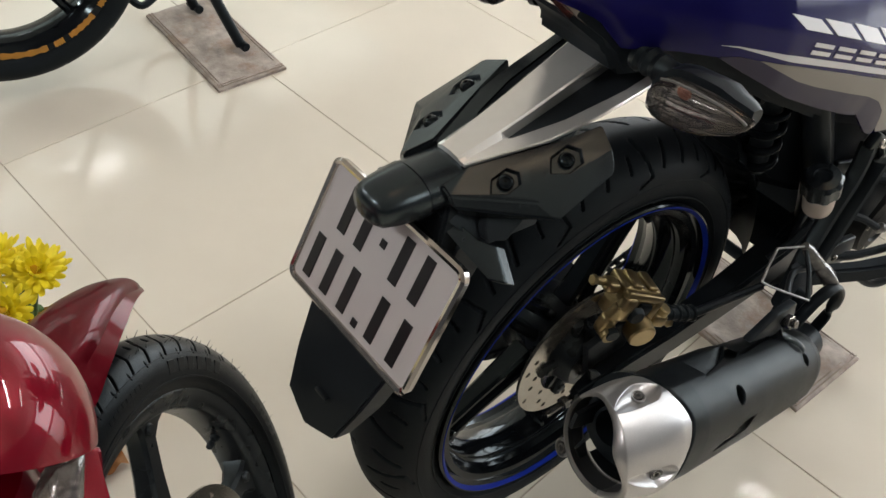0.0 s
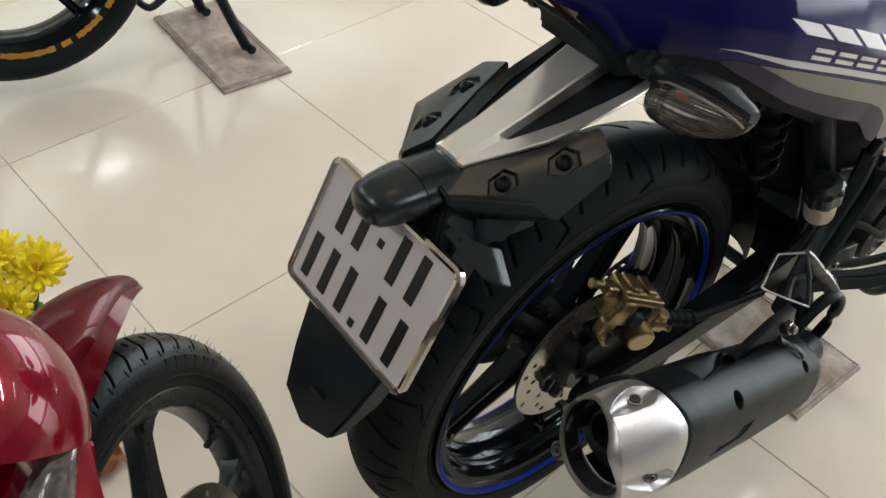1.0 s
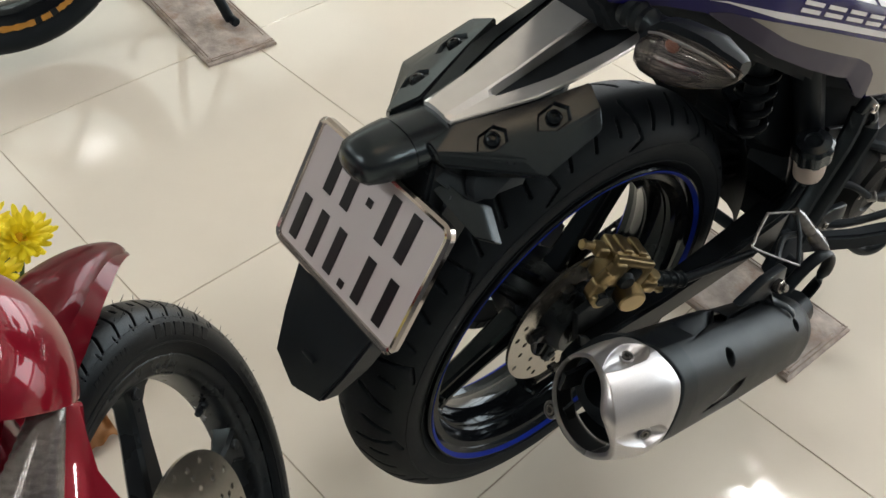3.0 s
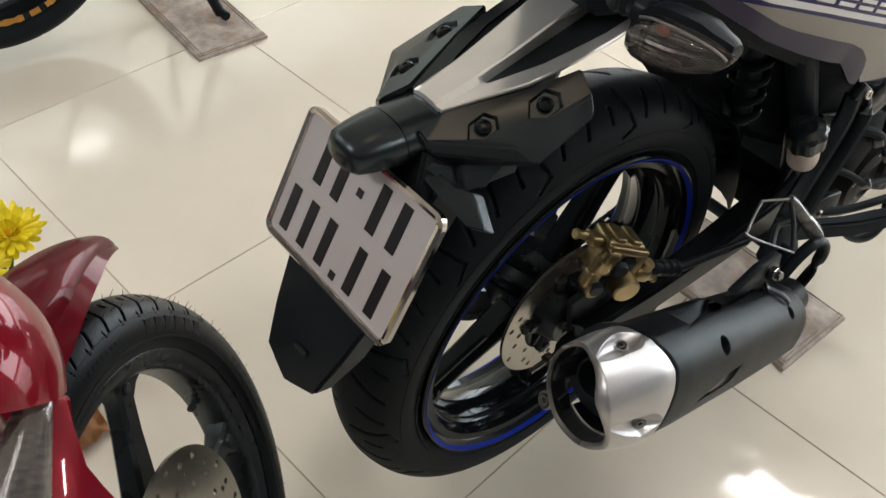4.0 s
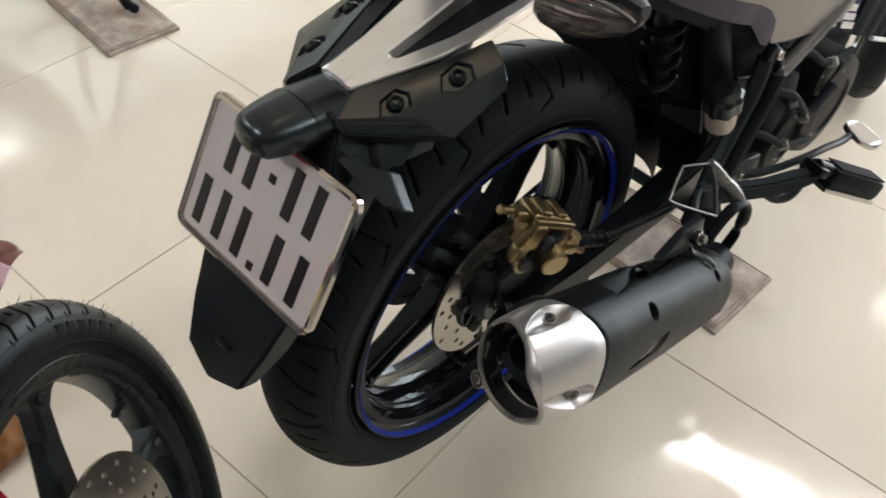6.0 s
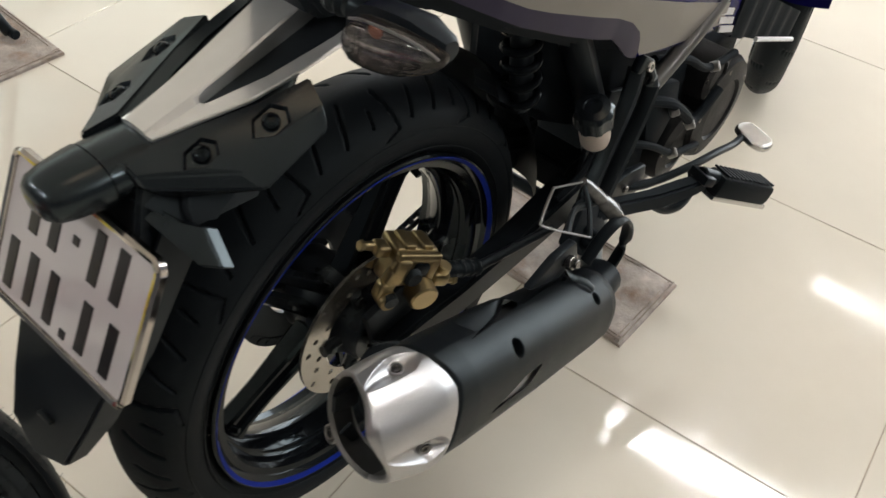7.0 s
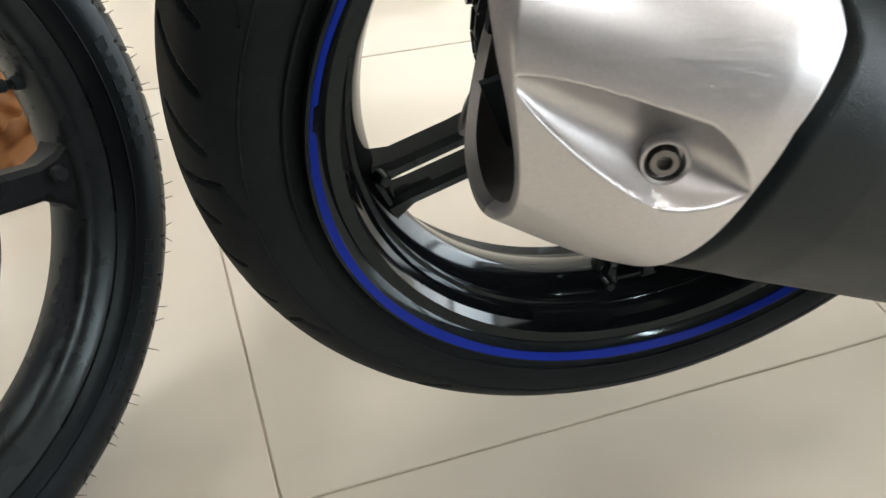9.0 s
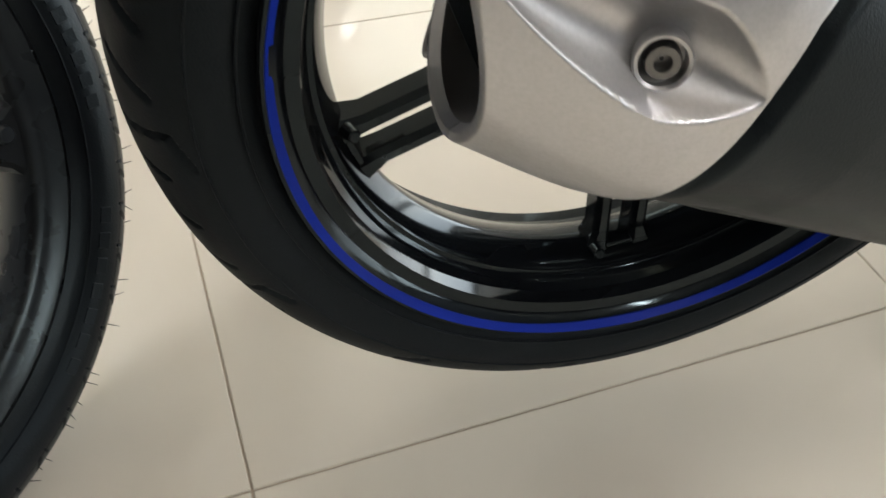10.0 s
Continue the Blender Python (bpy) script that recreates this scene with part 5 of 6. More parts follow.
def footrest_side(bike):
    """Reservoir, footrest carrier, pegs and pedal on the right side."""
    a, b = Vector((0.3270, -0.116, 0.457)), Vector((0.3065, -0.115, 0.511))
    bm = fresh()
    m = basis(b - a)
    turned(bm, [(0.0005, -0.002), (0.0135, -0.002), (0.0185, 0.004), (0.0195, 0.03), (0.0180, 0.058), (0.0005, 0.060)], a, m, seg=28)
    pot = part("fluid_reservoir", bm, MILKY, bike, "milky brake fluid reservoir with a black cap")
    bm = fresh()
    n = 48
    loops = []
    for z, r in ((0.038, 0.0200), (0.041, 0.0225), (0.062, 0.0230), (0.068, 0.0205), (0.070, 0.011), (0.067, 0.010), (0.067, 0.001)):
        loops.append([a + m.to_3x3() @ Vector(((r + (0.0018 if (k % 6) < 3 and 0.040 < z < 0.064 else 0)) * math.cos(k * math.tau / n), (r + (0.0018 if (k % 6) < 3 and 0.040 < z < 0.064 else 0)) * math.sin(k * math.tau / n), z)) for k in range(n)])
    loft(bm, loops, caps=True)
    part("reservoir_cap", bm, PLASTIC, pot, "ribbed black screw cap", smooth=0.4)
    # forked carrier
    bm = fresh()
    for pts in ([(0.386, -0.118, 0.535), (0.36, -0.128, 0.50), (0.30, -0.138, 0.425), (0.262, -0.15, 0.385)], [(0.405, -0.124, 0.532), (0.41, -0.132, 0.505), (0.385, -0.136, 0.455), (0.30, -0.15, 0.372)]):
        tube(bm, pts, 0.0105, seg=8, smooth=4, flat=0.55)
    box(bm, (0.396, -0.120, 0.535), (0.036, 0.014, 0.024), pose(0, 0, 0, 0, 35, 0), bevel=0.004)
    box(bm, (0.278, -0.148, 0.38), (0.05, 0.016, 0.03), pose(0, 0, 0, 0, 40, 0), bevel=0.004)
    slab(bm, [(0.33, -0.104, 0.30), (0.40, -0.106, 0.27), (0.47, -0.106, 0.33), (0.45, -0.104, 0.47), (0.37, -0.102, 0.50), (0.34, -0.102, 0.42)], (0, 0.008, 0), bevel=0.002)
    carrier = part("footrest_carrier", bm, FLAP, bike, "forked black footrest carrier")
    socket_bolt("carrier_bolt", (0.397, -0.127, 0.537), (0, -1, 0.2), 0.007, 0.005, STEEL, carrier)
    bm = fresh()
    slab(bm, [(0.212, -0.168, 0.385), (0.252, -0.158, 0.418), (0.31, -0.15, 0.392), (0.33, -0.16, 0.335), (0.27, -0.178, 0.335)], (0.002, 0.016, 0.004), bevel=0.004)
    rod(bm, (0.262, -0.180, 0.372), (0.262, -0.150, 0.378), 0.013, seg=18, bevel=0.002)
    part("muffler_stay", bm, UNLIT_BLACK, carrier)
    # pillion footrest: bright-edged loop with a clear grey block
    bm = fresh()
    tube(bm, [(0.205, -0.197, 0.437), (0.163, -0.160, 0.458), (0.168, -0.152, 0.462), (0.203, -0.139, 0.472), (0.212, -0.139, 0.471), (0.250, -0.150, 0.461)], 0.0018, seg=8, smooth=5, flat=0.6)
    loop = part("pillion_footrest", bm, DARK_ALU, bike, "bright-edged pillion footrest")
    bm = fresh()
    tube(bm, [(0.207, -0.195, 0.434), (0.232, -0.174, 0.448), (0.250, -0.152, 0.460)], 0.003, seg=8)
    tube(bm, [(0.185, -0.178, 0.444), (0.225, -0.160, 0.440), (0.262, -0.165, 0.430)], 0.004, seg=8)
    part("footrest_bar", bm, MATT, loop)
    bm = fresh()
    secs = []
    p0, p1 = Vector((0.250, -0.150, 0.462)), Vector((0.292, -0.187, 0.402))
    mm = basis(p1 - p0).to_3x3()
    for t, w, h in ((0, 0.005, 0.005), (0.1, 0.008, 0.007), (0.45, 0.009, 0.008), (0.5, 0.0075, 0.007), (0.55, 0.0095, 0.0085), (0.85, 0.013, 0.010), (1.0, 0.010, 0.007)):
        secs.append([p0.lerp(p1, t) + mm @ Vector((w * math.copysign(abs(math.cos(a)) ** 0.6, math.cos(a)), h * math.copysign(abs(math.sin(a)) ** 0.6, math.sin(a)), 0)) for a in (k * math.tau / 16 for k in range(16))])
    loft(bm, secs, caps=True)
    part("footrest_block", bm, material("grey glassy plastic", (0.10, 0.098, 0.096), 0.18, vary=0.8, scale=110, coat=0.35), loop, "glassy grey footrest block")
    # plate that carries pedal and peg
    bm = fresh()
    slab(bm, [(0.345, -0.136, 0.372), (0.413, -0.138, 0.366), (0.452, -0.139, 0.356), (0.460, -0.139, 0.330), (0.440, -0.139, 0.305), (0.405, -0.138, 0.312)], (0, 0.010, 0), bevel=0.003)
    plate = part("step_plate", bm, FRAME_M, bike, "black step plate behind the footpeg")
    for x, z in ((0.40, 0.345), (0.435, 0.325)):
        socket_bolt("step_bolt", (x, -0.139, z), (0, -1, 0), 0.0055, 0.004, BOLT, plate)
    # rider peg
    p0, p1 = Vector((0.513, -0.215, 0.342)), Vector((0.609, -0.262, 0.291))
    d = (p1 - p0).normalized()
    side = Vector((0.45, -0.1, 0.9)) - d * d.dot(Vector((0.45, -0.1, 0.9)))
    side.normalize()
    flat = d.cross(side)
    m4 = Matrix((flat, side, d)).transposed().to_4x4()
    bm = fresh()
    box(bm, (p0 + p1) / 2 - side * 0.006, (0.038, 0.032, (p1 - p0).length), m4, bevel=0.008)
    peg = part("rider_peg", bm, RUBBER, bike, "black ribbed rubber rider footpeg")
    bm = fresh()
    box(bm, (p0 + p1) / 2 - side * 0.024, (0.036, 0.008, (p1 - p0).length * 1.02), m4, bevel=0.002)
    part("peg_core", bm, STEEL, peg, "steel peg core")
    for k in range(11):
        bm = fresh()
        box(bm, p0.lerp(p1, 0.08 + 0.084 * k) + side * 0.0115, (0.032, 0.003, 0.0045), m4, bevel=0.001)
        part("peg_rib", bm, RUBBER, peg)
    bm = fresh()
    rod(bm, p0 - d * 0.03, p0 + d * 0.005, 0.012, 0.010, seg=12, bevel=0.002)
    box(bm, p0 - d * 0.025 - side * 0.002, (0.036, 0.014, 0.02), m4, bevel=0.003)
    part("peg_hinge", bm, FRAME_M, peg)
    bm = fresh()
    secs = []
    for x, y, z, h, w in ((0.290, -0.142, 0.374, 0.026, 0.018), (0.350, -0.155, 0.356, 0.028, 0.020), (0.420, -0.176, 0.338, 0.028, 0.022), (0.475, -0.196, 0.336, 0.026, 0.024), (0.495, -0.206, 0.340, 0.020, 0.020)):
        secs.append([(x, y - w / 2, z - h / 2), (x, y + w / 2, z - h / 2), (x, y + w / 2, z + h / 2), (x, y - w / 2, z + h / 2)])
    loft(bm, secs, caps=True)
    bmesh.ops.bevel(bm, geom=bm.edges[:], offset=0.004, segments=2, affect="EDGES")
    part("peg_arm", bm, UNLIT_BLACK, peg)
    # brake pedal
    bm = fresh()
    tube(bm, [(0.40, -0.125, 0.335), (0.46, -0.150, 0.325), (0.53, -0.172, 0.325), (0.60, -0.179, 0.312), (0.665, -0.180, 0.290), (0.705, -0.180, 0.285)], [0.007, 0.006, 0.006, 0.006, 0.006, 0.006], seg=10, smooth=5)
    pedal = part("brake_pedal", bm, FRAME_M, bike, "black brake pedal with a bright pad")
    bm = fresh()
    tilt = Matrix.Translation((0.716, -0.192, 0.283)) @ pose(0, 0, 0, 8, 10, -10)
    loft(bm, [[tilt @ Vector((0.024 * k * math.copysign(abs(math.cos(a)) ** 0.75, math.cos(a)), 0.031 * k * math.copysign(abs(math.sin(a)) ** 0.75, math.sin(a)), z)) for a in (q * math.tau / 32 for q in range(32))] for z, k in ((-0.006, 0.9), (-0.004, 1.0), (0.002, 1.0), (0.0045, 0.93))], caps=True)
    pad = part("pedal_pad", bm, STEEL, pedal, "bright steel pedal pad")
    for k in range(7):
        bm = fresh()
        rod(bm, tilt @ Vector((-0.018 + 0.006 * k, -0.022, 0.0045)), tilt @ Vector((-0.018 + 0.006 * k, 0.022, 0.0045)), 0.0013, seg=6)
        part("pad_rib", bm, STEEL, pad)
    bm = fresh()
    tube(bm, [(0.425, -0.172, 0.322), (0.450, -0.184, 0.302), (0.482, -0.192, 0.296), (0.510, -0.190, 0.308), (0.520, -0.180, 0.328)], 0.0065, seg=10, smooth=6)
    part("stop_loop", bm, FRAME_M, bike, "black tube loop under the footpeg")


def frame_and_engine(bike):
    """The dark middle of the machine."""
    bm = fresh()
    tube(bm, [(0.415, -0.118, 0.475), (0.48, -0.122, 0.505), (0.57, -0.122, 0.548), (0.70, -0.11, 0.62)], 0.0115, seg=12)
    part("frame_tube", bm, material("grey frame paint", (0.10, 0.098, 0.096), 0.35, metal=0.4, vary=0.1), bike, "grey painted frame tube")
    bm = fresh()
    for sign in (-1, 1):
        tube(bm, [(0.28, sign * 0.075, 0.63), (0.36, sign * 0.09, 0.46), (0.40, sign * 0.09, 0.36), (0.42, sign * 0.085, 0.28)], 0.022, seg=12, flat=0.8)
        tube(bm, [(0.42, sign * 0.09, 0.33), (0.45, sign * 0.09, 0.20), (0.435, sign * 0.095, 0.03)], 0.013, seg=10)
        rod(bm, (0.435, sign * 0.075, 0.022), (0.435, sign * 0.115, 0.022), 0.010, seg=12, bevel=0.002)
    rod(bm, (0.45, -0.09, 0.20), (0.45, 0.09, 0.20), 0.010)
    part("frame_and_stand", bm, FRAME_M, bike, "black frame with the centre stand down")
    # shock absorber and air box
    bm = fresh()
    rod(bm, (0.305, 0, 0.37), (0.33, 0, 0.62), 0.022, seg=20)
    shock = part("shock_absorber", bm, DARK, bike, "dark coil shock absorber")
    for k in range(9):
        bm = fresh()
        turned(bm, [(0.030, -0.003), (0.036, -0.003), (0.036, 0.003), (0.030, 0.003)], (0.309 + 0.002 * k, 0, 0.41 + 0.02 * k), Matrix(), seg=24, closed_profile=True)
        part("coil", bm, DARK, shock)
    bm = fresh()
    secs = []
    for x, w, z0, z1 in ((0.262, 0.040, 0.50, 0.64), (0.29, 0.055, 0.47, 0.62), (0.38, 0.075, 0.42, 0.60), (0.46, 0.085, 0.40, 0.58), (0.55, 0.085, 0.40, 0.58)):
        secs.append([(x, w, z1), (x, w, z0), (x, -w, z0), (x, -w, z1)])
    loft(bm, secs, caps=True)
    bmesh.ops.bevel(bm, geom=bm.edges[:], offset=0.012, segments=3, affect="EDGES")
    part("air_box", bm, UNLIT_BLACK, bike, "matt black air box")
    # coil spring beside the wheel arch
    bm = fresh()
    axis0, axis1, turns = Vector((0.228, -0.064, 0.535)), Vector((0.216, -0.060, 0.640)), 4.5
    tube(bm, [axis0.lerp(axis1, k / 104) + Vector((0.019 * math.cos(k / 104 * turns * math.tau), 0.019 * math.sin(k / 104 * turns * math.tau), 0)) for k in range(105)], 0.0048, seg=10, smooth=1)
    part("damper_spring", bm, SPRING, shock, "gloss black coil spring", smooth=1.0)
    bm = fresh()
    rod(bm, axis0, axis1, 0.013, seg=16)
    part("damper_rod", bm, MATT, shock)
    bm = fresh()
    box(bm, (0.66, 0, 0.31), (0.32, 0.18, 0.22), bevel=0.03, seg=3)
    engine = part("engine", bm, UNLIT_BLACK, bike, "dark grey engine block")
    for x, z, r, d in ((0.715, 0.300, 0.088, 0.128), (0.605, 0.285, 0.060, 0.120), (0.665, 0.385, 0.042, 0.124)):
        bm = fresh()
        turned(bm, [(r, 0.0), (r, d - 0.014), (r * 0.93, d - 0.004), (r * 0.6, d), (r * 0.55, d - 0.004), (0.0005, d - 0.003)], (x, 0, z), basis((0, -1, 0)), seg=40)
        part("engine_cover", bm, material("bronze-grey cast cover", (0.013, 0.0135, 0.0145), 0.5, vary=0.35, scale=45, spec=0.12, bump=0.3, bump_scale=500), engine, "dull bronze-grey casing")
        # bolts added as small pale highlights on the casing
        for k in range(5):
            a = k * math.tau / 5 + 0.4
            socket_bolt("case_bolt", (x + r * 0.82 * math.cos(a), -d + 0.006, z + r * 0.82 * math.sin(a)), (0, -1, 0), 0.004, 0.004, BOLT, engine)
    for pts, r in (([(0.44, -0.112, 0.455), (0.49, -0.130, 0.435), (0.55, -0.134, 0.385), (0.60, -0.130, 0.345), (0.66, -0.132, 0.372)], 0.0075),
                   ([(0.46, -0.105, 0.505), (0.53, -0.120, 0.480), (0.60, -0.126, 0.435), (0.68, -0.130, 0.425)], 0.006),
                   ([(0.42, -0.118, 0.400), (0.47, -0.128, 0.372), (0.52, -0.132, 0.335), (0.57, -0.130, 0.300), (0.65, -0.130, 0.270)], 0.0055),
                   ([(0.50, -0.100, 0.530), (0.57, -0.118, 0.512), (0.645, -0.122, 0.470), (0.70, -0.122, 0.455)], 0.0045)):
        bm = fresh()
        tube(bm, pts, r, seg=10, smooth=6)
        part("hose", bm, UNLIT_BLACK, engine, "thin black rubber hose")
    # metal clips added on the hoses where pale highlights lie
    for at, d in (((0.505, -0.134, 0.415), (0.6, -0.6, 0.4)), ((0.575, -0.136, 0.355), (0.5, -0.7, 0.5)), ((0.615, -0.130, 0.432), (0.4, -0.8, 0.5)), ((0.545, -0.135, 0.318), (0.5, -0.7, 0.5))):
        bm = fresh()
        rod(bm, Vector(at) - Vector(d) * 0.007, Vector(at) + Vector(d) * 0.007, 0.0075, seg=14, bevel=0.0015)
        part("glint_clip", bm, DARK_ALU, engine, "dull metal clip added for a pale highlight")
    bm = fresh()
    slab(bm, [(0.470, -0.120, 0.470), (0.520, -0.124, 0.452), (0.535, -0.126, 0.405), (0.500, -0.126, 0.352), (0.465, -0.124, 0.368), (0.455, -0.120, 0.420)], (0, 0.012, 0), bevel=0.004)
    part("sprocket_cover", bm, UNLIT_BLACK, engine, "black sprocket cover")
    bm = fresh()
    for k in range(7):
        box(bm, (0.80 + 0.014 * k, 0, 0.40 + 0.01 * k), (0.006, 0.15, 0.13), pose(0, 0, 0, 0, 30, 0), bevel=0.002)
    part("cylinder_fins", bm, DARK, engine)
    bm = fresh()
    tube(bm, [(0.86, -0.02, 0.34), (0.85, -0.06, 0.24), (0.72, -0.07, 0.20), (0.50, -0.08, 0.23), (0.38, -0.12, 0.275), (0.27, -0.18, 0.30)], 0.016, seg=14, smooth=6)
    part("exhaust_pipe", bm, DARK, bike, "dark exhaust pipe")
    # blue leg fairing with white bars
    bm = fresh()
    slab(bm, [(0.56, -0.124, 0.56), (0.56, -0.124, 0.515), (0.66, -0.124, 0.455), (0.74, -0.124, 0.44), (0.86, -0.12, 0.48), (0.88, -0.12, 0.60)], (0, 0.006, 0), bevel=0.003)
    fair = part("leg_fairing", bm, BLUE, bike, "blue side fairing with white bars")
    for k in range(3):
        bm = fresh()
        x, z = 0.575 + 0.010 * k, 0.512 + 0.018 * (1 - k)
        slab(bm, [(x, -0.1245, z), (x + 0.052, -0.1245, z - 0.022), (x + 0.052, -0.1245, z - 0.012), (x, -0.1245, z + 0.010)], (0, -0.002, 0))
        part("white_bar", bm, DECAL, fair, smooth=0)
    # black leg shield with pressed folds and a white lower edge
    bm = fresh()
    rows = []
    for k in range(25):
        t = k / 24
        fold = 0.006 * math.sin(t * math.pi * 5) ** 2
        up, lo = Vector((0.655, -0.128 - fold, 0.540)).lerp(Vector((0.950, -0.126 - fold, 0.376)), t), Vector((0.650, -0.126 - fold, 0.462)).lerp(Vector((0.943, -0.124 - fold, 0.328)), t)
        rows.append([up, up.lerp(lo, 0.5), lo, lo + Vector((0, 0.006, 0)), up + Vector((0, 0.006, 0))])
    loft(bm, rows, caps=True)
    shield = part("leg_shield", bm, UNLIT_BLACK, bike, "black folded leg shield with a white lower edge", smooth=0.5)
    bm = fresh()
    tube(bm, [(0.745, -0.132, 0.4185), (0.85, -0.132, 0.371), (0.945, -0.130, 0.327)], 0.004, seg=8)
    part("white_edge", bm, DECAL, shield, "white edge strip")
    # front wheel
    c = Vector((1.32, 0.0, 0.287))
    steer = Matrix.Translation(c) @ pose(0, 0, 0, 0, 0, 17) @ Matrix.Translation(-c)
    bm = fresh()
    prof = [(0.219, 0.036), (0.219, 0.040), (0.209, 0.040), (0.203, 0.03), (0.19, 0.022), (0.187, 0.0)]
    turned(bm, prof + [(r, -y) for r, y in prof[-2::-1]] + [(0.2, 0.0)], c, RIGHT, seg=80, closed_profile=True)
    fw = part("front_wheel", bm, RIM, bike, "black front wheel")
    fw.matrix_basis = steer
    tyre("tyre", fw, c, RIGHT, 0.217, 0.283, 0.037, [(0.0, 0.01, 0.022, 0.04, 0.003)], 16, RUBBER, around=300)
    for k in range(5):
        a = radians(20 + 72 * k)
        bm = fresh()
        rod(bm, c, c + Vector((math.cos(a) * 0.19, 0, math.sin(a) * 0.19)), 0.016, 0.012, seg=10)
        part("spoke", bm, RIM, fw)
    bm = fresh()
    rows = []
    for k in range(24):
        a = radians(20 + 150 * k / 23)
        rows.append([(c.x + (0.305 - 0.02 * abs(q / 4 - 1) ** 2) * math.cos(a), -0.06 + 0.015 * q, c.z + (0.305 - 0.02 * abs(q / 4 - 1) ** 2) * math.sin(a)) for q in range(9)])
    loft(bm, rows, closed=False)
    bmesh.ops.solidify(bm, geom=bm.faces[:], thickness=0.003)
    part("front_mudguard", bm, BLUE, bike, "blue front mudguard").matrix_basis = steer
    bm = fresh()
    for sign in (-1, 1):
        tube(bm, [(1.32, sign * 0.075, 0.287), (1.195, sign * 0.08, 0.60), (1.115, sign * 0.08, 0.82)], 0.018, seg=12)
    rod(bm, (1.32, -0.09, 0.287), (1.32, 0.09, 0.287), 0.012)
    part("front_fork", bm, FRAME_M, bike, "black front fork").matrix_basis = steer


def sack_mat(name, x0, x1, y0, y1, turn, label, seed):
    """A folded piece of stained sacking lying on the tiles, a little rumpled."""
    nx, ny = 18, 34
    bm = fresh()
    top, low = [], []
    for j in range(ny + 1):
        rt, rl = [], []
        for i in range(nx + 1):
            u, v = i / nx, j / ny
            x, y = (u - 0.5) * (x1 - x0), (v - 0.5) * (y1 - y0)
            edge = min(u, 1 - u, v, 1 - v)
            x += 0.003 * noise.noise((u * 4, v * 6, seed)) * (1 if edge < 0.1 else 0.3)
            z = 0.009 + 0.0035 * noise.noise((u * 3, v * 5, seed + 3.1)) + 0.002 * noise.noise((u * 9, v * 14, seed + 7.7))
            if edge < 0.02:
                z -= 0.002
            elif edge < 0.07:
                z += 0.0015
            rt.append((x, y, z))
            rl.append((x, y, 0.0005))
        top.append(rt)
        low.append(rl)
    loft(bm, [t + l[::-1] for t, l in zip(top, low)], caps=True)
    ob = part(name, bm, SACK, None, smooth=0.8)
    for u, v, du, dv in ((0.5, 0.0, 0.0, 1.0), (-0.5, 0.0, 0.0, 1.0), (0.0, -0.5, 1.0, 0.0)):
        bm = fresh()
        for off in (0.006, 0.013):
            cx, cy = (u * (x1 - x0) - math.copysign(off, u) * (u != 0)), (v * (y1 - y0) - math.copysign(off, v) * (v != 0))
            pts = [(cx + du * (x1 - x0) * (k / 24 - 0.5) * 0.97, cy + dv * (y1 - y0) * (k / 24 - 0.5) * 0.97, 0.0105 + 0.002 * noise.noise((k * 0.5, off * 90, seed))) for k in range(25)]
            tube(bm, pts, 0.0013, seg=6, smooth=1)
        part("hem", bm, HEM, ob, "dark stitched hem")
    ob.matrix_basis = pose((x0 + x1) / 2, (y0 + y1) / 2, 0, 0, 0, turn)
    return tagged(ob, label, "mat", group="mats under the stands")


# ---- red motorcycle ----
RC = Vector((-0.5191, 0.0007, 0.2670))
RN = Vector((math.cos(radians(318.26)) * math.cos(radians(17.56)), math.sin(radians(318.26)) * math.cos(radians(17.56)), math.sin(radians(17.56))))
RU = Vector((0, 0, 1)).cross(RN).normalized()
RW = RN.cross(RU).normalized()
RED_AXIS = Matrix((RU, RW, RN)).transposed().to_4x4()
SPOKES = (-19, 53, 125, 197, 269)


def rp(r, deg, n=0.0):
    return RC + RU * (r * math.cos(radians(deg))) + RW * (r * math.sin(radians(deg))) + RN * n


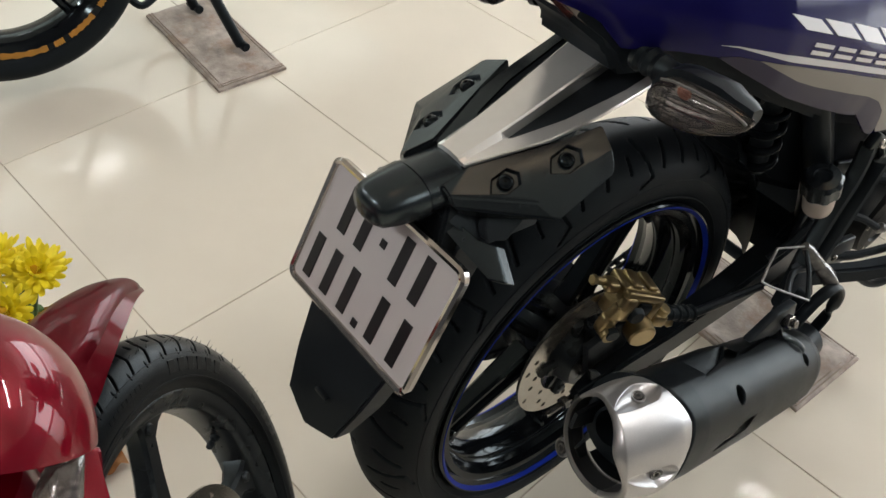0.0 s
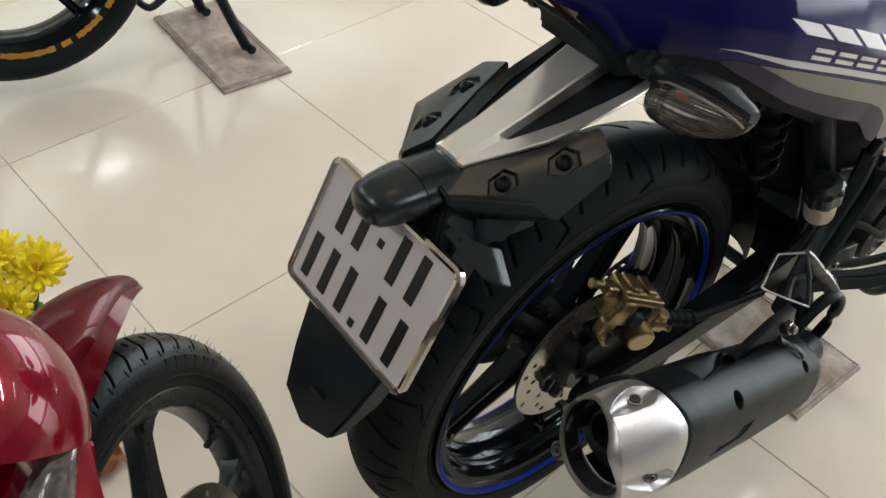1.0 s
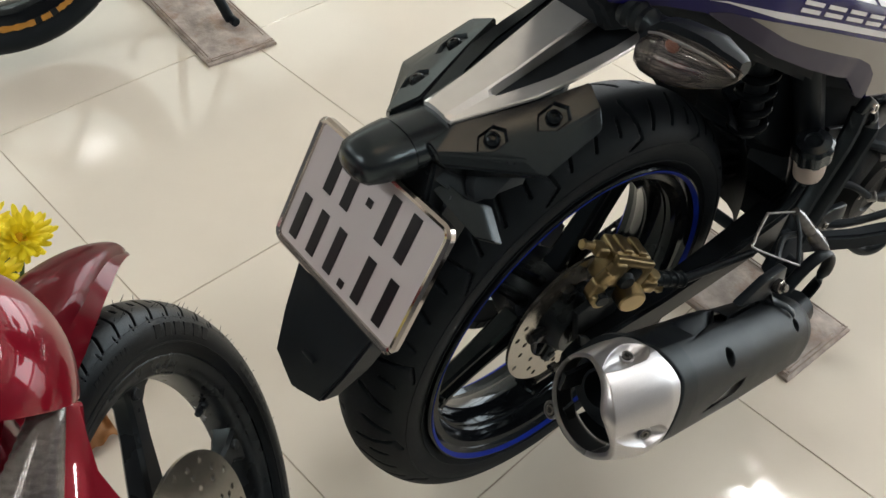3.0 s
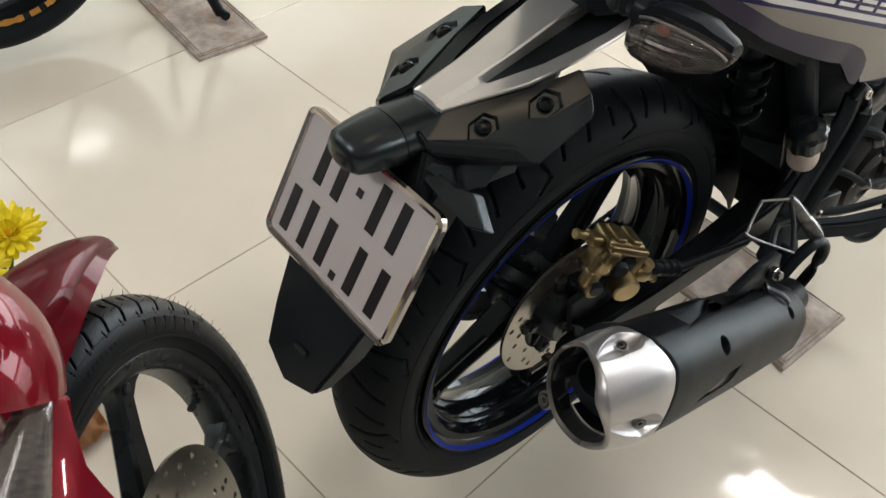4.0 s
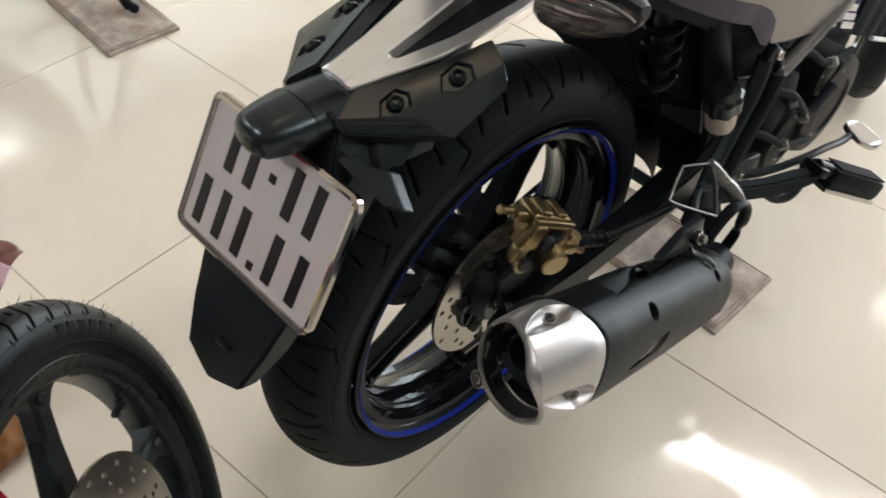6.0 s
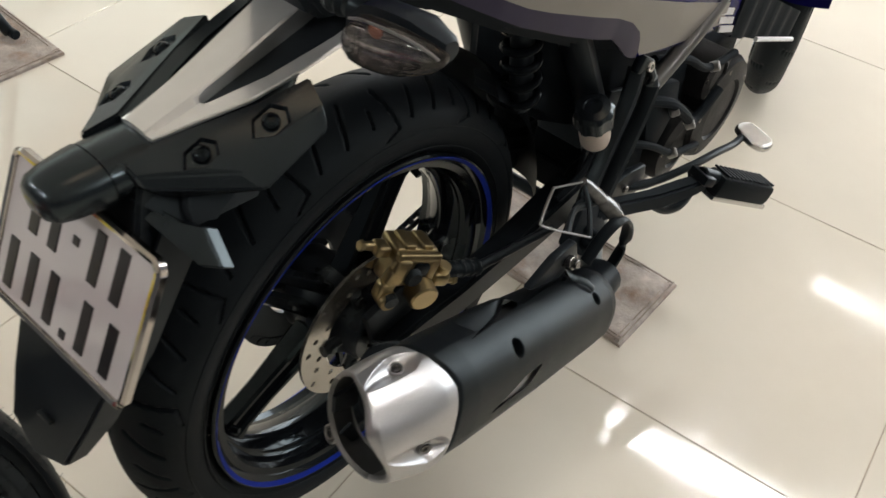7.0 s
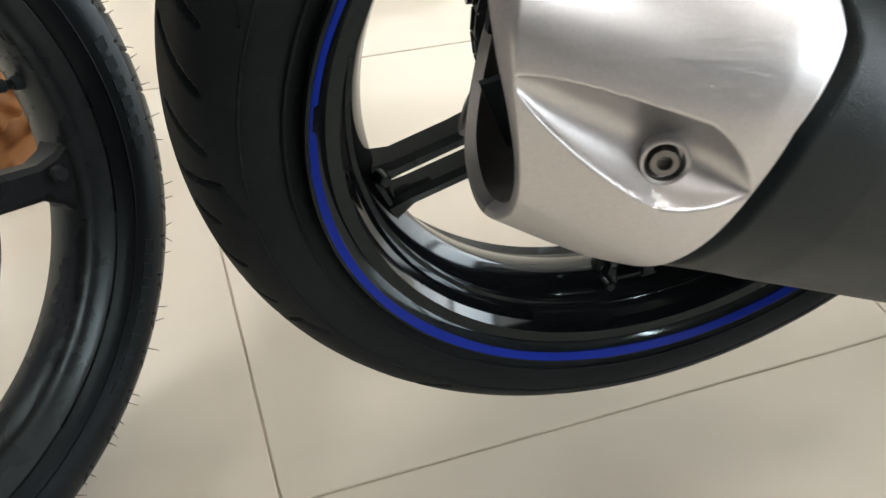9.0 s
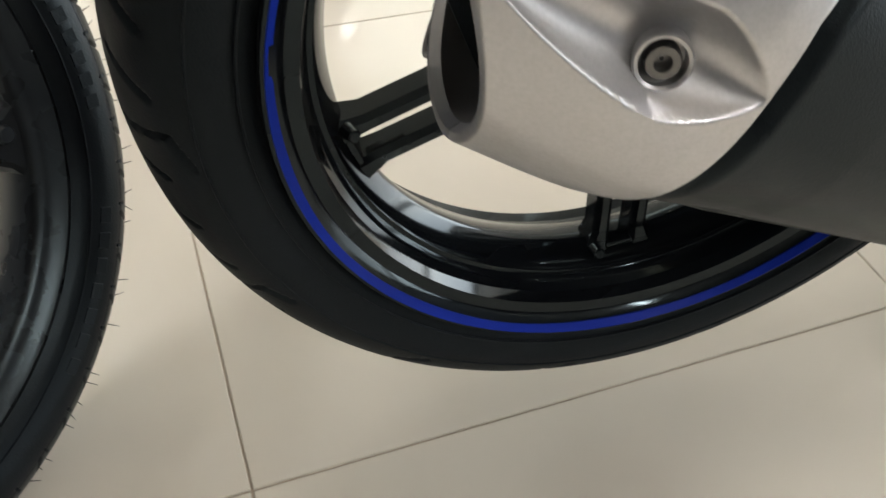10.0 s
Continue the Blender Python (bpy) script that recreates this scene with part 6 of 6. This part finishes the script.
def red_motorcycle():
    bike = empty("red_motorcycle", (RC.x, RC.y, 0))
    made = []
    bm = fresh()
    half = [(0.2165, 0.0255), (0.2165, 0.0290), (0.2130, 0.0300), (0.2090, 0.0280), (0.2050, 0.0245), (0.2015, 0.0235), (0.1965, 0.0215), (0.1935, 0.0175), (0.1925, 0.0)]
    turned(bm, half + [(r, -y) for r, y in half[-2::-1]] + [(0.205, 0.0)], RC, RED_AXIS, seg=160, closed_profile=True)
    wheel = part("front_wheel", bm, RIM_SATIN, None, "satin black cast front wheel")
    made.append(wheel)
    tyre("tyre", wheel, RC, RED_AXIS, 0.2145, 0.274, 0.0385,
         [(0.000, 0.004, 0.008, 0.015, 0.0019), (0.008, 0.015, 0.0095, 0.028, 0.0019), (0.0095, 0.028, 0.019, 0.0425, 0.0017), (0.021, 0.014, 0.0215, 0.018, 0.0024), (0.0265, 0.0400, 0.0265, 0.0445, 0.0012)],
         52, RUBBER_NEW, deep=0.0046, around=2000, label="new black tyre with moulding hairs")
    for deg in SPOKES:
        bm = fresh()
        loops = []
        for r, w, t in ((0.034, 0.040, 0.032), (0.08, 0.033, 0.028), (0.137, 0.026, 0.024), (0.172, 0.026, 0.023), (0.186, 0.038, 0.028), (0.1955, 0.058, 0.034)):
            b = 0.004
            sec = [(-w / 2 + b, -t / 2), (w / 2 - b, -t / 2), (w / 2, -t / 2 + b), (w / 2, t / 2 - b), (w / 2 - b, t / 2), (-w / 2 + b, t / 2), (-w / 2, t / 2 - b), (-w / 2, -t / 2 + b)]
            q = (rp(1, deg + 90) - RC)
            loops.append([rp(r, deg, v) + q * u for u, v in sec])
        loft(bm, loops, caps=True)
        part("spoke", bm, RIM_SATIN, wheel, smooth=0.5)
        bm = fresh()
        rod(bm, rp(0.184, deg + 1.5, 0.006), rp(0.184, deg + 1.5, 0.0175), 0.0075, 0.0065, seg=14, bevel=0.0015)
        part("casting_knob", bm, RIM_SATIN, wheel)
    bm = fresh()
    turned(bm, [(0.010, -0.05), (0.034, -0.05), (0.040, -0.03), (0.040, 0.03), (0.034, 0.045), (0.010, 0.045)], RC, RED_AXIS, seg=36)
    part("hub", bm, RIM_SATIN, wheel)
    bm = fresh()
    v0, v1 = rp(0.1945, 2, -0.002), rp(0.175, 4, -0.003)
    rod(bm, v0, v0.lerp(v1, 0.35), 0.0062, 0.0052, seg=14, bevel=0.001)
    rod(bm, v0.lerp(v1, 0.35), v0.lerp(v1, 0.62), 0.0036, 0.0034, seg=12, bevel=0.0006)
    rod(bm, v0.lerp(v1, 0.62), v1, 0.0048, 0.0040, seg=12, bevel=0.001)
    part("tyre_valve", bm, MATT, wheel, "short black tyre valve")
    holes = []
    for k in range(24):
        holes.append((0.074 + (k % 2) * 0.012, k * math.tau / 24 + 0.05 * (k % 3)))
        holes.append((0.102 - (k % 2) * 0.005, k * math.tau / 24 + 0.1))
    drilled_disc("brake_disc", wheel, RC + RN * 0.045, RED_AXIS, 0.058, 0.113, 0.004, holes, DISC_M, 0.0037, "drilled steel brake disc")
    for k in range(5):
        bm = fresh()
        a0 = 20 + 72 * k
        slab(bm, [rp(0.030, a0 - 30, 0.041), rp(0.060, a0 - 7, 0.041), rp(0.066, a0, 0.041), rp(0.060, a0 + 7, 0.041), rp(0.030, a0 + 30, 0.041)], RN * 0.005, bevel=0.001)
        part("disc_carrier", bm, DARK_ALU, wheel)
        socket_bolt("disc_bolt", rp(0.052, a0, 0.046), RN, 0.006, 0.005, BOLT, wheel)
    # moulding hairs
    bm = fresh()
    rnd = random.Random(4)
    for k in range(150):
        a = 360 * k / 150 + rnd.uniform(-0.6, 0.6)
        for n, r in ((0.025, 0.2645), (-0.025, 0.2645), (0.0, 0.274)):
            if rnd.random() < (0.75 if n else 0.35):
                p = rp(r - 0.001, a, n)
                d = (rp(1, a) - RC) + RN * (n * 14) + Vector((rnd.uniform(-0.5, 0.5), rnd.uniform(-0.5, 0.5), rnd.uniform(-0.5, 0.5)))
                rod(bm, p, p + d.normalized() * rnd.uniform(0.005, 0.010), 0.0005, 0.0002, seg=3)
    tagged(part("moulding_hairs", bm, RUBBER_NEW, wheel, smooth=0), kind="stuff")
    # raised lines round the side walls
    for r, n in ((0.2265, 0.0366), (0.2520, 0.0345), (0.2265, -0.0366), (0.2520, -0.0345)):
        bm = fresh()
        turned(bm, [(r + 0.0010 * math.cos(q), n + 0.0012 * math.sin(q)) for q in (k * math.tau / 6 for k in range(6))], RC, RED_AXIS, seg=120, closed_profile=True)
        part("wall_line", bm, RUBBER_NEW, wheel)
    # side wall lettering as plain raised bars
    for start, step, count, lo, hi in ((24, 4.6, 6, 0.233, 0.247), (-16, 3.6, 6, 0.233, 0.243), (62, 2.0, 8, 0.238, 0.243), (-62, 4.4, 7, 0.233, 0.242)):
        for k in range(count):
            a, n0 = start + step * k, 0.0372
            bm = fresh()
            slab(bm, [rp(lo, a, n0), rp(lo, a + step * 0.62, n0), rp(hi, a + step * 0.62, n0), rp(hi, a, n0)], RN * 0.0015, bevel=0.0003)
            part("wall_mark", bm, RUBBER_NEW, wheel, smooth=0)
    # mudguard: a crest, a crease on each side and a flank below it
    bm = fresh()
    secs = []
    degs = [44, 50, 56, 62, 70, 78, 88, 100, 160]
    crest = [0.332, 0.3365, 0.338, 0.338, 0.338, 0.338, 0.338, 0.338, 0.338]
    crease_n, crease_r = [0.011, 0.0180, 0.0265, 0.0332, 0.0397, 0.0400, 0.0410, 0.0420, 0.0420], [0.323, 0.322, 0.3215, 0.316, 0.306, 0.299, 0.2945, 0.292, 0.292]
    edge_n, edge_r = [0.015, 0.0245, 0.0345, 0.0425, 0.0495, 0.0515, 0.0525, 0.0535, 0.0535], [0.3205, 0.3185, 0.313, 0.3035, 0.2925, 0.281, 0.275, 0.272, 0.272]
    for k in range(60):
        deg = 44 + 116 * (k / 59) ** 1.9
        rc, cn, cr, en, er = (float(np.interp(deg, degs, q)) for q in (crest, crease_n, crease_r, edge_n, edge_r))
        tip = min(1.0, ((deg - 44) / 4.5 + 0.002) ** 0.5)
        rc, cr, er, cn, en = 0.3255 + (rc - 0.3255) * tip, 0.3255 + (cr - 0.3255) * tip, 0.3255 + (er - 0.3255) * tip, cn * tip, en * tip
        row = [(er + (cr - er) * q / 4, en + (cn - en) * q / 4) for q in range(5)]
        row += [(cr + (rc - cr) * math.sin(q * math.pi / 16) ** 0.9, cn * math.cos(q * math.pi / 16)) for q in range(1, 9)]
        row += [(r, -n) for r, n in row[-2::-1]]
        secs.append([rp(r, deg, n) for r, n in row])
    loft(bm, secs, closed=False)
    bmesh.ops.solidify(bm, geom=bm.faces[:], thickness=0.003)
    made.append(part("front_mudguard", bm, RED, None, "candy red gloss front mudguard", smooth=0.5))
    # front cowl above: a dome, the body behind it, a side panel and a ribbed indicator
    centre = Vector((-0.613, -0.012, 0.664))
    bm = fresh()
    rows = []
    for k in range(37):
        a = radians(-88 + 176 * k / 36)
        q = math.cos(a) ** 0.92
        rows.append([centre + Vector((0.087 * q * math.cos(b) * (1.0 if math.cos(b) > 0 else 1.5), 0.087 * q * math.sin(b) * (1.0 if math.sin(b) > 0 else 1.05), 0.087 * math.sin(a))) for b in (i * math.tau / 56 for i in range(56))])
    loft(bm, rows, caps=True)
    cut = bmesh.ops.bisect_plane(bm, geom=bm.verts[:] + bm.edges[:] + bm.faces[:], plane_co=(-0.548, -0.058, 0.657), plane_no=(0.446, 0.557, 0.70), clear_inner=True)
    bmesh.ops.holes_fill(bm, edges=[q for q in cut["geom_cut"] if isinstance(q, bmesh.types.BMEdge)])
    cowl = part("front_cowl", bm, RED, None, "candy red gloss front cowl", smooth=1.0)
    made.append(cowl)
    bm = fresh()
    loft(bm, [[Vector((cx + rx * math.cos(b), cy + ry * math.sin(b), z)) for b in (i * math.tau / 40 for i in range(40))] for z, cx, cy, rx, ry in ((0.655, -0.640, -0.030, 0.060, 0.055), (0.62, -0.645, -0.045, 0.070, 0.060), (0.58, -0.645, -0.070, 0.074, 0.064), (0.54, -0.640, -0.090, 0.076, 0.066))], caps=True)
    part("cowl_body", bm, RED, cowl, smooth=1.0)
    face = Vector((0.30, -0.72, 0.62)).normalized()

    def panel(outline, thick, bulge, mat, name, label, ridge=0.0, rows=30, cols=14):
        """A curved panel over four corners: top left, top right, low right, low left."""
        tl, tr, lr, ll = (Vector(q) for q in outline)
        grid = []
        for i in range(rows + 1):
            t = i / rows
            line = []
            for k in range(cols + 1):
                u = k / cols
                e = (1 - (2 * u - 1) ** 4) * (1 - (2 * t - 1) ** 6)
                line.append(tl.lerp(tr, u).lerp(ll.lerp(lr, u), t) + face * (bulge * e + (ridge if (i + k // 5) % 2 else 0.0)))
            grid.append(line)
        bm = fresh()
        loft(bm, grid, closed=False)
        bmesh.ops.solidify(bm, geom=bm.faces[:], thickness=thick)
        return part(name, bm, mat, cowl, label, smooth=0 if ridge else 0.8)
    corners = [(-0.5675, -0.0585, 0.6672), (-0.5480, -0.0599, 0.6562), (-0.5854, -0.1163, 0.6088), (-0.6263, -0.1054, 0.6412)]
    panel(corners, 0.0012, 0.0005, material("bright lamp reflector", (0.52, 0.50, 0.49), 0.2, metal=0.9, vary=0.4, scale=140), "reflector", "ribbed silvery reflector", ridge=0.0022, rows=26, cols=15)
    panel([Vector(q) + face * 0.003 for q in corners], 0.0015, 0.005, LENS, "indicator", "clear front indicator lens").visible_shadow = False
    bm = fresh()
    edge = [(-0.5500, -0.0564, 0.6550), (-0.5352, -0.0572, 0.6467), (-0.5442, -0.0735, 0.6321), (-0.5522, -0.0914, 0.6152), (-0.5487, -0.1037, 0.5993), (-0.5332, -0.1197, 0.5732), (-0.5700, -0.1400, 0.5750), (-0.6000, -0.1250, 0.6000)]
    slab(bm, edge, face * -0.012, bevel=0.004)
    part("side_panel", bm, RED, cowl, smooth=0.4)
    # fork legs carry the wheel
    bm = fresh()
    for n in (-0.062, 0.062):
        tube(bm, [rp(0.0, 0, n), rp(0.10, 118, n), rp(0.34, 112, n)], 0.014, seg=12)
    rod(bm, rp(0, 0, -0.07), rp(0, 0, 0.07), 0.009)
    made.append(part("front_fork", bm, FRAME_M, None, "black front fork"))
    settle(made, bike)
    return tagged(bike, "candy red motorcycle leaning on its side stand", "motorcycle")


# ---- third motorcycle ----
def far_motorcycle():
    c = Vector((-0.205, 1.36, 0.325))
    bike = empty("far_motorcycle", (c.x, c.y, 0))
    made = []
    bm = fresh()
    half = [(0.221, 0.044), (0.221, 0.048), (0.205, 0.048), (0.200, 0.04), (0.192, 0.03), (0.188, 0.0)]
    turned(bm, half + [(r, -y) for r, y in half[-2::-1]] + [(0.2, 0.0)], c, RIGHT, seg=120, closed_profile=True)
    wheel = part("rear_wheel", bm, RIM, None, "black wheel with a torn orange decal")
    made.append(wheel)
    tyre("tyre", wheel, c, RIGHT, 0.219, 0.288, 0.052, [(0.0, 0.012, 0.022, 0.045, 0.003), (0.05, 0.02, 0.06, 0.05, 0.003)], 14, RUBBER, around=500)
    for a0, a1 in ((-128, -118), (-114, -84), (-80, -74), (-70, -52), (-46, -36), (-30, -8), (10, 60)):
        bm = fresh()
        loops = []
        n = 12
        for k in range(n + 1):
            a = radians(a0 + (a1 - a0) * k / n)
            e = 0.0015 * math.sin(k * 2.1)
            loops.append([polar(RIGHT, c, 0.2065 + e, a, 0.0485), polar(RIGHT, c, 0.2195 - e, a, 0.0485), polar(RIGHT, c, 0.2195 - e, a, 0.0475), polar(RIGHT, c, 0.2065 + e, a, 0.0475)])
        loft(bm, loops, caps=True)
        part("decal", bm, ORANGE, wheel, "torn orange rim decal")
    for k in range(5):
        a = radians(-60 + 72 * k)
        bm = fresh()
        d = Vector((math.cos(a), 0, math.sin(a)))
        rod(bm, c + d * 0.03, c + d * 0.195, 0.014, 0.010, seg=12)
        part("spoke", bm, RIM, wheel)
    bm = fresh()
    rod(bm, c + Vector((0, -0.08, 0)), c + Vector((0, 0.08, 0)), 0.012)
    rod(bm, c + Vector((0, -0.06, 0)), c + Vector((0, 0.05, 0)), 0.035)
    part("hub", bm, RIM, wheel)
    bm = fresh()
    tube(bm, [c + Vector((0, -0.085, 0)), c + Vector((0.2, -0.085, 0.01)), c + Vector((0.42, -0.07, 0.03))], 0.018, seg=10)
    made.append(part("swing_arm", bm, FRAME_M, None, "black swing arm"))
    bm = fresh()
    tube(bm, [(0.222, 1.238, 0.022), (0.185, 1.245, 0.13), (0.15, 1.27, 0.26), (0.14, 1.29, 0.33)], 0.0125, seg=12)
    tube(bm, [(0.212, 1.447, 0.022), (0.18, 1.44, 0.13), (0.15, 1.42, 0.26), (0.14, 1.40, 0.33)], 0.0125, seg=12)
    rod(bm, (0.226, 1.215, 0.022), (0.224, 1.262, 0.022), 0.011, 0.011, seg=12, bevel=0.002)
    rod(bm, (0.216, 1.425, 0.022), (0.213, 1.475, 0.022), 0.011, 0.011, seg=12, bevel=0.002)
    tube(bm, [(0.175, 1.44, 0.11), (0.12, 1.44, 0.085), (0.075, 1.425, 0.078), (0.052, 1.435, 0.10), (0.045, 1.44, 0.125)], 0.009, seg=10)
    made.append(part("centre_stand", bm, FRAME_M, None, "black tubular centre stand"))
    settle(made, bike)
    return tagged(bike, "black motorcycle with orange rim decals on its centre stand", "motorcycle")


# ---- flowers ----
def flower_head(bm_p, bm_e, at, d, size, rnd):
    m = basis(d).to_3x3()
    at = Vector(at)
    for n, tilt, l in ((20, 8, 1.0), (18, 26, 0.92), (15, 44, 0.78), (11, 62, 0.6)):
        for k in range(n):
            a = math.tau * (k + rnd.random() * 0.5) / n
            e = radians(tilt + rnd.uniform(-9, 9))
            ln, w = size * l * rnd.uniform(0.85, 1.08), size * 0.105
            rad = Vector((math.cos(a) * math.cos(e), math.sin(a) * math.cos(e), math.sin(e)))
            tang = Vector((-math.sin(a), math.cos(a), 0))
            nrm = rad.cross(tang)
            row = []
            for t, ww, up in ((0.12, 0.35, 0), (0.45, 0.9, 0.02), (0.75, 1.0, 0.03), (0.93, 0.7, 0.01), (1.0, 0.15, -0.01)):
                mid = rad * (ln * t) + nrm * (-up * size * 1.4)
                row.append([at + m @ (mid - tang * w * ww), at + m @ (mid + nrm * w * 0.3), at + m @ (mid + tang * w * ww)])
            loft(bm_p, row, closed=False)
    bmesh.ops.create_uvsphere(bm_e, u_segments=14, v_segments=8, radius=size * 0.22, matrix=Matrix.Translation(at) @ m.to_4x4() @ Matrix.Diagonal((1, 1, 0.6, 1)) @ Matrix.Translation((0, 0, size * 0.25)))


def flower_pot():
    rnd = random.Random(11)
    base = empty("flower_pot", (-0.53, 0.50, 0))
    made = []
    # crumpled paper sleeve
    bm = fresh()
    loops = []
    n = 120
    for i in range(30):
        t = i / 29
        z = 0.002 + 0.135 * t
        loop = []
        for k in range(n):
            a = k * math.tau / n
            r = 0.060 + 0.045 * t + 0.013 * noise.noise((math.cos(a) * 2.2, math.sin(a) * 2.2, t * 3.0)) + 0.010 * noise.noise((math.cos(a) * 6, math.sin(a) * 6, t * 7 + 5)) + (0.012 * math.sin(a * 9) * t)
            loop.append((-0.53 + r * math.cos(a), 0.50 + r * math.sin(a), z + 0.02 * t * noise.noise((math.cos(a) * 4, math.sin(a) * 4, 9))))
        loops.append(loop)
    loft(bm, loops)
    bm.faces.new([v for v in bm.verts][:n])
    bmesh.ops.solidify(bm, geom=bm.faces[:], thickness=0.0015)
    made.append(part("paper_sleeve", bm, PAPER, None, "crumpled orange-brown paper sleeve", smooth=0.9))
    # a torn lip of the sleeve lying on the floor
    bm = fresh()
    loops = []
    for i in range(25):
        row = []
        for k in range(25):
            u, v = i / 24, k / 24
            row.append((-0.535 + 0.075 * u, 0.335 + 0.11 * v + 0.02 * u, 0.004 + 0.035 * u * (1 - u) * 2 + 0.018 * noise.noise((u * 4, v * 4, 2)) + 0.02 * v))
        loops.append(row)
    loft(bm, loops, closed=False)
    bmesh.ops.solidify(bm, geom=bm.faces[:], thickness=0.0015)
    made.append(part("paper_flap", bm, PAPER, None, "torn paper flap on the floor", smooth=0.9))
    heads = [((-0.478, 0.396, 0.392), (-0.10, -0.35, 0.9), 0.041), ((-0.512, 0.425, 0.408), (-0.2, -0.2, 0.9), 0.038), ((-0.528, 0.370, 0.378), (-0.3, -0.5, 0.7), 0.040), ((-0.56, 0.46, 0.42), (0, 0.1, 1), 0.04), ((-0.60, 0.41, 0.40), (-0.3, -0.2, 0.9), 0.04)]
    for at, d, size in heads:
        pb, eb = fresh(), fresh()
        flower_head(pb, eb, at, d, size, rnd)
        head = part("flower_head", pb, PETAL, None, "bright yellow chrysanthemum head", smooth=1.0)
        part("flower_eye", eb, PETAL_EYE, head)
        made.append(head)
        bm = fresh()
        tube(bm, [(-0.53, 0.48, 0.05), (-0.53 + (at[0] + 0.53) * 0.5, 0.48 + (at[1] - 0.48) * 0.45, at[2] * 0.6), Vector(at) - Vector(d).normalized() * 0.004], 0.0028, seg=8)
        made.append(part("stem", bm, STEM, None))
    bm = fresh()
    for k in range(26):
        c = Vector((-0.53 + rnd.uniform(-0.06, 0.05), 0.47 + rnd.uniform(-0.06, 0.06), rnd.uniform(0.22, 0.33)))
        d = Vector((rnd.uniform(-1, 1), rnd.uniform(-1, 1), rnd.uniform(-0.2, 0.7))).normalized()
        s = d.cross(Vector((0, 0, 1))).normalized()
        ln = rnd.uniform(0.03, 0.05)
        loft(bm, [[c - s * w + d * ln * t, c + Vector((0, 0, 0.002)) + d * ln * t, c + s * w + d * ln * t] for t, w in ((0, 0.001), (0.3, 0.008), (0.6, 0.009), (0.85, 0.005), (1, 0.001))], closed=False)
    tagged(part("leaves", bm, STEM, None, "green leaves"), kind="stuff")
    made.append(scene.objects["leaves"])
    settle(made, base)
    return tagged(base, "yellow chrysanthemums in a crumpled brown paper sleeve", "potted flowers")


# ---- put together ----
floor_base, tile_mesh, tile_half = floor()
bike = tagged(empty("blue_motorcycle"), "deep blue motorcycle on its centre stand", "motorcycle")
rear_wheel(bike)
chain(bike)
muffler(bike)
rear_fender(bike)
number_plate(bike)
tail_bracket(bike)
tail(bike)
turn_signal(bike, -1)
turn_signal(bike, 1)
caliper(bike)
swing_arm(bike)
footrest_side(bike)
frame_and_engine(bike)
red_motorcycle()
far_motorcycle()
sack_mat("floor_mat", 0.44, 0.622, -0.19, 0.20, 0, "stained grey-brown sacking mat under the blue motorcycle's stand", 3)
sack_mat("floor_mat", 0.103, 0.275, 1.117, 1.50, -1, "stained brown sacking mat under the black motorcycle's stand", 8)
flower_pot()
lay_tiles(floor_base, tile_mesh, tile_half)
